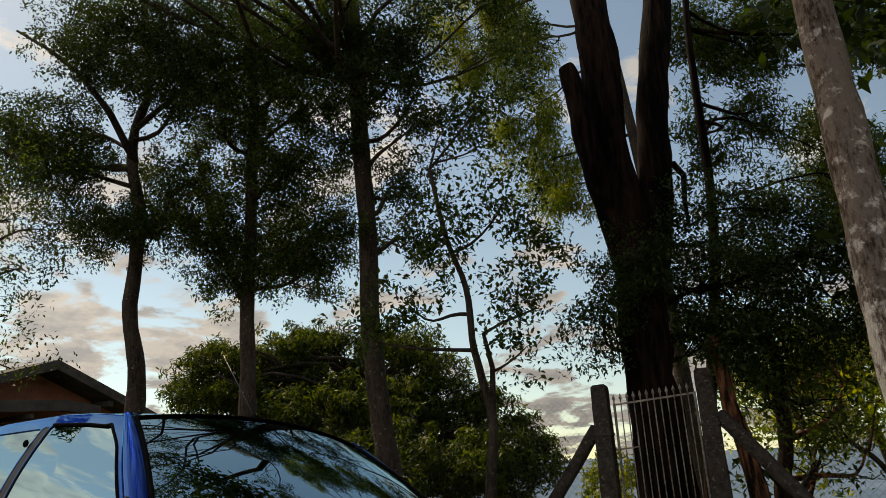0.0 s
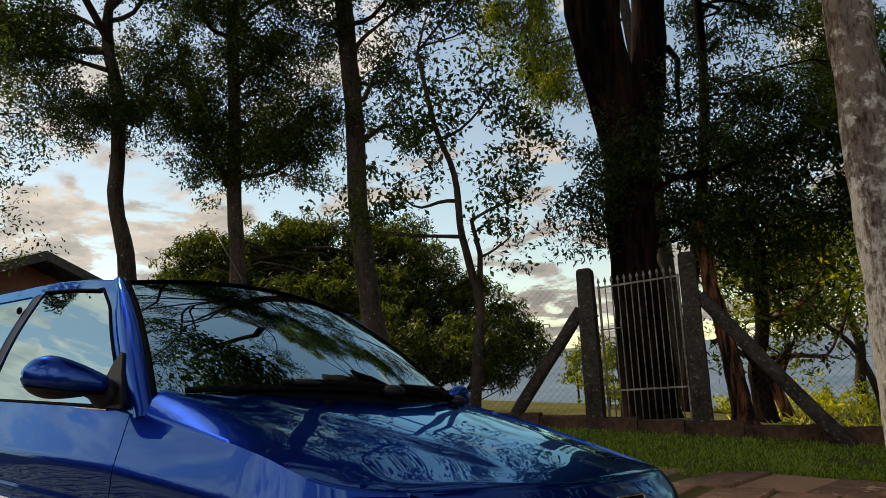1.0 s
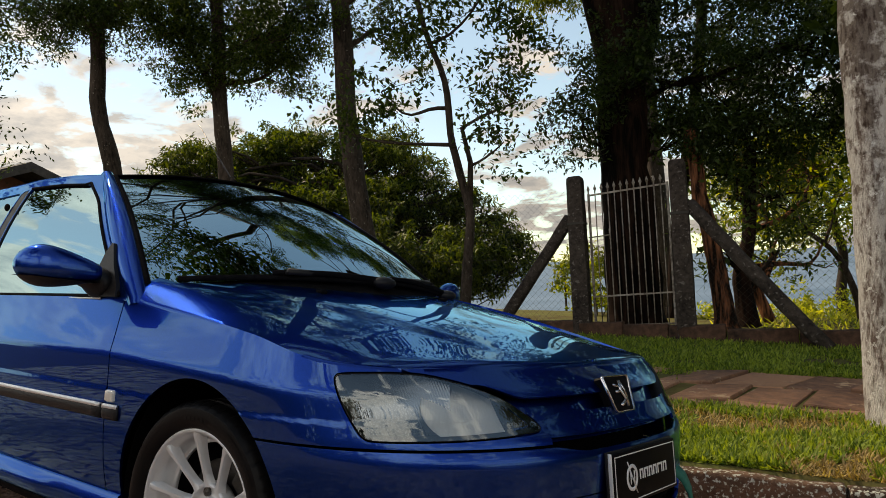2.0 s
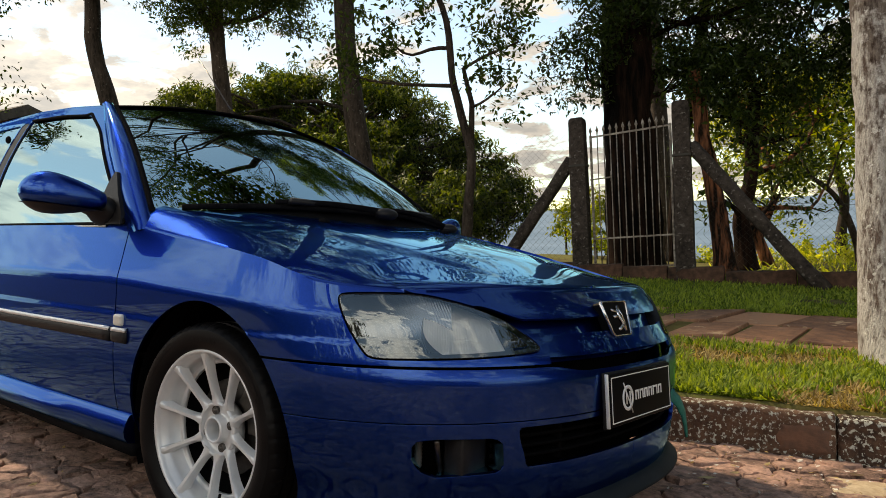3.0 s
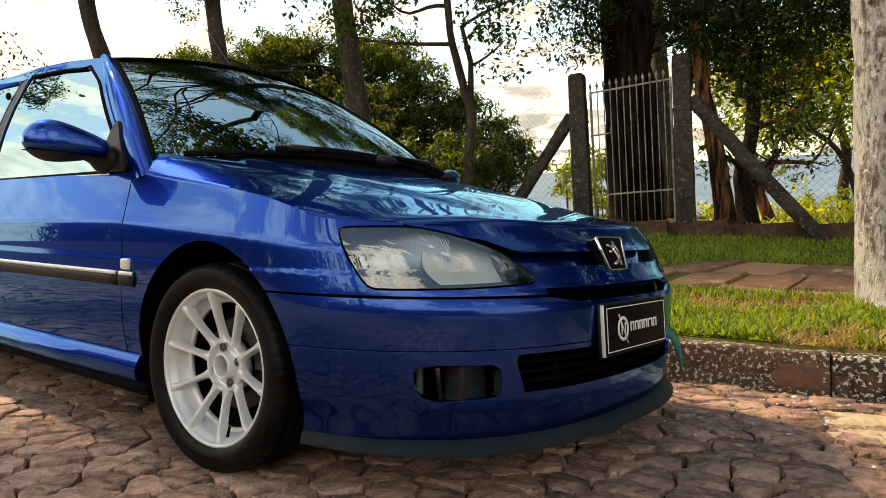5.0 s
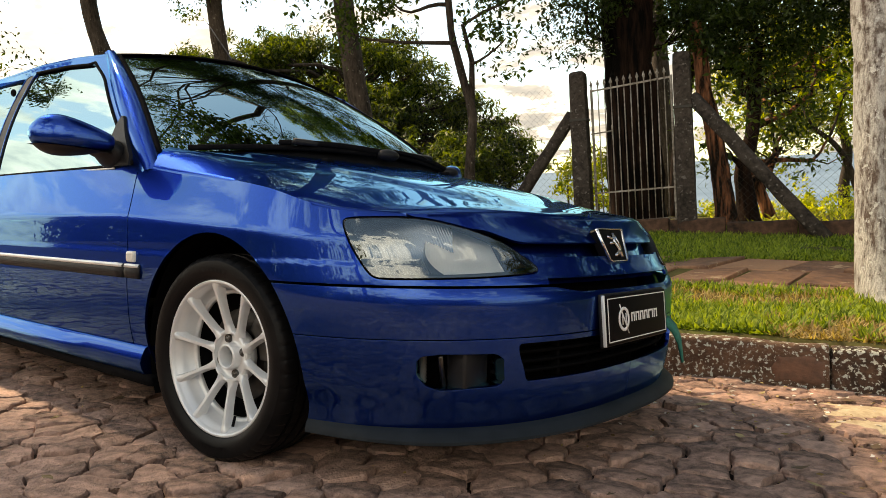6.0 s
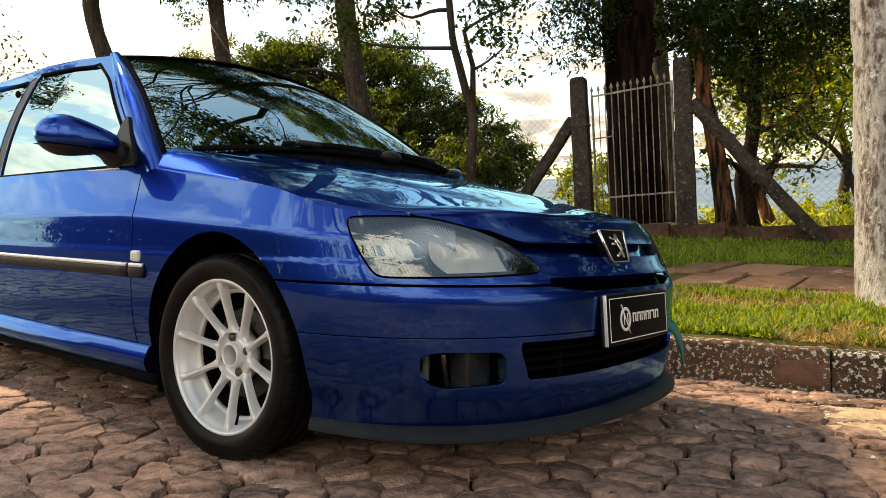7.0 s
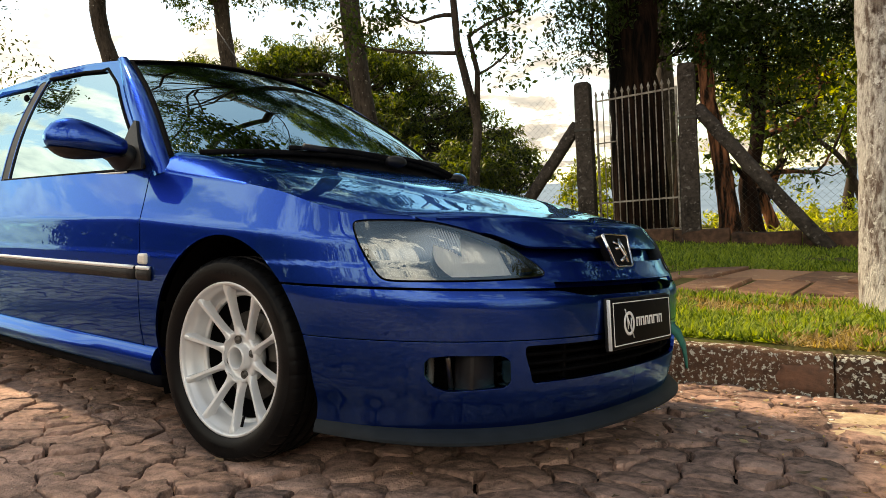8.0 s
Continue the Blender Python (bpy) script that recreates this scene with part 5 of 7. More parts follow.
# ---- trees
def leaves_mesh(name, centres, radius, per, size, mat, parent, seed, droop=0.25, slim=0.42, label="", flat=1.0):
    """Many single leaves, folded along the midrib, in puffs round the twig ends."""
    rng = np.random.default_rng(seed)
    c = np.repeat(np.asarray(centres, float), per, axis=0)
    n = len(c)
    off = rng.normal(size=(n, 3))
    off *= (rng.random((n, 1)) ** 0.45) * radius / np.maximum(1e-6, np.linalg.norm(off, axis=1, keepdims=True))
    off[:, 2] *= 0.75 * flat
    p = c + off
    d = rng.normal(size=(n, 3)); d[:, 2] -= droop
    d /= np.linalg.norm(d, axis=1, keepdims=True)
    w = np.cross(d, rng.normal(size=(n, 3)) * 0.6 + np.array([0, 0, 1.0]))
    w /= np.maximum(1e-6, np.linalg.norm(w, axis=1, keepdims=True))
    up = np.cross(w, d)
    L = size * (0.6 + 0.8 * rng.random((n, 1)))
    W = L * slim * 0.5
    v = np.empty((n, 4, 3))
    v[:, 0] = p
    v[:, 1] = p + d * L * 0.45 + w * W + up * W * 0.35
    v[:, 2] = p + d * L - up * L * 0.08
    v[:, 3] = p + d * L * 0.45 - w * W + up * W * 0.35
    me = bpy.data.meshes.new(name)
    me.vertices.add(n * 4)
    me.vertices.foreach_set("co", v.reshape(-1))
    me.loops.add(n * 4)
    me.loops.foreach_set("vertex_index", np.arange(n * 4, dtype=np.int32))
    me.polygons.add(n)
    me.polygons.foreach_set("loop_start", np.arange(0, n * 4, 4, dtype=np.int32))
    me.update(calc_edges=True)
    me.materials.append(mat)
    ob = new(name, me)
    if parent:
        ob.parent = parent
    tagged(ob, label, kind="stuff")
    return ob


def wander(p, q, n, amount, rng, sag=0.0):
    """A bent line from p to q."""
    p, q = Vector(p), Vector(q)
    out = []
    j1, j2 = (Vector(rng.normal(size=3)) * amount * (q - p).length for _ in range(2))
    for i in range(n + 1):
        k = i / n
        out.append(p.lerp(q, k) + j1 * math.sin(math.pi * k) + j2 * 0.5 * math.sin(2 * math.pi * k) + Vector((0, 0, -sag * math.sin(math.pi * k))))
    return out


def tree(name, label, category, trunks, clumps, leaf, bark, size, per, seed, twigs=16, puff=0.30, limbs=(), limb_r=0.05, slim=0.42, group="", droop=0.25, sink=None, knots=0.06, sides=14):
    """trunks: rows of (points, foot radius, top radius); clumps: (x, y, z, half width, half height) of the masses of its crown."""
    rng = np.random.default_rng(seed)
    t = thing(name, label, category, group)
    nodes = []
    for k, (pts, r0, r1) in enumerate(trunks):
        pts = [Vector(p) for p in pts]
        if sink is not None and k == 0:
            foot = pts[0].copy()
            foot.z = sink
            drift = (pts[0] - pts[1]) * 0.35
            foot.x, foot.y = foot.x + drift.x, foot.y + drift.y
            pts = [foot] + pts if foot.z < pts[0].z - 0.1 else pts
        dense, rad = [], []
        total = len(pts) - 1
        for i in range(total):
            a0, a, b, b1 = pts[max(0, i - 1)], pts[i], pts[i + 1], pts[min(total, i + 2)]
            for s in range(4):
                u = s / 4
                q = 0.5 * ((2 * a) + (b - a0) * u + (2 * a0 - 5 * a + 4 * b - b1) * u * u + (3 * a - 3 * b + b1 - a0) * u ** 3)
                f = (i + u) / total
                dense.append(q)
                flare = 1 + 0.45 * math.exp(-f * total * 2.2) * (1 if k == 0 else 0)
                rad.append((r0 + (r1 - r0) * f ** 0.85) * flare * (1 + knots * noise.noise((q.x * 2, q.y * 2, q.z * 2.3))))
        dense.append(pts[-1]); rad.append(r1)
        bm = bmesh.new()
        tube(bm, dense, rad, sides)
        for v in bm.verts:
            d = noise.noise_vector(v.co * 5.0) * rad[0] * knots * 1.1 + noise.noise_vector(v.co * 14.0) * rad[0] * knots * 0.35
            v.co += d
        part("trunk", bm, bark, t)
        nodes += list(zip(dense, rad))
    for pts, r0, r1 in limbs:
        bm = bmesh.new()
        tube(bm, pts, [r0 + (r1 - r0) * i / (len(pts) - 1) for i in range(len(pts))], 9)
        part("limb", bm, bark, t)
        nodes += [(Vector(p), r0 + (r1 - r0) * i / (len(pts) - 1)) for i, p in enumerate(pts)]
    ends = []
    twig = bmesh.new()
    for cx, cy, cz, rx, rz in clumps:
        c = Vector((cx, cy, cz))
        below = [(p, r) for p, r in nodes if p.z < cz + 0.15] or nodes
        p, r = min(below, key=lambda q: (q[0] - c).length + 0.35 * abs(q[0].z - cz + 0.7))
        bm = bmesh.new()
        line = wander(p, c, 7, 0.09, rng)
        r0 = min(r * 0.7, limb_r)
        tube(bm, line, [r0 * (1 - 0.10 * i) for i in range(8)], 7)
        part("limb", bm, bark, t)
        vol = max(1, int(twigs * (rx * rx * rz / 0.35) ** 0.55))
        for i in range(vol):
            o = Vector(rng.normal(size=3))
            o = o.normalized() * (0.35 + 0.75 * rng.random() ** 0.6)
            e = c + Vector((o.x * rx, o.y * rx, o.z * rz))
            ends.append(e)
            if i % 2 == 0:
                s = line[3 + int(rng.integers(0, 5))]
                tube(twig, wander(s, e, 4, 0.10, rng), [r0 * 0.30, r0 * 0.24, r0 * 0.18, r0 * 0.13, 0.004], 5, False)
            for _ in range(2):
                ends.append(e + Vector(rng.normal(size=3)) * puff * 0.9)
    tagged(part("twig", twig, bark, t), kind="stuff")
    leaves_mesh("crown", ends, puff, per, size, leaf, t, seed + 1, droop, slim)
    return t


def lumps(masses, count, share, flat, seed):
    """Breaks each mass of a crown into flattened tufts that lie over its surface."""
    rng = np.random.default_rng(seed)
    out = []
    for x, y, z, rx, rz in masses:
        for k in range(max(3, int(count * rx))):
            az, el = rng.uniform(0, 2 * math.pi), math.asin(rng.uniform(-0.55, 1.0))
            c, d = math.cos(el), 0.72 + 0.28 * rng.random()
            r = rx * share * (0.7 + 0.6 * rng.random())
            out.append((x + rx * d * c * math.cos(az), y + rx * d * c * math.sin(az), z + rz * d * math.sin(el), r, r * flat))
    return tuple(out)


def foot_z(p):
    return ground_z(p[0], p[1]) - 0.08


pts = [(-10.09, 4.11, 2.38), (-10.11, 4.09, 3.18), (-10.27, 3.96, 4.08), (-10.26, 3.97, 5.00), (-10.28, 3.95, 6.08), (-10.43, 3.83, 6.88), (-10.45, 3.81, 7.70), (-10.50, 4.03, 8.80), (-11.03, 3.98, 11.05)]
tree("tree", "slim bent tree with a dark crown behind the car", "tree", [(pts, 0.17, 0.07)], ((-12.1, 3.1, 7.9, 1.19, 0.69), (-11.3, 3.7, 10.0, 1.29, 0.89), (-10.9, 3.5, 5.8, 0.86, 0.43), (-12.4, 2.8, 7.2, 0.69, 0.59), (-11.6, 4.2, 12.3, 0.70, 0.50), (-10.1, 4.1, 8.7, 0.67, 0.76), (-10.3, 4.6, 5.9, 0.54, 0.45), (-10.8, 2.7, 6.7, 0.80, 0.45), (-9.9, 3.6, 5.5, 0.58, 0.29), (-8.8, 4.0, 6.1, 0.48, 0.39), (-11.2, 2.3, 7.4, 0.51, 0.41), (-9.7, 2.8, 8.6, 0.90, 0.60), (-8.8, 3.9, 8.0, 0.80, 0.60), (-8.9, 3.5, 9.1, 1.12, 0.51)), M["leaf_dark"], M["bark"], 0.070, 60, 11, puff=0.24, limbs=[([(-10.39, 3.86, 6.99), (-10.33, 3.26, 7.80), (-10.30, 2.63, 8.34), (-10.52, 2.19, 8.70), (-10.68, 1.67, 8.93)], 0.075, 0.02), ([(-10.45, 3.81, 7.70), (-9.91, 4.26, 8.39), (-9.59, 4.52, 8.87)], 0.06, 0.03)], sink=foot_z(pts[0]), group="roadside trees", twigs=30)
pts = [(-8.64, 5.31, 2.21), (-8.65, 5.30, 3.09), (-8.70, 5.26, 4.17), (-8.69, 5.27, 5.42), (-8.72, 5.24, 6.76), (-8.72, 5.25, 7.94), (-9.03, 5.25, 9.86), (-9.45, 5.29, 12.09)]
tree("tree", "upright dark-barked tree with a broad leafy crown", "tree", [(pts, 0.16, 0.07)], ((-9.3, 5.4, 8.2, 1.19, 0.89), (-8.0, 5.8, 6.7, 0.95, 0.76), (-9.1, 5.0, 4.9, 0.62, 0.57), (-8.0, 6.2, 4.9, 0.73, 0.54), (-10.1, 4.7, 6.7, 0.89, 0.69), (-9.7, 5.7, 10.4, 1.34, 0.93), (-8.2, 6.3, 9.2, 0.69, 0.89), (-8.8, 5.8, 5.6, 0.89, 0.69), (-10.0, 5.5, 12.3, 0.70, 0.50), (-9.1, 4.6, 5.6, 0.56, 0.46), (-7.4, 4.5, 8.4, 1.08, 0.69), (-6.9, 5.2, 7.5, 0.68, 0.58), (-8.3, 4.4, 7.5, 0.70, 0.45), (-8.8, 4.5, 5.4, 0.44, 0.44), (-7.6, 5.5, 5.0, 0.73, 0.37), (-8.3, 5.1, 4.6, 0.58, 0.29), (-6.9, 5.7, 5.4, 0.43, 0.38), (-7.7, 5.2, 6.4, 0.69, 0.25), (-6.3, 5.3, 8.5, 0.58, 0.58)), M["leaf_mid"], M["bark"], 0.068, 62, 12, puff=0.24, limbs=[([(-8.72, 5.25, 4.18), (-8.94, 5.07, 4.81), (-9.24, 4.81, 5.68), (-9.40, 4.68, 6.58), (-9.56, 4.55, 7.40)], 0.07, 0.025)], sink=foot_z(pts[0]), group="roadside trees", twigs=32)
# long limb of this tree over the car; unseen boughs added to block sun
OVERHEAD = ((-5.6, 2.5, 9.0, 0.65, 0.35), (-4.2, 1.9, 9.2, 0.6, 0.35), (-3.0, 1.4, 9.3, 0.7, 0.4), (-6.7, 5.6, 9.2, 0.65, 0.35), (-4.4, 6.9, 9.0, 0.65, 0.35), (-4.9, 8.6, 9.2, 0.7, 0.35), (-2.9, 4.8, 9.1, 0.6, 0.35), (-2.6, 0.4, 9.2, 0.6, 0.3), (-6.4, 0.1, 8.6, 0.6, 0.3), (-5.6, -0.5, 8.7, 0.6, 0.3), (-5.5, 0.8, 8.6, 0.55, 0.3), (-4.7, -1.2, 8.6, 0.6, 0.3), (-4.6, 0.2, 8.8, 0.6, 0.3), (-3.8, -0.6, 8.7, 0.6, 0.3), (-7.5, -0.2, 8.5, 0.45, 0.3), (-8.3, -0.2, 9.0, 0.6, 0.3), (-7.2, 0.4, 8.6, 0.5, 0.3), (-8.9, -0.4, 9.4, 0.6, 0.3))
pts = [(-6.35, 6.31, 1.32), (-6.45, 6.22, 2.25), (-6.55, 6.14, 3.70), (-6.56, 6.13, 5.07), (-6.64, 6.07, 6.54), (-6.69, 6.02, 8.01), (-6.91, 6.10, 10.01), (-7.19, 6.26, 11.91)]
tree("tree", "tall straight tree with grey flaking bark", "tree", [(pts, 0.185, 0.13)], ((-6.6, 6.3, 7.4, 0.64, 0.64), (-6.2, 6.7, 6.0, 0.46, 0.73), (-6.3, 6.6, 8.8, 0.64, 0.55), (-6.4, 6.9, 5.1, 0.51, 0.51), (-7.1, 6.6, 11.2, 1.14, 0.86), (-5.4, 6.7, 9.8, 0.52, 0.44), (-6.4, 5.9, 8.2, 0.44, 0.44), (-5.3, 5.5, 8.3, 0.56, 0.47), (-5.8, 5.3, 7.4, 0.32, 0.55), (-5.1, 6.0, 8.2, 0.43, 0.48), (-6.5, 5.5, 6.6, 0.38, 0.38), (-5.5, 5.6, 7.7, 0.47, 0.65), (-5.4, 6.0, 6.6, 0.46, 0.56), (-5.7, 5.9, 5.7, 0.41, 0.46), (-5.2, 6.1, 7.4, 0.38, 0.57)) + OVERHEAD, M["leaf_dark"], M["bark"], 0.078, 50, 13, puff=0.24, sink=foot_z(pts[0]), group="roadside trees", twigs=16, limbs=[([pts[-1], (-5.0, 6.0, 9.8), (-4.2, 5.2, 9.9), (-3.5, 3.7, 10.1), (-2.6, 1.6, 10.3)], 0.16, 0.06)])
pts = [(-4.16, 5.85, 0.54), (-4.11, 5.89, 1.14), (-4.06, 5.93, 1.81), (-4.14, 5.86, 2.35), (-4.22, 5.80, 2.90), (-4.25, 5.77, 3.62), (-4.44, 5.62, 4.36), (-4.62, 5.53, 5.47)]
tree("tree", "young forked tree with sparse glossy leaves", "tree", [(pts, 0.085, 0.03)], ((-4.1, 6.2, 6.1, 0.62, 0.62), (-3.8, 6.1, 4.8, 0.75, 0.53), (-4.4, 5.6, 4.3, 0.60, 0.53), (-3.6, 6.3, 3.6, 0.56, 0.38), (-4.9, 5.2, 3.5, 0.56, 0.30), (-3.5, 6.0, 2.7, 0.33, 0.44), (-4.6, 6.1, 6.6, 0.48, 0.63), (-3.4, 6.4, 4.0, 0.45, 0.38), (-5.3, 4.9, 3.0, 0.38, 0.30), (-3.9, 6.7, 7.2, 0.48, 0.40)), M["leaf_mid"], M["bark"], 0.085, 24, 14, limbs=[([(-4.06, 5.93, 1.81), (-4.03, 5.96, 2.50), (-4.04, 5.82, 2.95), (-3.77, 5.91, 3.07), (-3.36, 6.13, 3.22)], 0.045, 0.012)], sink=foot_z(pts[0]), twigs=17, puff=0.24, limb_r=0.03, slim=0.5)
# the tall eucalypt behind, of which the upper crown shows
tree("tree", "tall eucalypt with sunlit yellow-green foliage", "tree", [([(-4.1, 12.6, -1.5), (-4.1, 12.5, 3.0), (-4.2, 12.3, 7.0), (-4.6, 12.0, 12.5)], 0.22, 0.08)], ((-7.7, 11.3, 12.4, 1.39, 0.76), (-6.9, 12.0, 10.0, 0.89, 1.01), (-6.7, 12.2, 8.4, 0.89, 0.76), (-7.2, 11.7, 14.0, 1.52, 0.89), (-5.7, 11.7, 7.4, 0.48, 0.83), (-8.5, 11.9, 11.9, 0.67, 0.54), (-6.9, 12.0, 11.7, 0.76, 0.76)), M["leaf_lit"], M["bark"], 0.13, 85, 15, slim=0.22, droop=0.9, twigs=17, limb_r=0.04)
# the great twin trunk behind the gate
pts = [(-2.24, 6.91, 0.33), (-2.24, 6.91, 1.42), (-2.26, 6.89, 2.50), (-2.27, 6.96, 3.49), (-2.31, 6.93, 4.29), (-2.40, 6.86, 5.59), (-2.37, 6.88, 6.99), (-2.46, 6.94, 8.07), (-2.55, 7.12, 9.90)]
tree("tree", "massive twin-trunked tree with dark reddish bark", "tree", [(pts, 0.36, 0.25), ([(-2.14, 7.07, 3.64), (-2.01, 7.31, 4.73), (-1.90, 7.41, 6.06), (-1.72, 7.55, 7.40), (-1.54, 7.83, 9.16)], 0.27, 0.20), ([(-2.26, 6.90, 3.1), (-2.33, 6.74, 4.0), (-2.45, 6.43, 5.11), (-2.52, 6.30, 6.03), (-2.58, 6.26, 6.60)], 0.23, 0.12)], ((-1.1, 7.6, 4.5, 0.39, 0.29), (-1.6, 7.1, 4.2, 0.32, 0.28), (-0.4, 8.3, 4.3, 0.43, 0.36), (-2.0, 6.7, 3.6, 0.52, 0.42), (-1.4, 7.2, 3.3, 0.77, 0.56), (-0.9, 7.9, 3.0, 0.93, 0.71), (-0.2, 8.4, 3.5, 0.78, 0.86), (-2.4, 6.1, 2.8, 0.31, 0.37), (-1.1, 8.0, 4.1, 0.58, 0.33), (-1.5, 7.1, 2.6, 0.49, 0.42), (-2.1, 6.4, 3.1, 0.34, 0.41), (0.2, 8.8, 3.1, 0.57, 0.86)), M["leaf_dark"], M["bark_black"], 0.065, 66, 16, puff=0.24, sink=foot_z(pts[0]), limbs=[([(-1.80, 7.61, 5.28), (-1.67, 7.60, 5.05), (-1.67, 7.47, 4.58), (-1.66, 7.47, 4.25)], 0.05, 0.025)], twigs=30, sides=22, knots=0.10, limb_r=0.04)
pts = [(-2.01, 8.88, 3.26), (-1.84, 9.01, 4.69), (-1.78, 9.06, 5.85), (-1.76, 9.08, 7.20), (-1.70, 9.13, 8.65), (-1.57, 9.24, 10.08)]
tree("tree", "thin dark tree with airy foliage", "tree", [([(-2.40, 8.59, 0.04), (-2.29, 8.69, 1.58)] + pts, 0.10, 0.05)], ((-1.6, 11.2, 8.9, 0.76, 0.67), (-0.7, 11.9, 9.1, 0.86, 0.67), (0.4, 12.8, 9.0, 0.76, 0.86), (-1.5, 11.2, 7.4, 0.38, 0.67), (-2.4, 11.2, 7.1, 0.40, 0.50), (-0.7, 13.2, 6.9, 0.62, 1.13), (-0.3, 13.5, 6.2, 0.62, 1.24), (-2.2, 10.7, 9.2, 0.48, 0.57), (-0.4, 12.1, 10.7, 1.43, 0.67)), M["leaf_mid"], M["bark_black"], 0.11, 66, 17, twigs=26, slim=0.3, droop=0.6, limb_r=0.035)
pts = [(-1.15, 7.03, 0.16), (-1.18, 7.03, 0.51), (-1.22, 7.03, 0.85), (-1.29, 7.03, 1.43), (-1.36, 7.00, 1.78), (-1.39, 7.02, 2.22), (-1.45, 7.00, 2.63)]
tree("tree", "dark leaning tree by the fence with dense glossy leaves", "tree", [([(-1.07, 7.61, 0.12), (-1.11, 7.62, 0.59), (-1.13, 7.62, 0.84), (-1.04, 7.74, 1.26), (-1.01, 7.82, 1.82), (-0.98, 7.89, 2.39)], 0.12, 0.07)], ((-1.4, 7.3, 2.3, 0.43, 0.43), (-1.2, 7.6, 1.8, 0.43, 0.43), (-1.0, 8.1, 2.4, 0.66, 0.44), (-0.8, 8.7, 1.9, 0.61, 0.53), (-1.0, 9.0, 1.1, 0.40, 0.28), (-1.3, 7.3, 1.1, 0.18, 0.28), (-1.1, 7.7, 2.9, 0.64, 0.57)), M["leaf_mid"], M["bark_black"], 0.10, 13, 118, sink=foot_z([(-1.07, 7.61, 0.12), (-1.11, 7.62, 0.59), (-1.13, 7.62, 0.84), (-1.04, 7.74, 1.26), (-1.01, 7.82, 1.82), (-0.98, 7.89, 2.39)][0]), twigs=24, limb_r=0.05, puff=0.26)
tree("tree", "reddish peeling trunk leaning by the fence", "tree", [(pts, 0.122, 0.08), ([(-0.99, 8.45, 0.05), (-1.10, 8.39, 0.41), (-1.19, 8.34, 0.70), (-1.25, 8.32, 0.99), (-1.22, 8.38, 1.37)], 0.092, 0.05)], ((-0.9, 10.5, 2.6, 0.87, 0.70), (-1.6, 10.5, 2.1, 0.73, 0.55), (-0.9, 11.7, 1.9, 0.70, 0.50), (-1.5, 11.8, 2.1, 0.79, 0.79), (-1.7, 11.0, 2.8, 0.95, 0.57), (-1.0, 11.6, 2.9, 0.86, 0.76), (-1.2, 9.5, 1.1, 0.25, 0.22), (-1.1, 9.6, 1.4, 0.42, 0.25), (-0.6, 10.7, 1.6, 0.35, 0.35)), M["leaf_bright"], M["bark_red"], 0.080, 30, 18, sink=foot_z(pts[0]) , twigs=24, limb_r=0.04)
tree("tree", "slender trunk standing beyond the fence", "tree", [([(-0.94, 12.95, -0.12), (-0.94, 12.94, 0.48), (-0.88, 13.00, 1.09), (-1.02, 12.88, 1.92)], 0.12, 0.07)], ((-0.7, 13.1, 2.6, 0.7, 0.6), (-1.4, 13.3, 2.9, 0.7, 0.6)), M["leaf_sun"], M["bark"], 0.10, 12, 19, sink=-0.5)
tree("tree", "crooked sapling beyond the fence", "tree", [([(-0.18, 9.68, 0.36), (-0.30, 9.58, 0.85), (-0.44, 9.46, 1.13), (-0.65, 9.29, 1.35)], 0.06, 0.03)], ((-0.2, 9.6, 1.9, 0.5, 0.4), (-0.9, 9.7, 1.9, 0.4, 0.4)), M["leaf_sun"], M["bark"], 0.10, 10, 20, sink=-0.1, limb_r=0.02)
# near tree with the pale trunk; unseen boughs added for shade and dark reflections
pts = [(1.13, 2.63, 0.0), (1.09, 2.62, 0.28), (1.08, 2.62, 0.74), (1.075, 2.62, 1.21), (1.065, 2.64, 1.75), (1.06, 2.65, 2.30), (1.05, 2.66, 3.0), (1.05, 2.66, 3.7), (1.07, 2.70, 4.8)]
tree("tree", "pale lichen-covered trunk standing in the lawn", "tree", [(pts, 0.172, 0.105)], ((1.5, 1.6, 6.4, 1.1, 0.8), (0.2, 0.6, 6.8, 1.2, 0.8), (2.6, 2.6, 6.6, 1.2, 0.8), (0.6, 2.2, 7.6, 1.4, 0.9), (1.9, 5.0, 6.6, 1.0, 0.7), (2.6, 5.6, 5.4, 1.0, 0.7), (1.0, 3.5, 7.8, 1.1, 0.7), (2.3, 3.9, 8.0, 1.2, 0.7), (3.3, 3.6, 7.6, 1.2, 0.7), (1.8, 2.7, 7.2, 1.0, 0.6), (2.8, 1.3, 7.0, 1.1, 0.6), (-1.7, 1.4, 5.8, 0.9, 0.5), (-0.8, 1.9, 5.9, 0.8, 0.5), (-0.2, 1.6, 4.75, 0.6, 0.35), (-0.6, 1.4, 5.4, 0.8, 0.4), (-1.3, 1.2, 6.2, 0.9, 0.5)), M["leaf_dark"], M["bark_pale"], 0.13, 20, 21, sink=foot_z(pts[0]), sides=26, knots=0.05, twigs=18)
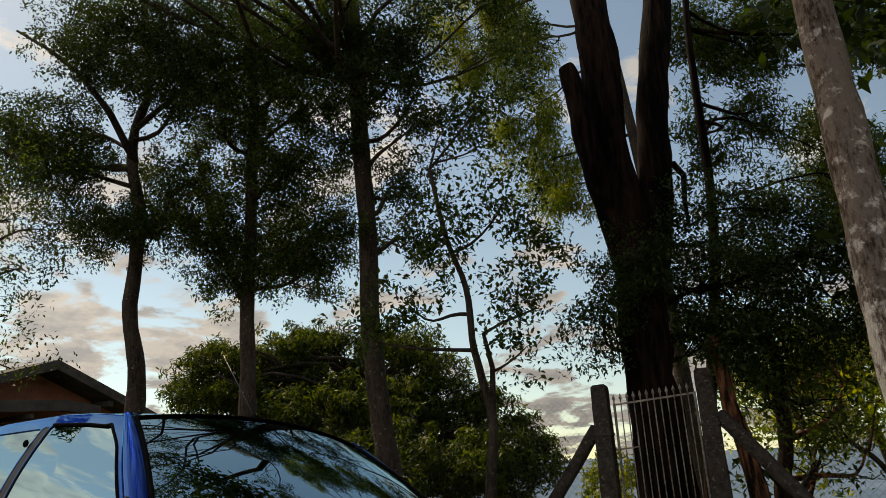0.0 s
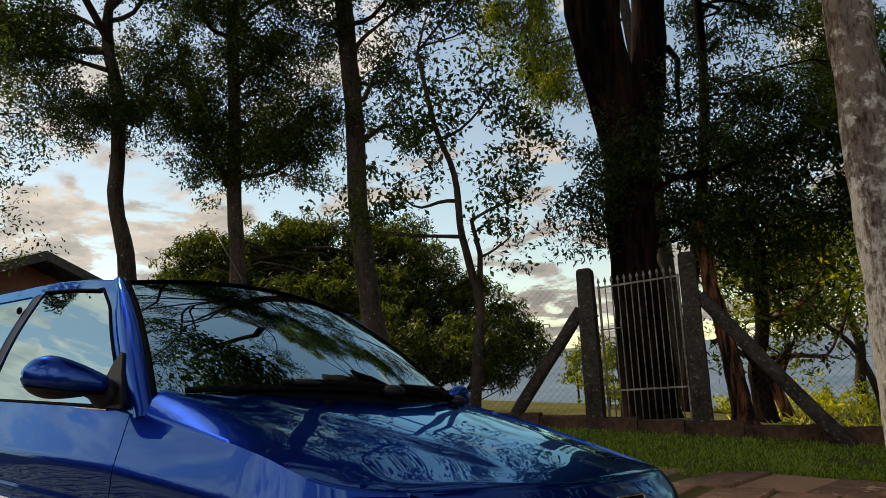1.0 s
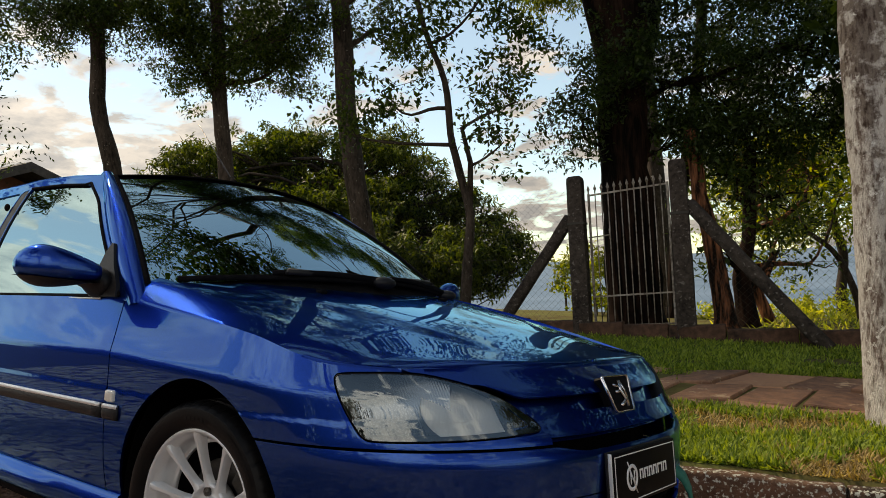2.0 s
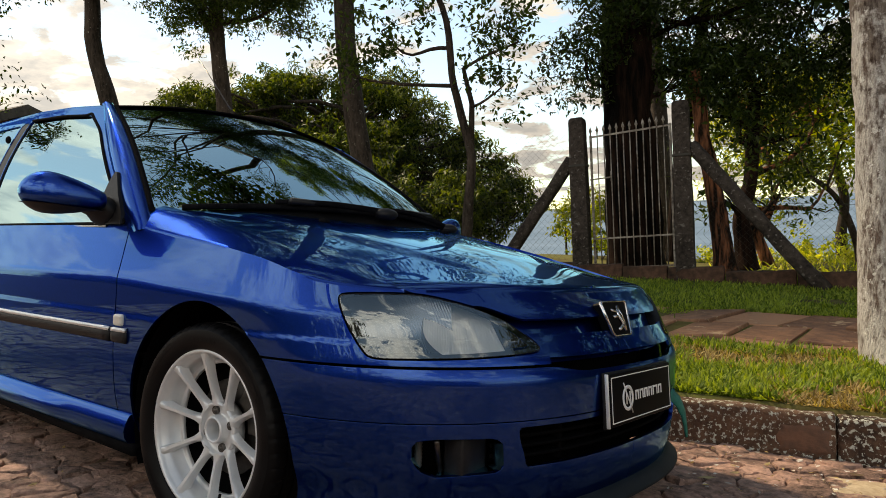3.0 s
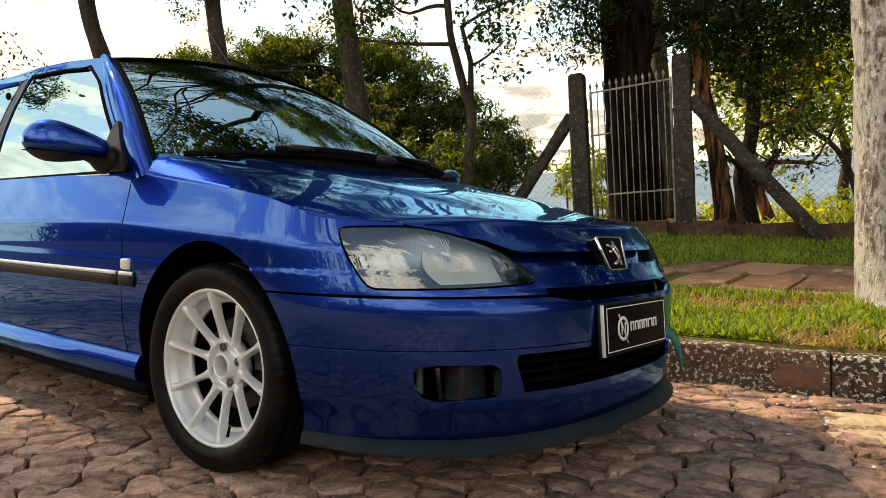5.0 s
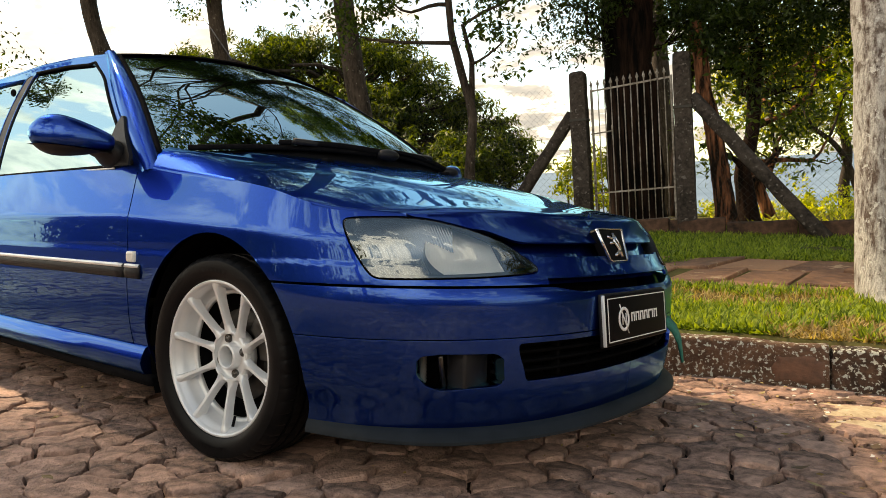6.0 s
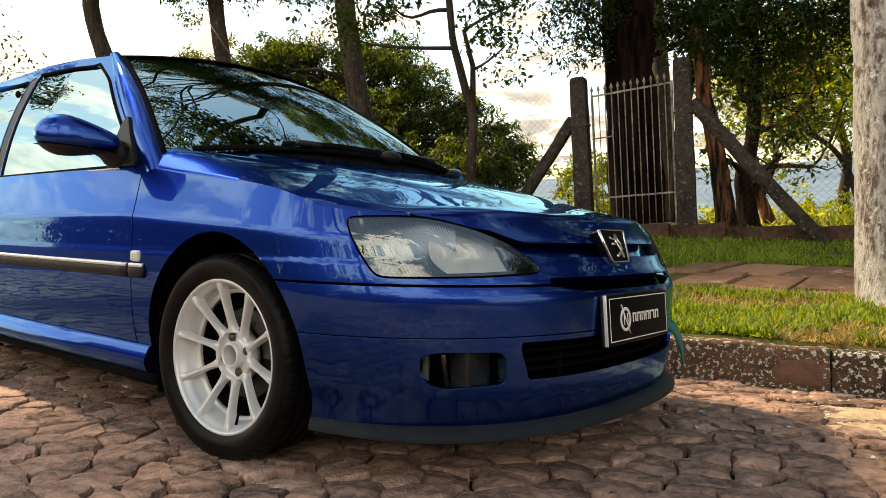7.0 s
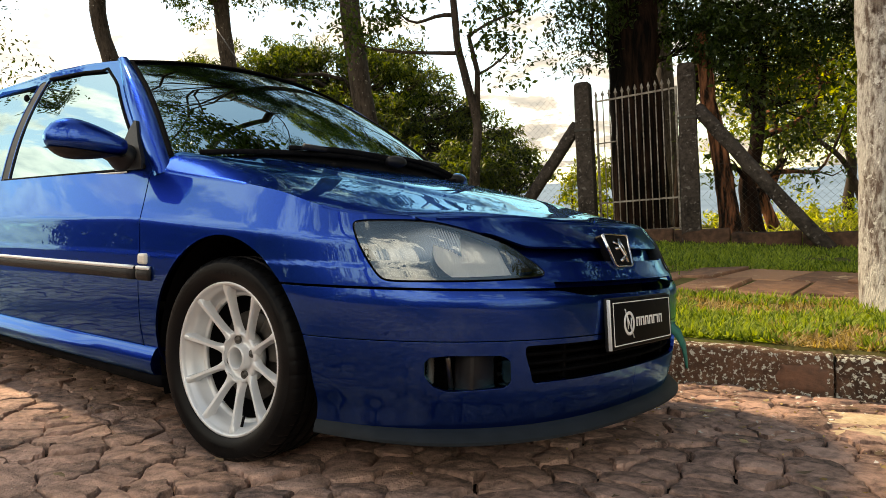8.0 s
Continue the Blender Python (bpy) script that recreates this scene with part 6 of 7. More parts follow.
# rounded tree with feathery leaves further back
DOME = ((-14.8, 11.9, 4.5, 1.83, 1.00), (-16.0, 9.6, 4.5, 1.19, 0.63), (-12.8, 13.6, 4.6, 1.50, 0.92), (-11.4, 13.4, 3.1, 1.58, 0.79), (-13.3, 11.8, 2.9, 2.38, 0.95), (-9.5, 13.7, 1.9, 1.28, 0.75), (-15.0, 10.4, 3.3, 1.90, 0.71), (-16.7, 9.0, 3.8, 0.79, 0.55), (-11.7, 11.9, 1.6, 3.01, 0.90), (-8.6, 13.2, 1.2, 0.86, 0.57), (-13.9, 10.0, 1.6, 2.41, 0.90))
tree("tree", "broad rounded tree with feathery olive foliage", "tree", [([(-13.2, 13.2, -2.5), (-13.3, 13.1, -0.2), (-13.5, 12.9, 2.0), (-13.4, 12.6, 3.6)], 0.30, 0.12)], DOME + lumps(DOME, 9, 0.27, 0.48, 5), M["leaf_dome"], M["bark"], 0.14, 40, 22, slim=0.30, droop=0.5, twigs=18, puff=0.22, limb_r=0.07)
# airy tree at the edge, up the road
tree("tree", "airy tree with small yellowing leaves", "tree", [([(-9.4, 0.6, 0.5), (-9.2, 0.7, 2.2), (-8.9, 0.8, 3.8), (-8.5, 0.9, 5.6)], 0.11, 0.05)], ((-8.6, 1.4, 4.7, 0.57, 0.43), (-8.4, 1.6, 4.0, 0.39, 0.29), (-8.5, 1.5, 3.4, 0.25, 0.29), (-8.9, 1.9, 4.8, 0.45, 0.38), (-8.8, 1.3, 5.7, 0.36, 0.43), (-8.4, 1.6, 2.7, 0.25, 0.14)), M["leaf_mid"], M["bark"], 0.060, 26, 23, twigs=26, limb_r=0.03)
# unseen bough behind the camera, added to shade the stones before the bumper
tree("tree", "added out-of-view tree with a long bough shading the street", "tree", [([(3.0, -8.5, 0.0), (2.9, -8.3, 2.5), (2.2, -7.4, 4.6), (-0.4, -5.2, 6.3), (-3.2, -3.3, 6.9)], 0.24, 0.06)], tuple((-3.1 + 1.1 * (m % 3) + 0.3 * math.sin(m * 2.1), -3.9 - 1.15 * (m // 3) + 0.3 * math.cos(m * 1.3), 7.0 + 0.3 * math.sin(m * 3.3), 0.6, 0.3) for m in range(9)) + ((-5.3, -1.3, 6.7, 0.5, 0.25), (-6.0, -1.9, 6.8, 0.5, 0.25), (-6.5, -1.0, 6.6, 0.28, 0.2), (-7.5, -1.2, 6.7, 0.30, 0.2), (-8.0, -1.8, 6.7, 0.5, 0.25), (-8.5, -1.2, 6.8, 0.5, 0.25), (-4.0, -2.15, 7.2, 0.30, 0.2), (-3.6, -2.35, 7.2, 0.30, 0.2), (-3.15, -2.6, 7.1, 0.30, 0.2), (-3.8, -2.75, 7.3, 0.32, 0.2), (-3.3, -3.05, 7.1, 0.32, 0.2), (-4.1, -3.3, 7.2, 0.32, 0.2), (-2.75, -3.05, 7.2, 0.30, 0.2), (-3.5, -3.6, 7.1, 0.32, 0.2), (-2.9, -3.65, 7.2, 0.32, 0.2)), M["leaf_dark"], M["bark"], 0.10, 38, 124, twigs=30, limb_r=0.035, puff=0.20)
# trees across the road, seen in the car's panes
tree("tree", "spreading roadside tree across the road", "tree", [([(-13.0, -0.2, 0.8), (-12.9, 0.0, 3.0), (-12.6, -0.3, 5.2), (-12.2, -0.8, 6.6)], 0.20, 0.07)], ((-12.1, -1.1, 6.5, 0.75, 0.5), (-12.4, -0.6, 7.0, 0.6, 0.4), (-12.0, -1.8, 6.1, 0.4, 0.3)), M["leaf_dark"], M["bark"], 0.11, 20, 24, twigs=20, limb_r=0.05, puff=0.25)
for k in range(19):
    hx, hy = xy(-44 + 3.3 * k, -10.2 - 0.5 * math.sin(k * 2.3))
    z = ground_z(hx, hy)
    tall = max(1.7, min(9.0, 0.25 * math.hypot(hx, hy) - 0.9)) * (0.85 + 0.3 * math.sin(k * 1.7) ** 2)
    tree("hedge_tree", "dense dark tree in the row across the road", "tree", [([(hx, hy, z - 0.1), (hx + 0.1, hy, z + tall * 0.4), (hx, hy + 0.05, z + tall * 0.75)], 0.10 + 0.01 * tall, 0.05)], tuple((hx + 0.9 * math.sin(k * 3 + m * 2.2), hy + 0.5 * math.cos(k + m * 1.9), z + tall * f, 1.5, tall * 0.17) for m, f in enumerate((0.16, 0.34, 0.52, 0.70, 0.86, 0.25, 0.60))), M["leaf_dark"], M["bark"], 0.26, 14, 40 + k, twigs=9, puff=0.5, group="row of trees across the road")
# unseen trees along the fence, added to be mirrored dark in the car's nose
for k in range(12):
    hx, hy = xy(4.0 + 1.7 * k, 6.4 + 0.8 * math.sin(k * 2.1)) if k < 8 else xy(9.0 + 2.2 * (k - 8), 2.6 + 0.6 * math.sin(k * 1.3))
    z = ground_z(hx, hy)
    tall = 8.0 + 1.5 * math.sin(k * 1.9)
    tree("tree", "dense dark tree by the fence along the lawn", "tree", [([(hx, hy, z - 0.1), (hx + 0.1, hy, z + tall * 0.4), (hx, hy + 0.1, z + tall * 0.8)], 0.20, 0.07)], tuple((hx + 0.9 * math.sin(k * 3 + m * 2.2), hy + 0.7 * math.cos(k + m * 1.9), z + tall * f, 1.2, tall * 0.10) for m, f in enumerate((0.14, 0.26, 0.40, 0.54, 0.68, 0.84, 0.95))), M["leaf_dark"], M["bark"], 0.24, 13, 140 + k, twigs=10, puff=0.45, group="trees along the fence")
# low shrubs beyond the fence, with sunlight put into their leaf colour
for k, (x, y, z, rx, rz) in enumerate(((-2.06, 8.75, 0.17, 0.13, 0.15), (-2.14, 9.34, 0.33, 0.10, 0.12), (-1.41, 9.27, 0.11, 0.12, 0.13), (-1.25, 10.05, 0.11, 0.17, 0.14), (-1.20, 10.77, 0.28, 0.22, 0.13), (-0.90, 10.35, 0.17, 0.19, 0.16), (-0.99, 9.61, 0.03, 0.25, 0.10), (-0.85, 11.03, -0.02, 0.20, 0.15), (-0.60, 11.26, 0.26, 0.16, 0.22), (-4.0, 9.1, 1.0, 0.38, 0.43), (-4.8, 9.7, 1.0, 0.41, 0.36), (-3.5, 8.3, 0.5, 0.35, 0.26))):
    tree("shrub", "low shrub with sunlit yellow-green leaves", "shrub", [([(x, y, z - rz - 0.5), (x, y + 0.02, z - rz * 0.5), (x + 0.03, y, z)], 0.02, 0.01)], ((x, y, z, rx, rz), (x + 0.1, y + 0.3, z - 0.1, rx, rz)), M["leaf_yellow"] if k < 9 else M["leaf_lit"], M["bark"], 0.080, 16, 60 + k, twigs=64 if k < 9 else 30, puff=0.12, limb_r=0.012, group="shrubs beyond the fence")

# ---- fence: posts, braces, gate, wall and netting, along a line beside the kerb
POST_L, POST_R = Vector((-2.227, 5.473, 0)), Vector((-1.145, 5.725, 0))


def post(x, y, top, lean, turn):
    z = ground_z(x, y)
    h = top - z
    t = thing("fence_post", "square lichened concrete fence post with a rounded top", "post", "fence posts", pose(x, y, z, *lean, turn))
    bm = bmesh.new()
    w = 0.088
    rings = [[(sx * w * k, sy * w * k, zz) for sx, sy in ((-1, -1), (1, -1), (1, 1), (-1, 1))] for zz, k in ((-0.2, 1.06), (0.0, 1.05), (h * 0.25, 1.02), (h * 0.5, 1.0), (h * 0.75, 0.98), (h - 0.06, 0.96), (h - 0.02, 0.90), (h, 0.70))]
    loft(bm, rings)
    bmesh.ops.bevel(bm, geom=[e for e in bm.edges if abs(e.verts[0].co.z - e.verts[1].co.z) > 0.01], offset=0.014, segments=2, affect="EDGES")
    bmesh.ops.subdivide_edges(bm, edges=[e for e in bm.edges if e.calc_length() > 0.2], cuts=3, use_grid_fill=True)
    for v in bm.verts:
        v.co += noise.noise_vector(v.co * 9 + Vector((x, y, 0))) * 0.006
    sharp(part("post_shaft", outward(bm), M["concrete"], t), 50)
    bm = bmesh.new()
    for zz in (h * 0.70,):
        loft(bm, [[(sx * 0.096, sy * 0.096, zz + dz) for sx, sy in ((-1, -1), (1, -1), (1, 1), (-1, 1))] for dz in (-0.012, 0.012)])
    part("wire_band", outward(bm), M["wire"], t, smooth=False)
    return t


turn = math.degrees(math.atan2(ALONG.y, ALONG.x))
post(POST_L.x, POST_L.y, 2.02, (0, 0), turn)
post(POST_R.x, POST_R.y, 2.08, (0, 0), turn)


def brace(p, q, name="brace_post"):
    t = thing(name, "slanting lichened concrete brace post", "post", "fence braces")
    bm = bmesh.new()
    line = wander(p, q, 10, 0.004, np.random.default_rng(5))
    d = (Vector(q) - Vector(p)).normalized()
    s = d.cross(Vector((0, 0, 1))).normalized()
    u = s.cross(d)
    loft(bm, [[c + (s * x + u * y) * 0.062 for x, y in ((-1, -0.7), (-0.7, -1), (0.7, -1), (1, -0.7), (1, 0.7), (0.7, 1), (-0.7, 1), (-1, 0.7))] for c in line])
    for v in bm.verts:
        v.co += noise.noise_vector(v.co * 8) * 0.008
    part("brace_shaft", outward(bm), M["concrete"], t)


brace((-2.30, 5.45, 1.56), (-3.35, 5.18, 0.10))
brace((-1.05, 5.74, 1.60), (0.18, 5.71, 0.10))

# gate of flat rails and thin bars with spear points
gate = thing("gate", "weathered iron gate of thin bars with spear points", "gate")
g0, g1 = Vector((-2.085, 5.505, 0)), Vector((-1.255, 5.70, 0))
gz = ground_z(-1.7, 5.6)
across = (g1 - g0).normalized()
gw = (g1 - g0).length
TOP_L, TOP_R, LOW, FOOT = 1.79, 1.84, 0.66, 0.33


def gate_point(f, z):
    p = g0 + across * (gw * f)
    return Vector((p.x, p.y, z))


for f0, z0, f1, z1, r, name in ((0, TOP_L, 1, TOP_R, 0.013, "top_rail"), (0, LOW + 0.0, 1, LOW + 0.02, 0.013, "low_rail"), (0, FOOT, 1, FOOT + 0.02, 0.013, "bottom_rail"), (0, FOOT, 0, TOP_L + 0.02, 0.015, "hinge_stile"), (1, FOOT, 1, TOP_R + 0.02, 0.015, "latch_stile")):
    bm = bmesh.new()
    tube(bm, [gate_point(f0, z0), gate_point((f0 + f1) / 2, (z0 + z1) / 2), gate_point(f1, z1)], r, 4)
    part(name, bm, M["iron"], gate, smooth=False)
bars = 12
for i in range(bars):
    f = (i + 0.04) / bars if i else 0.0
    zt = TOP_L + (TOP_R - TOP_L) * f
    bm = bmesh.new()
    if i:
        tube(bm, [gate_point(f, FOOT), gate_point(f + 0.002 * math.sin(i * 3.1), 1.0), gate_point(f, zt + 0.03)], 0.0066, 6)
        part("bar", bm, M["iron"], gate)
        bm = bmesh.new()
    tube(bm, [gate_point(f, zt + 0.02), gate_point(f, zt + 0.05), gate_point(f, zt + 0.065), gate_point(f, zt + 0.115)], [0.007, 0.010, 0.019, 0.002], 6)
    part("spear_point", bm, M["iron"], gate, smooth=False)
bm = bmesh.new()
tube(bm, [gate_point(-0.03, 1.32), gate_point(0.25, 1.335)], 0.008, 6)
tube(bm, [gate_point(0.25, 1.29), gate_point(0.25, 1.40)], 0.010, 6)
part("latch", bm, M["iron"], gate)

# low wall of rough blocks under the fence
wall = thing("garden_wall", "low dark wall of rough reddish stone blocks", "wall")
fence_dir = (POST_R - POST_L).normalized()
rng = np.random.default_rng(8)
d = -9.0
while d < 7.0:
    ln = 0.45 + 0.25 * rng.random()
    if not (-0.05 < d + ln / 2 < 0.0):
        c = POST_L + fence_dir * (d + ln / 2)
        z = ground_z(c.x, c.y)
        bm = box(bmesh.new(), (-ln / 2 + 0.006, -0.09, -0.25), (ln / 2 - 0.006, 0.09, 0.14 + 0.025 * rng.random()), 0.018)
        bmesh.ops.subdivide_edges(bm, edges=[e for e in bm.edges if e.calc_length() > 0.15], cuts=2, use_grid_fill=True)
        for v in bm.verts:
            v.co += noise.noise_vector(v.co * 7 + c * 3) * 0.012
        part("stone_block", bm, M["wall"], wall, matrix=pose(c.x, c.y, z, 0, 0, turn))
    d += ln

# wire netting on both sides of the gate
for name, d0, d1 in (("wire_fence", -8.0, -0.1), ("wire_fence", 1.22, 6.5)):
    t = thing(name, "sagging diamond wire netting between fence posts", "fence", "wire netting")
    bm = bmesh.new()
    pitch, top = 0.075, 1.50
    n = int((d1 - d0) / pitch)
    for i in range(-20, n):
        for sgn in (1, -1):
            a = d0 + i * pitch if sgn > 0 else d0 + (i + 20) * pitch
            pts = []
            for s in range(0, 9):
                z = s / 8 * top
                q = a + sgn * z
                if d0 <= q <= d1:
                    c = POST_L + fence_dir * q
                    c.z = ground_z(c.x, c.y) + 0.12 + z * (1 - 0.05 * math.sin(math.pi * (q - d0) / (d1 - d0)))
                    pts.append(c)
            if len(pts) > 1:
                tube(bm, pts, 0.0010, 3, False)
    tagged(part("netting", bm, M["wire"], t, smooth=False), kind="stuff")
    for zz in (0.15, 0.85):
        bm = bmesh.new()
        tube(bm, [POST_L + fence_dir * (d0 + (d1 - d0) * k) + Vector((0, 0, ground_z(*(POST_L + fence_dir * (d0 + (d1 - d0) * k)).xy) + zz - 0.05 * math.sin(math.pi * k))) for k in (i / 8 for i in range(9))], 0.0022, 4)
        part("strand", bm, M["wire"], t)

# ---- house up the slope: brick gable under a wide dark roof
house = thing("house", "red brick house with a wide dark overhanging roof", "house")
HM = pose(-30.96, 10.07, 1.0, 0, 0, 102)
GW, GE, GA = 5.6, 3.6, 5.75   # half width, eaves, apex


def house_part(name, bm, mat, parent=house, label=""):
    ob = part(name, bm, mat, parent, label, smooth=False)
    if parent is house:
        ob.matrix_basis = HM
    return ob


bm = bmesh.new()
prof = [(-GW, -2.5), (GW, -2.5), (GW, GE), (0, GA - 0.15), (-GW, GE)]
loft(bm, [[(x, y, z) for x, z in prof] for y in (0.0, 9.0)])
house_part("wall", outward(bm), M["brick"])
for sgn in (-1, 1):
    bm = bmesh.new()
    loft(bm, [[(sgn * a, y, z) for a, z in ((-0.02, GA), (GW + 1.3, GE - 0.36), (GW + 1.3, GE - 0.74), (-0.02, GA - 0.40))] for y in (-1.5, 10.0)])
    house_part("roof_slope", outward(bm), M["roof"])
    bm = box(bmesh.new(), (sgn * 2.8 - 0.12, -1.3, 4.05), (sgn * 2.8 + 0.12, 0.05, 4.30), 0.02)
    house_part("rafter_end", bm, M["roof"])
for x0, x1, z0, rise, out in ((-6.4, 1.6, 3.05, 0.55, 2.3), (-5.2, 0.9, 2.05, 0.40, 1.7)):
    bm = bmesh.new()
    loft(bm, [[(x, -out, z), (x, -out, z + 0.42), (x, 0.0, z + 0.52), (x, 0.0, z + 0.34), (x, -out + 0.15, z + 0.04)] for x, z in ((x0, z0), (x1 - 1.6, z0 + rise), (x1, z0 + rise - 0.12))])
    house_part("canopy", outward(bm), M["roof"])
    for k in range(4):
        x = x0 + (x1 - x0) * (k + 0.5) / 4
        house_part("canopy_beam", box(bmesh.new(), (x - 0.07, -out - 0.1, z0 + rise * 0.5 - 0.12), (x + 0.07, 0.02, z0 + rise * 0.5 + 0.05), 0.01), M["roof"])
for x in (-2.6, 2.0):
    w = house_part("window", box(bmesh.new(), (x - 0.8, -0.06, 0.5), (x + 0.8, -0.004, 1.9), 0.02), M["roof"])
    for k in (-1, 1):
        part("pane", box(bmesh.new(), (x + k * 0.38 - 0.34, -0.085, 0.58), (x + k * 0.38 + 0.34, -0.064, 1.82), 0.005), M["glass"], w, smooth=False)

# ---- kerb stones
rng = np.random.default_rng(3)
kerb = thing("kerb", "dark kerb stones spotted with pale lichen", "kerb", matrix=SLOPE, kind="structure")
KX0, KDIR = Vector((0.474, 1.198, 0)), Vector((0.9663, 0.2573, 0))
kerb_turn = math.degrees(math.atan2(KDIR.y, KDIR.x))
joints = [-9.0, -8.0, -7.1, -6.0, -5.0, -4.1, -3.0, -2.05, -1.0, -0.10, 0.585, 1.48, 2.4, 3.4, 4.4]
for d0, d1 in zip(joints, joints[1:]):
    ln = d1 - d0
    c = KX0 + KDIR * ((d0 + d1) / 2)
    bm = box(bmesh.new(), (-ln / 2 + 0.002, 0.0, -0.20), (ln / 2 - 0.002, 0.15, 0.176 + 0.008 * rng.random()), 0.016, 2)
    bmesh.ops.subdivide_edges(bm, edges=[e for e in bm.edges if e.calc_length() > 0.3], cuts=12, use_grid_fill=True)
    bmesh.ops.subdivide_edges(bm, edges=[e for e in bm.edges if e.calc_length() > 0.1], cuts=3, use_grid_fill=True)
    for v in bm.verts:
        v.co += noise.noise_vector(v.co * 6 + c * 5) * 0.010 + noise.noise_vector(v.co * 22 + c) * 0.004
    part("kerb_stone", bm, M["kerb"], kerb, matrix=pose(c.x, c.y, 0, 0, 0, kerb_turn + 0.6 * rng.normal()))

# a rust-coloured stain on the kerb's face, built as a thin patch
bm = bmesh.new()
rings = []
for k, dep in ((1.0, 0.004), (0.92, -0.003), (0.7, -0.006), (0.4, -0.007)):
    ring = []
    for i in range(40):
        a = 2 * math.pi * i / 40
        r = k * (1 + 0.26 * noise.noise((math.cos(a) * 2.4, math.sin(a) * 2.4, 5)))
        ca, sa = math.cos(a), math.sin(a)
        ring.append((0.475 + 0.098 * r * math.copysign(abs(ca) ** 0.6, ca), dep + 0.002 * noise.noise((i * 0.9, k * 3, 0)), 0.076 + 0.060 * r * math.copysign(abs(sa) ** 0.6, sa)))
    rings.append(ring)
loft(bm, rings, True, False)
bm.faces.new(list(bm.verts)[-40:])
part("repair_patch", outward(bm), M["rust_patch"], kerb, "rust-coloured stain patch", matrix=Matrix.Translation(KX0) @ pose(0, 0, 0, 0, 0, kerb_turn))

# ---- slabs of the garden path, set in the lawn
path = thing("path", "sunken reddish stone slab path across the lawn", "path", kind="structure")
rows_a = [-2.6, -1.7, -0.95, -0.15, 0.40, 0.85, 1.22, 1.70, 2.4, 3.2]
for j, (b0, b1) in enumerate(((1.36, 1.52), (1.53, 2.10), (2.11, 2.72))):
    for i, (a0, a1) in enumerate(zip(rows_a, rows_a[1:])):
        sh = (0.0, 0.04, 0.36)[j]
        corners = [(a0 + sh + 0.012, b0 + 0.012), (a1 + sh - 0.012, b0 + 0.012), (a1 + sh + (0.03 + 0.10 * j) - 0.012, b1 - 0.012), (a0 + sh + (0.03 + 0.10 * j) + 0.012, b1 - 0.012)]
        corners = [(p + 0.010 * rng.normal(), q + 0.014 * rng.normal()) for p, q in corners]
        bm = bmesh.new()
        tilt = 0.010 * rng.normal()
        rings = []
        for inset, dz in ((0.0, -0.05), (0.0, 0.002), (0.010, 0.010)):
            ring = []
            for k, (a, b) in enumerate(corners):
                ca, cb = sum(q[0] for q in corners) / 4, sum(q[1] for q in corners) / 4
                a, b = a + (ca - a) * inset * 2, b + (cb - b) * inset * 2
                x, y = xy(a, b)
                ring.append((x, y, lawn_z(a, b) + dz + tilt * (1 if k in (0, 3) else -1)))
            rings.append(ring)
        loft(bm, rings)
        part("slab", outward(bm), M["slab"], path, smooth=False)

# ---- lawn: blades, thicker and longer near the kerb, with bare patches
rng = np.random.default_rng(31)


def blades(name, n, a0, a1, b0, b1, length, width, mat, seed, keep, label):
    rng = np.random.default_rng(seed)
    a, b = rng.uniform(a0, a1, n), b0 + (b1 - b0) * rng.random(n) ** 1.35
    ok = np.array([keep(p, q) for p, q in zip(a, b)])
    a, b = a[ok], b[ok]
    n = len(a)
    x, y = ALONG.x * a + AWAY.x * (b + KERB_B), ALONG.y * a + AWAY.y * (b + KERB_B)
    z = np.array([lawn_z(p, q) for p, q in zip(a, b)]) - 0.004
    ang = rng.uniform(0, 2 * np.pi, n)
    L = length * (0.45 + 0.9 * rng.random(n))
    lean = rng.uniform(0.25, 1.25, n)
    d = np.stack([np.cos(ang) * np.sin(lean), np.sin(ang) * np.sin(lean), np.cos(lean)], 1)
    s = np.stack([-np.sin(ang), np.cos(ang), np.zeros(n)], 1) * (width * (0.6 + 0.8 * rng.random((n, 1))))
    p = np.stack([x, y, z], 1)
    v = np.empty((n, 4, 3))
    v[:, 0], v[:, 1] = p - s * 0.5, p + s * 0.5
    v[:, 2] = p + d * L[:, None] * 0.6 + s * 0.45
    tip = p + d * L[:, None]
    tip[:, 2] -= L * 0.12
    v[:, 3] = tip
    me = bpy.data.meshes.new(name)
    me.vertices.add(n * 4)
    me.vertices.foreach_set("co", v.reshape(-1))
    me.loops.add(n * 4)
    me.loops.foreach_set("vertex_index", np.arange(n * 4, dtype=np.int32))
    me.polygons.add(n)
    me.polygons.foreach_set("loop_start", np.arange(0, n * 4, 4, dtype=np.int32))
    me.update(calc_edges=True)
    me.materials.append(mat)
    tagged(new(name, me), label, "grass", kind="stuff")


def on_path(a, b):
    return 1.34 < b < 2.74 and a > 0.36 + 0.22 * (b - 1.4)


def patchy(a, b):
    return noise.noise((a * 1.6, b * 2.4, 0)) + 0.5 * noise.noise((a * 5, b * 7, 4))


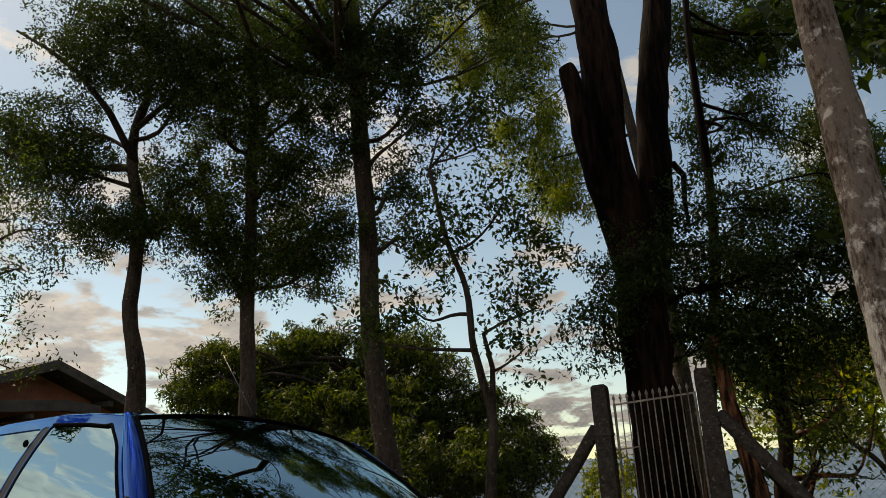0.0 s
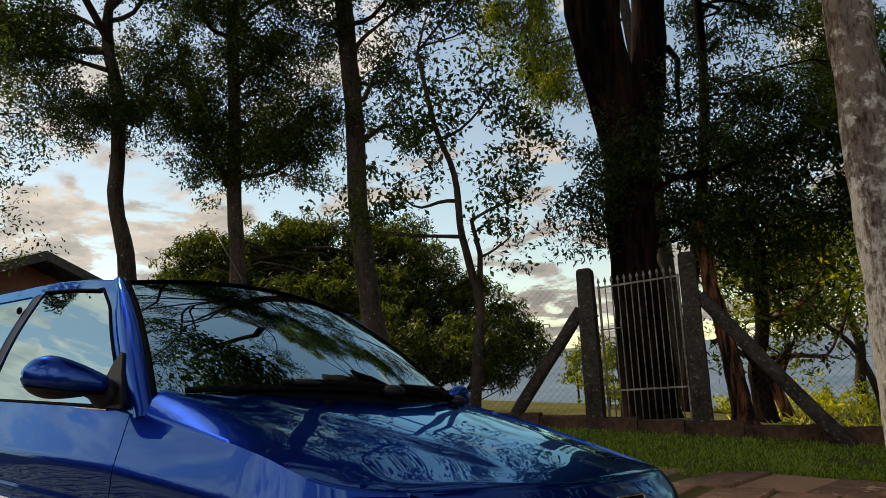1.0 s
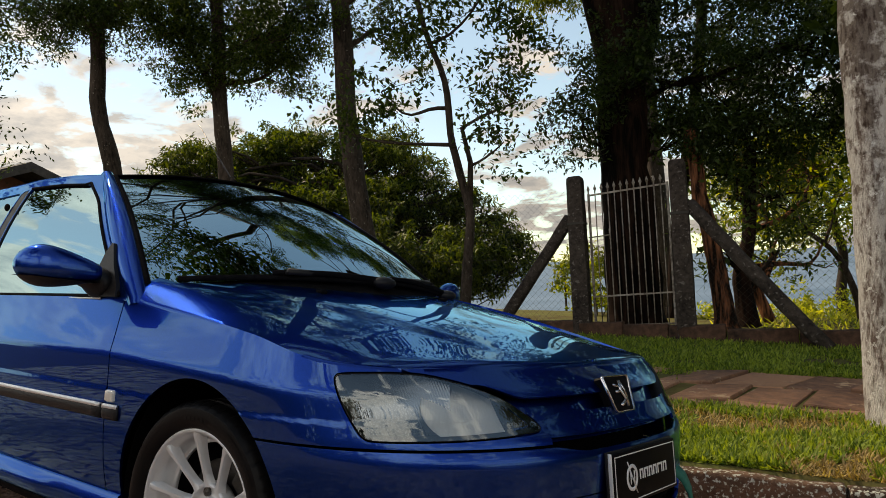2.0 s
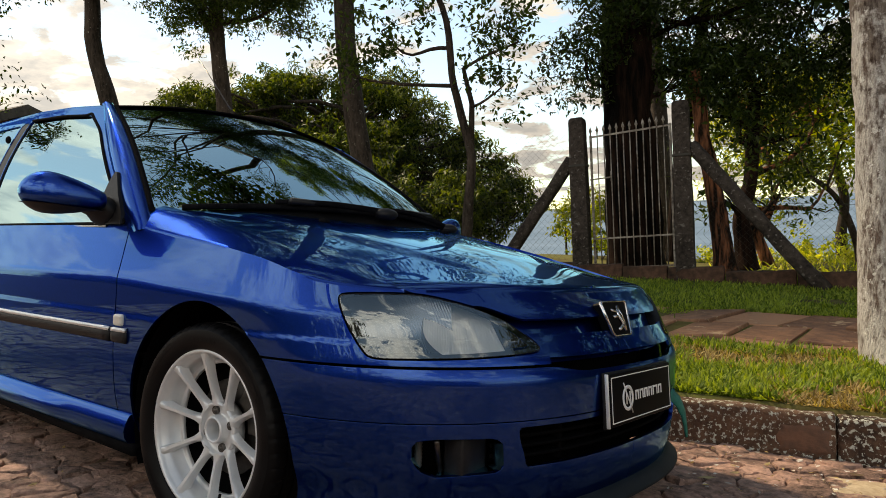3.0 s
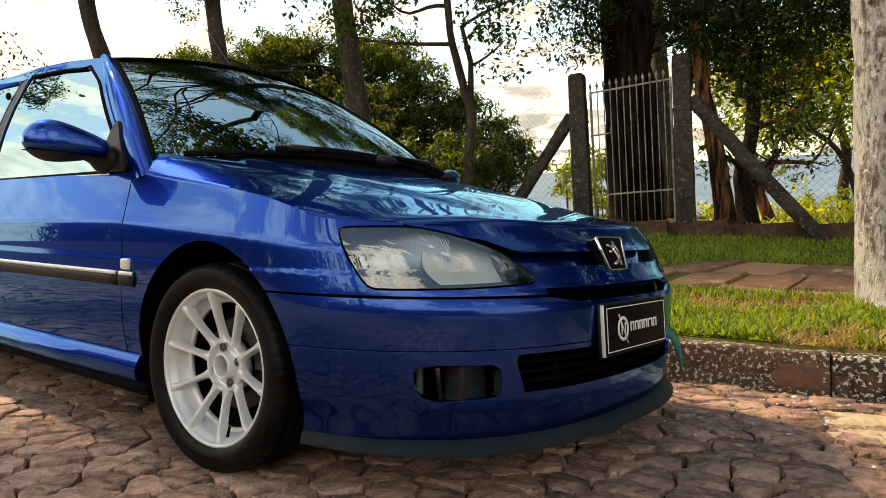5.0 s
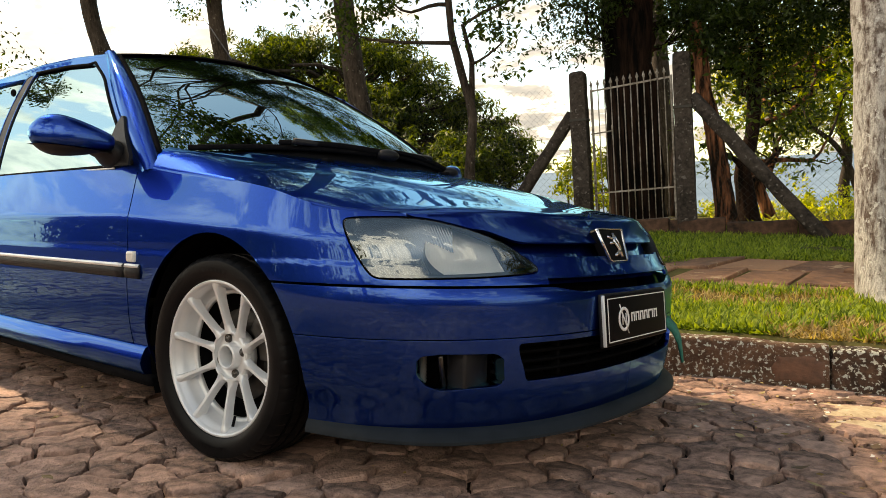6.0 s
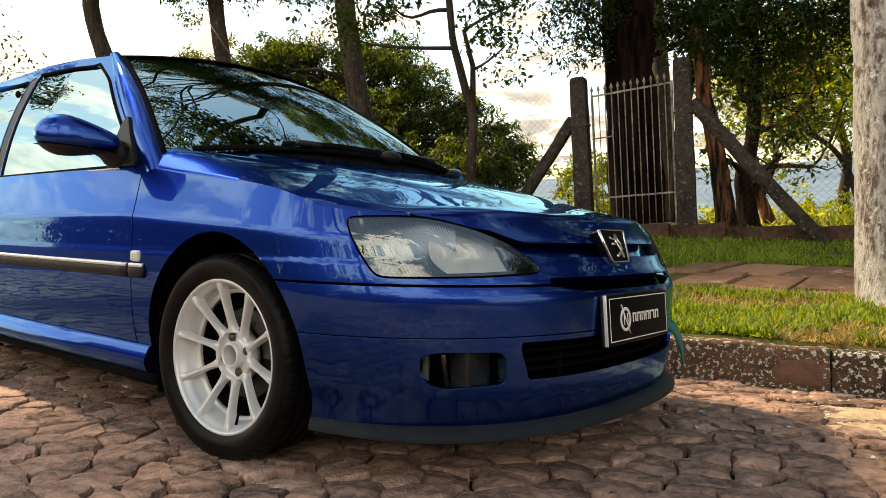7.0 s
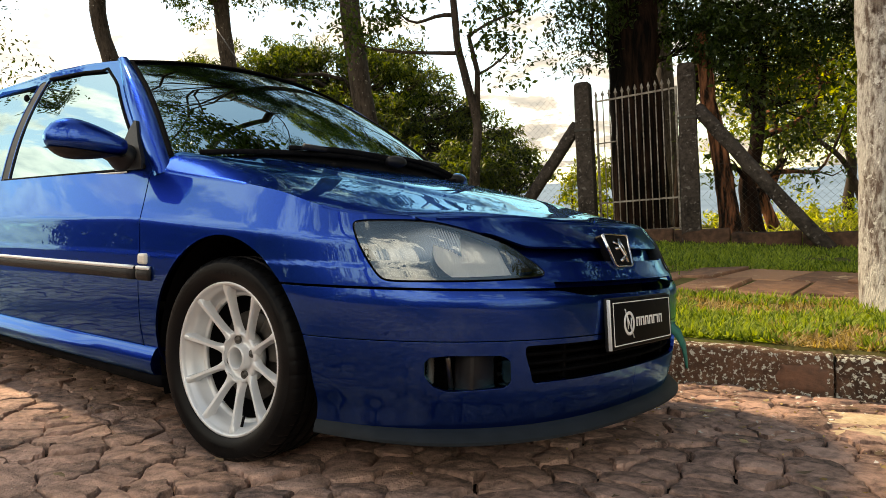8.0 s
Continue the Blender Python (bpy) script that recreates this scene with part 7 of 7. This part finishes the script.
blades("grass", 52000, -0.6, 3.2, 0.14, 1.40, 0.062, 0.0105, M["grass"], 1, lambda a, b: not on_path(a, b) and patchy(a, b) < 0.10, "short green lawn with dry patches")
blades("grass", 70000, -3.0, 4.5, 2.70, 5.6, 0.060, 0.011, M["grass"], 2, lambda a, b: patchy(a, b) < 0.45, "short green lawn before the fence")
blades("grass", 26000, -7.0, -0.6, 0.14, 6.0, 0.065, 0.012, M["grass"], 5, lambda a, b: not on_path(a, b), "short green lawn beside the car")
blades("grass", 9000, -1.0, 0.8, 1.30, 2.80, 0.055, 0.009, M["grass"], 8, lambda a, b: not on_path(a, b) and patchy(a, b) < 0.1, "short green lawn at the path's end")
blades("dry_grass", 22000, -0.6, 3.2, 0.12, 1.40, 0.052, 0.0075, M["straw"], 3, lambda a, b: not on_path(a, b) and patchy(a, b) > -0.15, "dry straw-coloured blades in the lawn")
blades("dry_grass", 5000, -1.0, 3.5, 1.28, 2.85, 0.035, 0.006, M["straw"], 4, lambda a, b: not (1.40 < b < 2.68), "dry blades along the slabs' edges")
blades("verge_plants", 1500, 0.5, 5.0, 5.9, 9.5, 0.16, 0.025, M["leaf_yellow"], 6, lambda a, b: patchy(a, b) < 0.2 and b > 6.2, "bright low plants beyond the fence")

# ---- road of irregular cobbles: bed, single stones in front, the rest joined
bed = bmesh.new()
bed_pts = []
for d, w in ((-26, 0), (9, 0), (9, -11), (-26, -11)):
    p = KX0 + KDIR * d + Vector((-KDIR.y, KDIR.x, 0)) * w
    bed_pts.append(bed.verts.new((p.x, p.y, -0.017)))
bed.faces.new(bed_pts)
road = tagged(part("road", bed, M["earth"], None, smooth=False), "street of irregular brown cobblestones in dark earth", "road", kind="structure")
road.matrix_basis = SLOPE


def clip(poly, p, q):
    """Keeps the side of poly nearer to p than to q."""
    mx, my, nx, ny = (p[0] + q[0]) / 2, (p[1] + q[1]) / 2, q[0] - p[0], q[1] - p[1]
    out = []
    for (ax, ay), (bx, by) in zip(poly, poly[1:] + poly[:1]):
        da, db = (ax - mx) * nx + (ay - my) * ny, (bx - mx) * nx + (by - my) * ny
        if da <= 0:
            out.append((ax, ay))
        if (da < 0) != (db < 0) and da != db:
            k = da / (da - db)
            out.append((ax + (bx - ax) * k, ay + (by - ay) * k))
    return out


def stone_rings(poly, rng, plain=False):
    cx, cy = sum(p[0] for p in poly) / len(poly), sum(p[1] for p in poly) / len(poly)
    # drop tiny edges, round the corners a little
    pts = []
    for (ax, ay), (bx, by) in zip(poly, poly[1:] + poly[:1]):
        ln = math.hypot(bx - ax, by - ay)
        if ln > 0.022:
            pts.append((ax + (bx - ax) * 0.06, ay + (by - ay) * 0.06))
            n = 1 if ln < 0.06 else 2 if ln < 0.11 else 3
            for k in range(n):
                m, o = (k + rng.uniform(0.3, 0.9)) / (n + 0.2), (0.004 + 0.03 * ln) * rng.normal()
                pts.append((ax + (bx - ax) * m - (by - ay) / ln * o, ay + (by - ay) * m + (bx - ax) / ln * o))
            pts.append((ax + (bx - ax) * 0.97, ay + (by - ay) * 0.97))
    if len(pts) < 5 or plain:
        pts = poly
    tx, ty, h = 0.038 * rng.normal(), 0.038 * rng.normal(), 0.0040 * rng.normal()
    gap = rng.uniform(-0.055, 0.0)
    rings = []
    for k, z in ((0.98 + gap, -0.02), (0.90 + gap, 0.0070)) if plain else ((0.99 + gap, -0.045), (0.985 + gap, -0.006), (0.960 + gap, 0.003), (0.90 + gap, 0.0070), (0.45, 0.0085)):
        rings.append([(cx + (x - cx) * k, cy + (y - cy) * k, z + h + tx * (x - cx) * k + ty * (y - cy) * k + 0.006 * noise.noise((x * k * 24, y * k * 24, 1.0))) for x, y in pts])
    return rings


rng = np.random.default_rng(77)
PITCH = 0.116
sites = {}
for i in range(-94, 88):
    for j in range(-114, 78):
        u = (i + 0.5 * (j % 2) + rng.uniform(-0.48, 0.48)) * PITCH * 1.22
        w = (j + rng.uniform(-0.46, 0.46)) * PITCH * 0.84
        x, y = u * 0.93 - w * 0.36, u * 0.36 + w * 0.93
        sites[i, j] = (x, y)
near, rest = [], []
for (i, j), p in sites.items():
    side = -KDIR.y * (p[0] - KX0.x) + KDIR.x * (p[1] - KX0.y)
    if side > 0.03:
        continue
    d = math.hypot(p[0] - 1.0, p[1] + 1.0)
    if p[0] < -7.5 or p[0] > 6.5 or p[1] < -7.0:
        continue
    poly = [(p[0] - 0.3, p[1] - 0.3), (p[0] + 0.3, p[1] - 0.3), (p[0] + 0.3, p[1] + 0.3), (p[0] - 0.3, p[1] + 0.3)]
    for di in range(-2, 3):
        for dj in range(-2, 3):
            q = sites.get((i + di, j + dj))
            if q and q != p:
                poly = clip(poly, p, q)
                if not poly:
                    break
        if not poly:
            break
    if len(poly) >= 3:
        (near if (-0.9 < p[0] < 1.9 and -1.65 < p[1] < 1.3) else rest).append((d, p, poly))
near.sort(key=lambda q: q[0])
rest += near[300:]
for d, p, poly in near[:300]:
    bm = bmesh.new()
    loft(bm, [[(x - p[0], y - p[1], z) for x, y, z in r] for r in stone_rings(poly, rng)], True, False)
    bm.faces.new(list(bm.verts)[-(len(bm.verts) // 5):])
    part("cobblestone", bm, M["cobble"], road, matrix=pose(p[0], p[1], 0)).data.set_sharp_from_angle(angle=radians(30))
verts, faces = [], []
for d, p, poly in rest:
    rings = stone_rings(poly, rng, d > 3.6)
    n, base = len(rings[0]), len(verts)
    for r in rings:
        verts += r
    for k in range(len(rings) - 1):
        for i in range(n):
            j = (i + 1) % n
            faces.append((base + k * n + i, base + k * n + j, base + (k + 1) * n + j, base + (k + 1) * n + i))
    faces.append(tuple(base + (len(rings) - 1) * n + i for i in range(n)))
tagged(sharp(raw("cobblestones", verts, faces, M["cobble_far"], road, smooth=True), 30), "brown cobblestones further along the street", kind="stuff")

# ---- litter: fallen leaves, straw and pale chips on the road, thicker by the kerb
def litter(name, n, mat, size, seed, label, near_kerb):
    rng = np.random.default_rng(seed)
    verts, faces = [], []
    for _ in range(n):
        d, w = rng.uniform(-2.5, 2.5), -abs(rng.normal()) * near_kerb - 0.03
        p = KX0 + KDIR * d + Vector((-KDIR.y, KDIR.x, 0)) * w
        a, s = rng.uniform(0, 6.28), size * (0.5 + rng.random())
        b = len(verts)
        for k in range(6):
            t = a + k * math.pi / 3
            r = s * (1.0 if k % 3 == 0 else 0.42) * (0.8 + 0.4 * rng.random())
            verts.append((p.x + r * math.cos(t), p.y + r * math.sin(t), 0.0165 + 0.006 * rng.random()))
        faces.append(tuple(range(b, b + 6)))
    ob = raw(name, verts, faces, mat)
    ob.matrix_basis = SLOPE
    tagged(ob, label, "leaf litter", kind="stuff")


def sunlit_sand_sheet():
    """A sheet over the cobbles by the kerb, its pale colour painting a sun patch on sandy stones, with a ragged edge.
    """
    bm = bmesh.new()
    n, rings = 72, []
    for k in (1.0, 0.96, 0.88, 0.7, 0.45, 0.2, 0.02):
        ring = []
        for i in range(n):
            a = 2 * math.pi * i / n
            r = 1 + 0.35 * noise.noise((math.cos(a) * 2.2, math.sin(a) * 2.2, 7)) + 0.16 * noise.noise((math.cos(a) * 7, math.sin(a) * 7, 3))
            d, w = 0.98 + 0.52 * r * k * math.cos(a), -0.47 + 0.30 * r * k * math.sin(a)
            p = KX0 + KDIR * d + Vector((-KDIR.y, KDIR.x, 0)) * w
            ring.append((p.x, p.y, -0.012 + 0.026 * min(1.0, (1 - k) * 4) + 0.010 * noise.noise((p.x * 9, p.y * 9, 0)) + 0.006 * noise.noise((p.x * 31, p.y * 31, 0))))
        rings.append(ring)
    loft(bm, rings, True, False)
    ob = part("sand", outward(bm), M["sand"])
    ob.matrix_basis = SLOPE
    tagged(ob, "pale sandy sheet over the cobbles by the kerb, painted as a sun patch", "sand", kind="stuff")


# pale sheet that paints the sun patch by the kerb
sunlit_sand_sheet()
litter("pale_chips", 420, M["chip"], 0.011, 93, "small pale chips scattered over the cobbles", 0.42)
litter("fallen_leaves", 130, M["dead_leaf"], 0.022, 91, "dry fallen leaves scattered over the cobbles", 0.9)
litter("straw_bits", 420, M["straw"], 0.010, 92, "bits of straw lying in the cobble joints", 0.7)
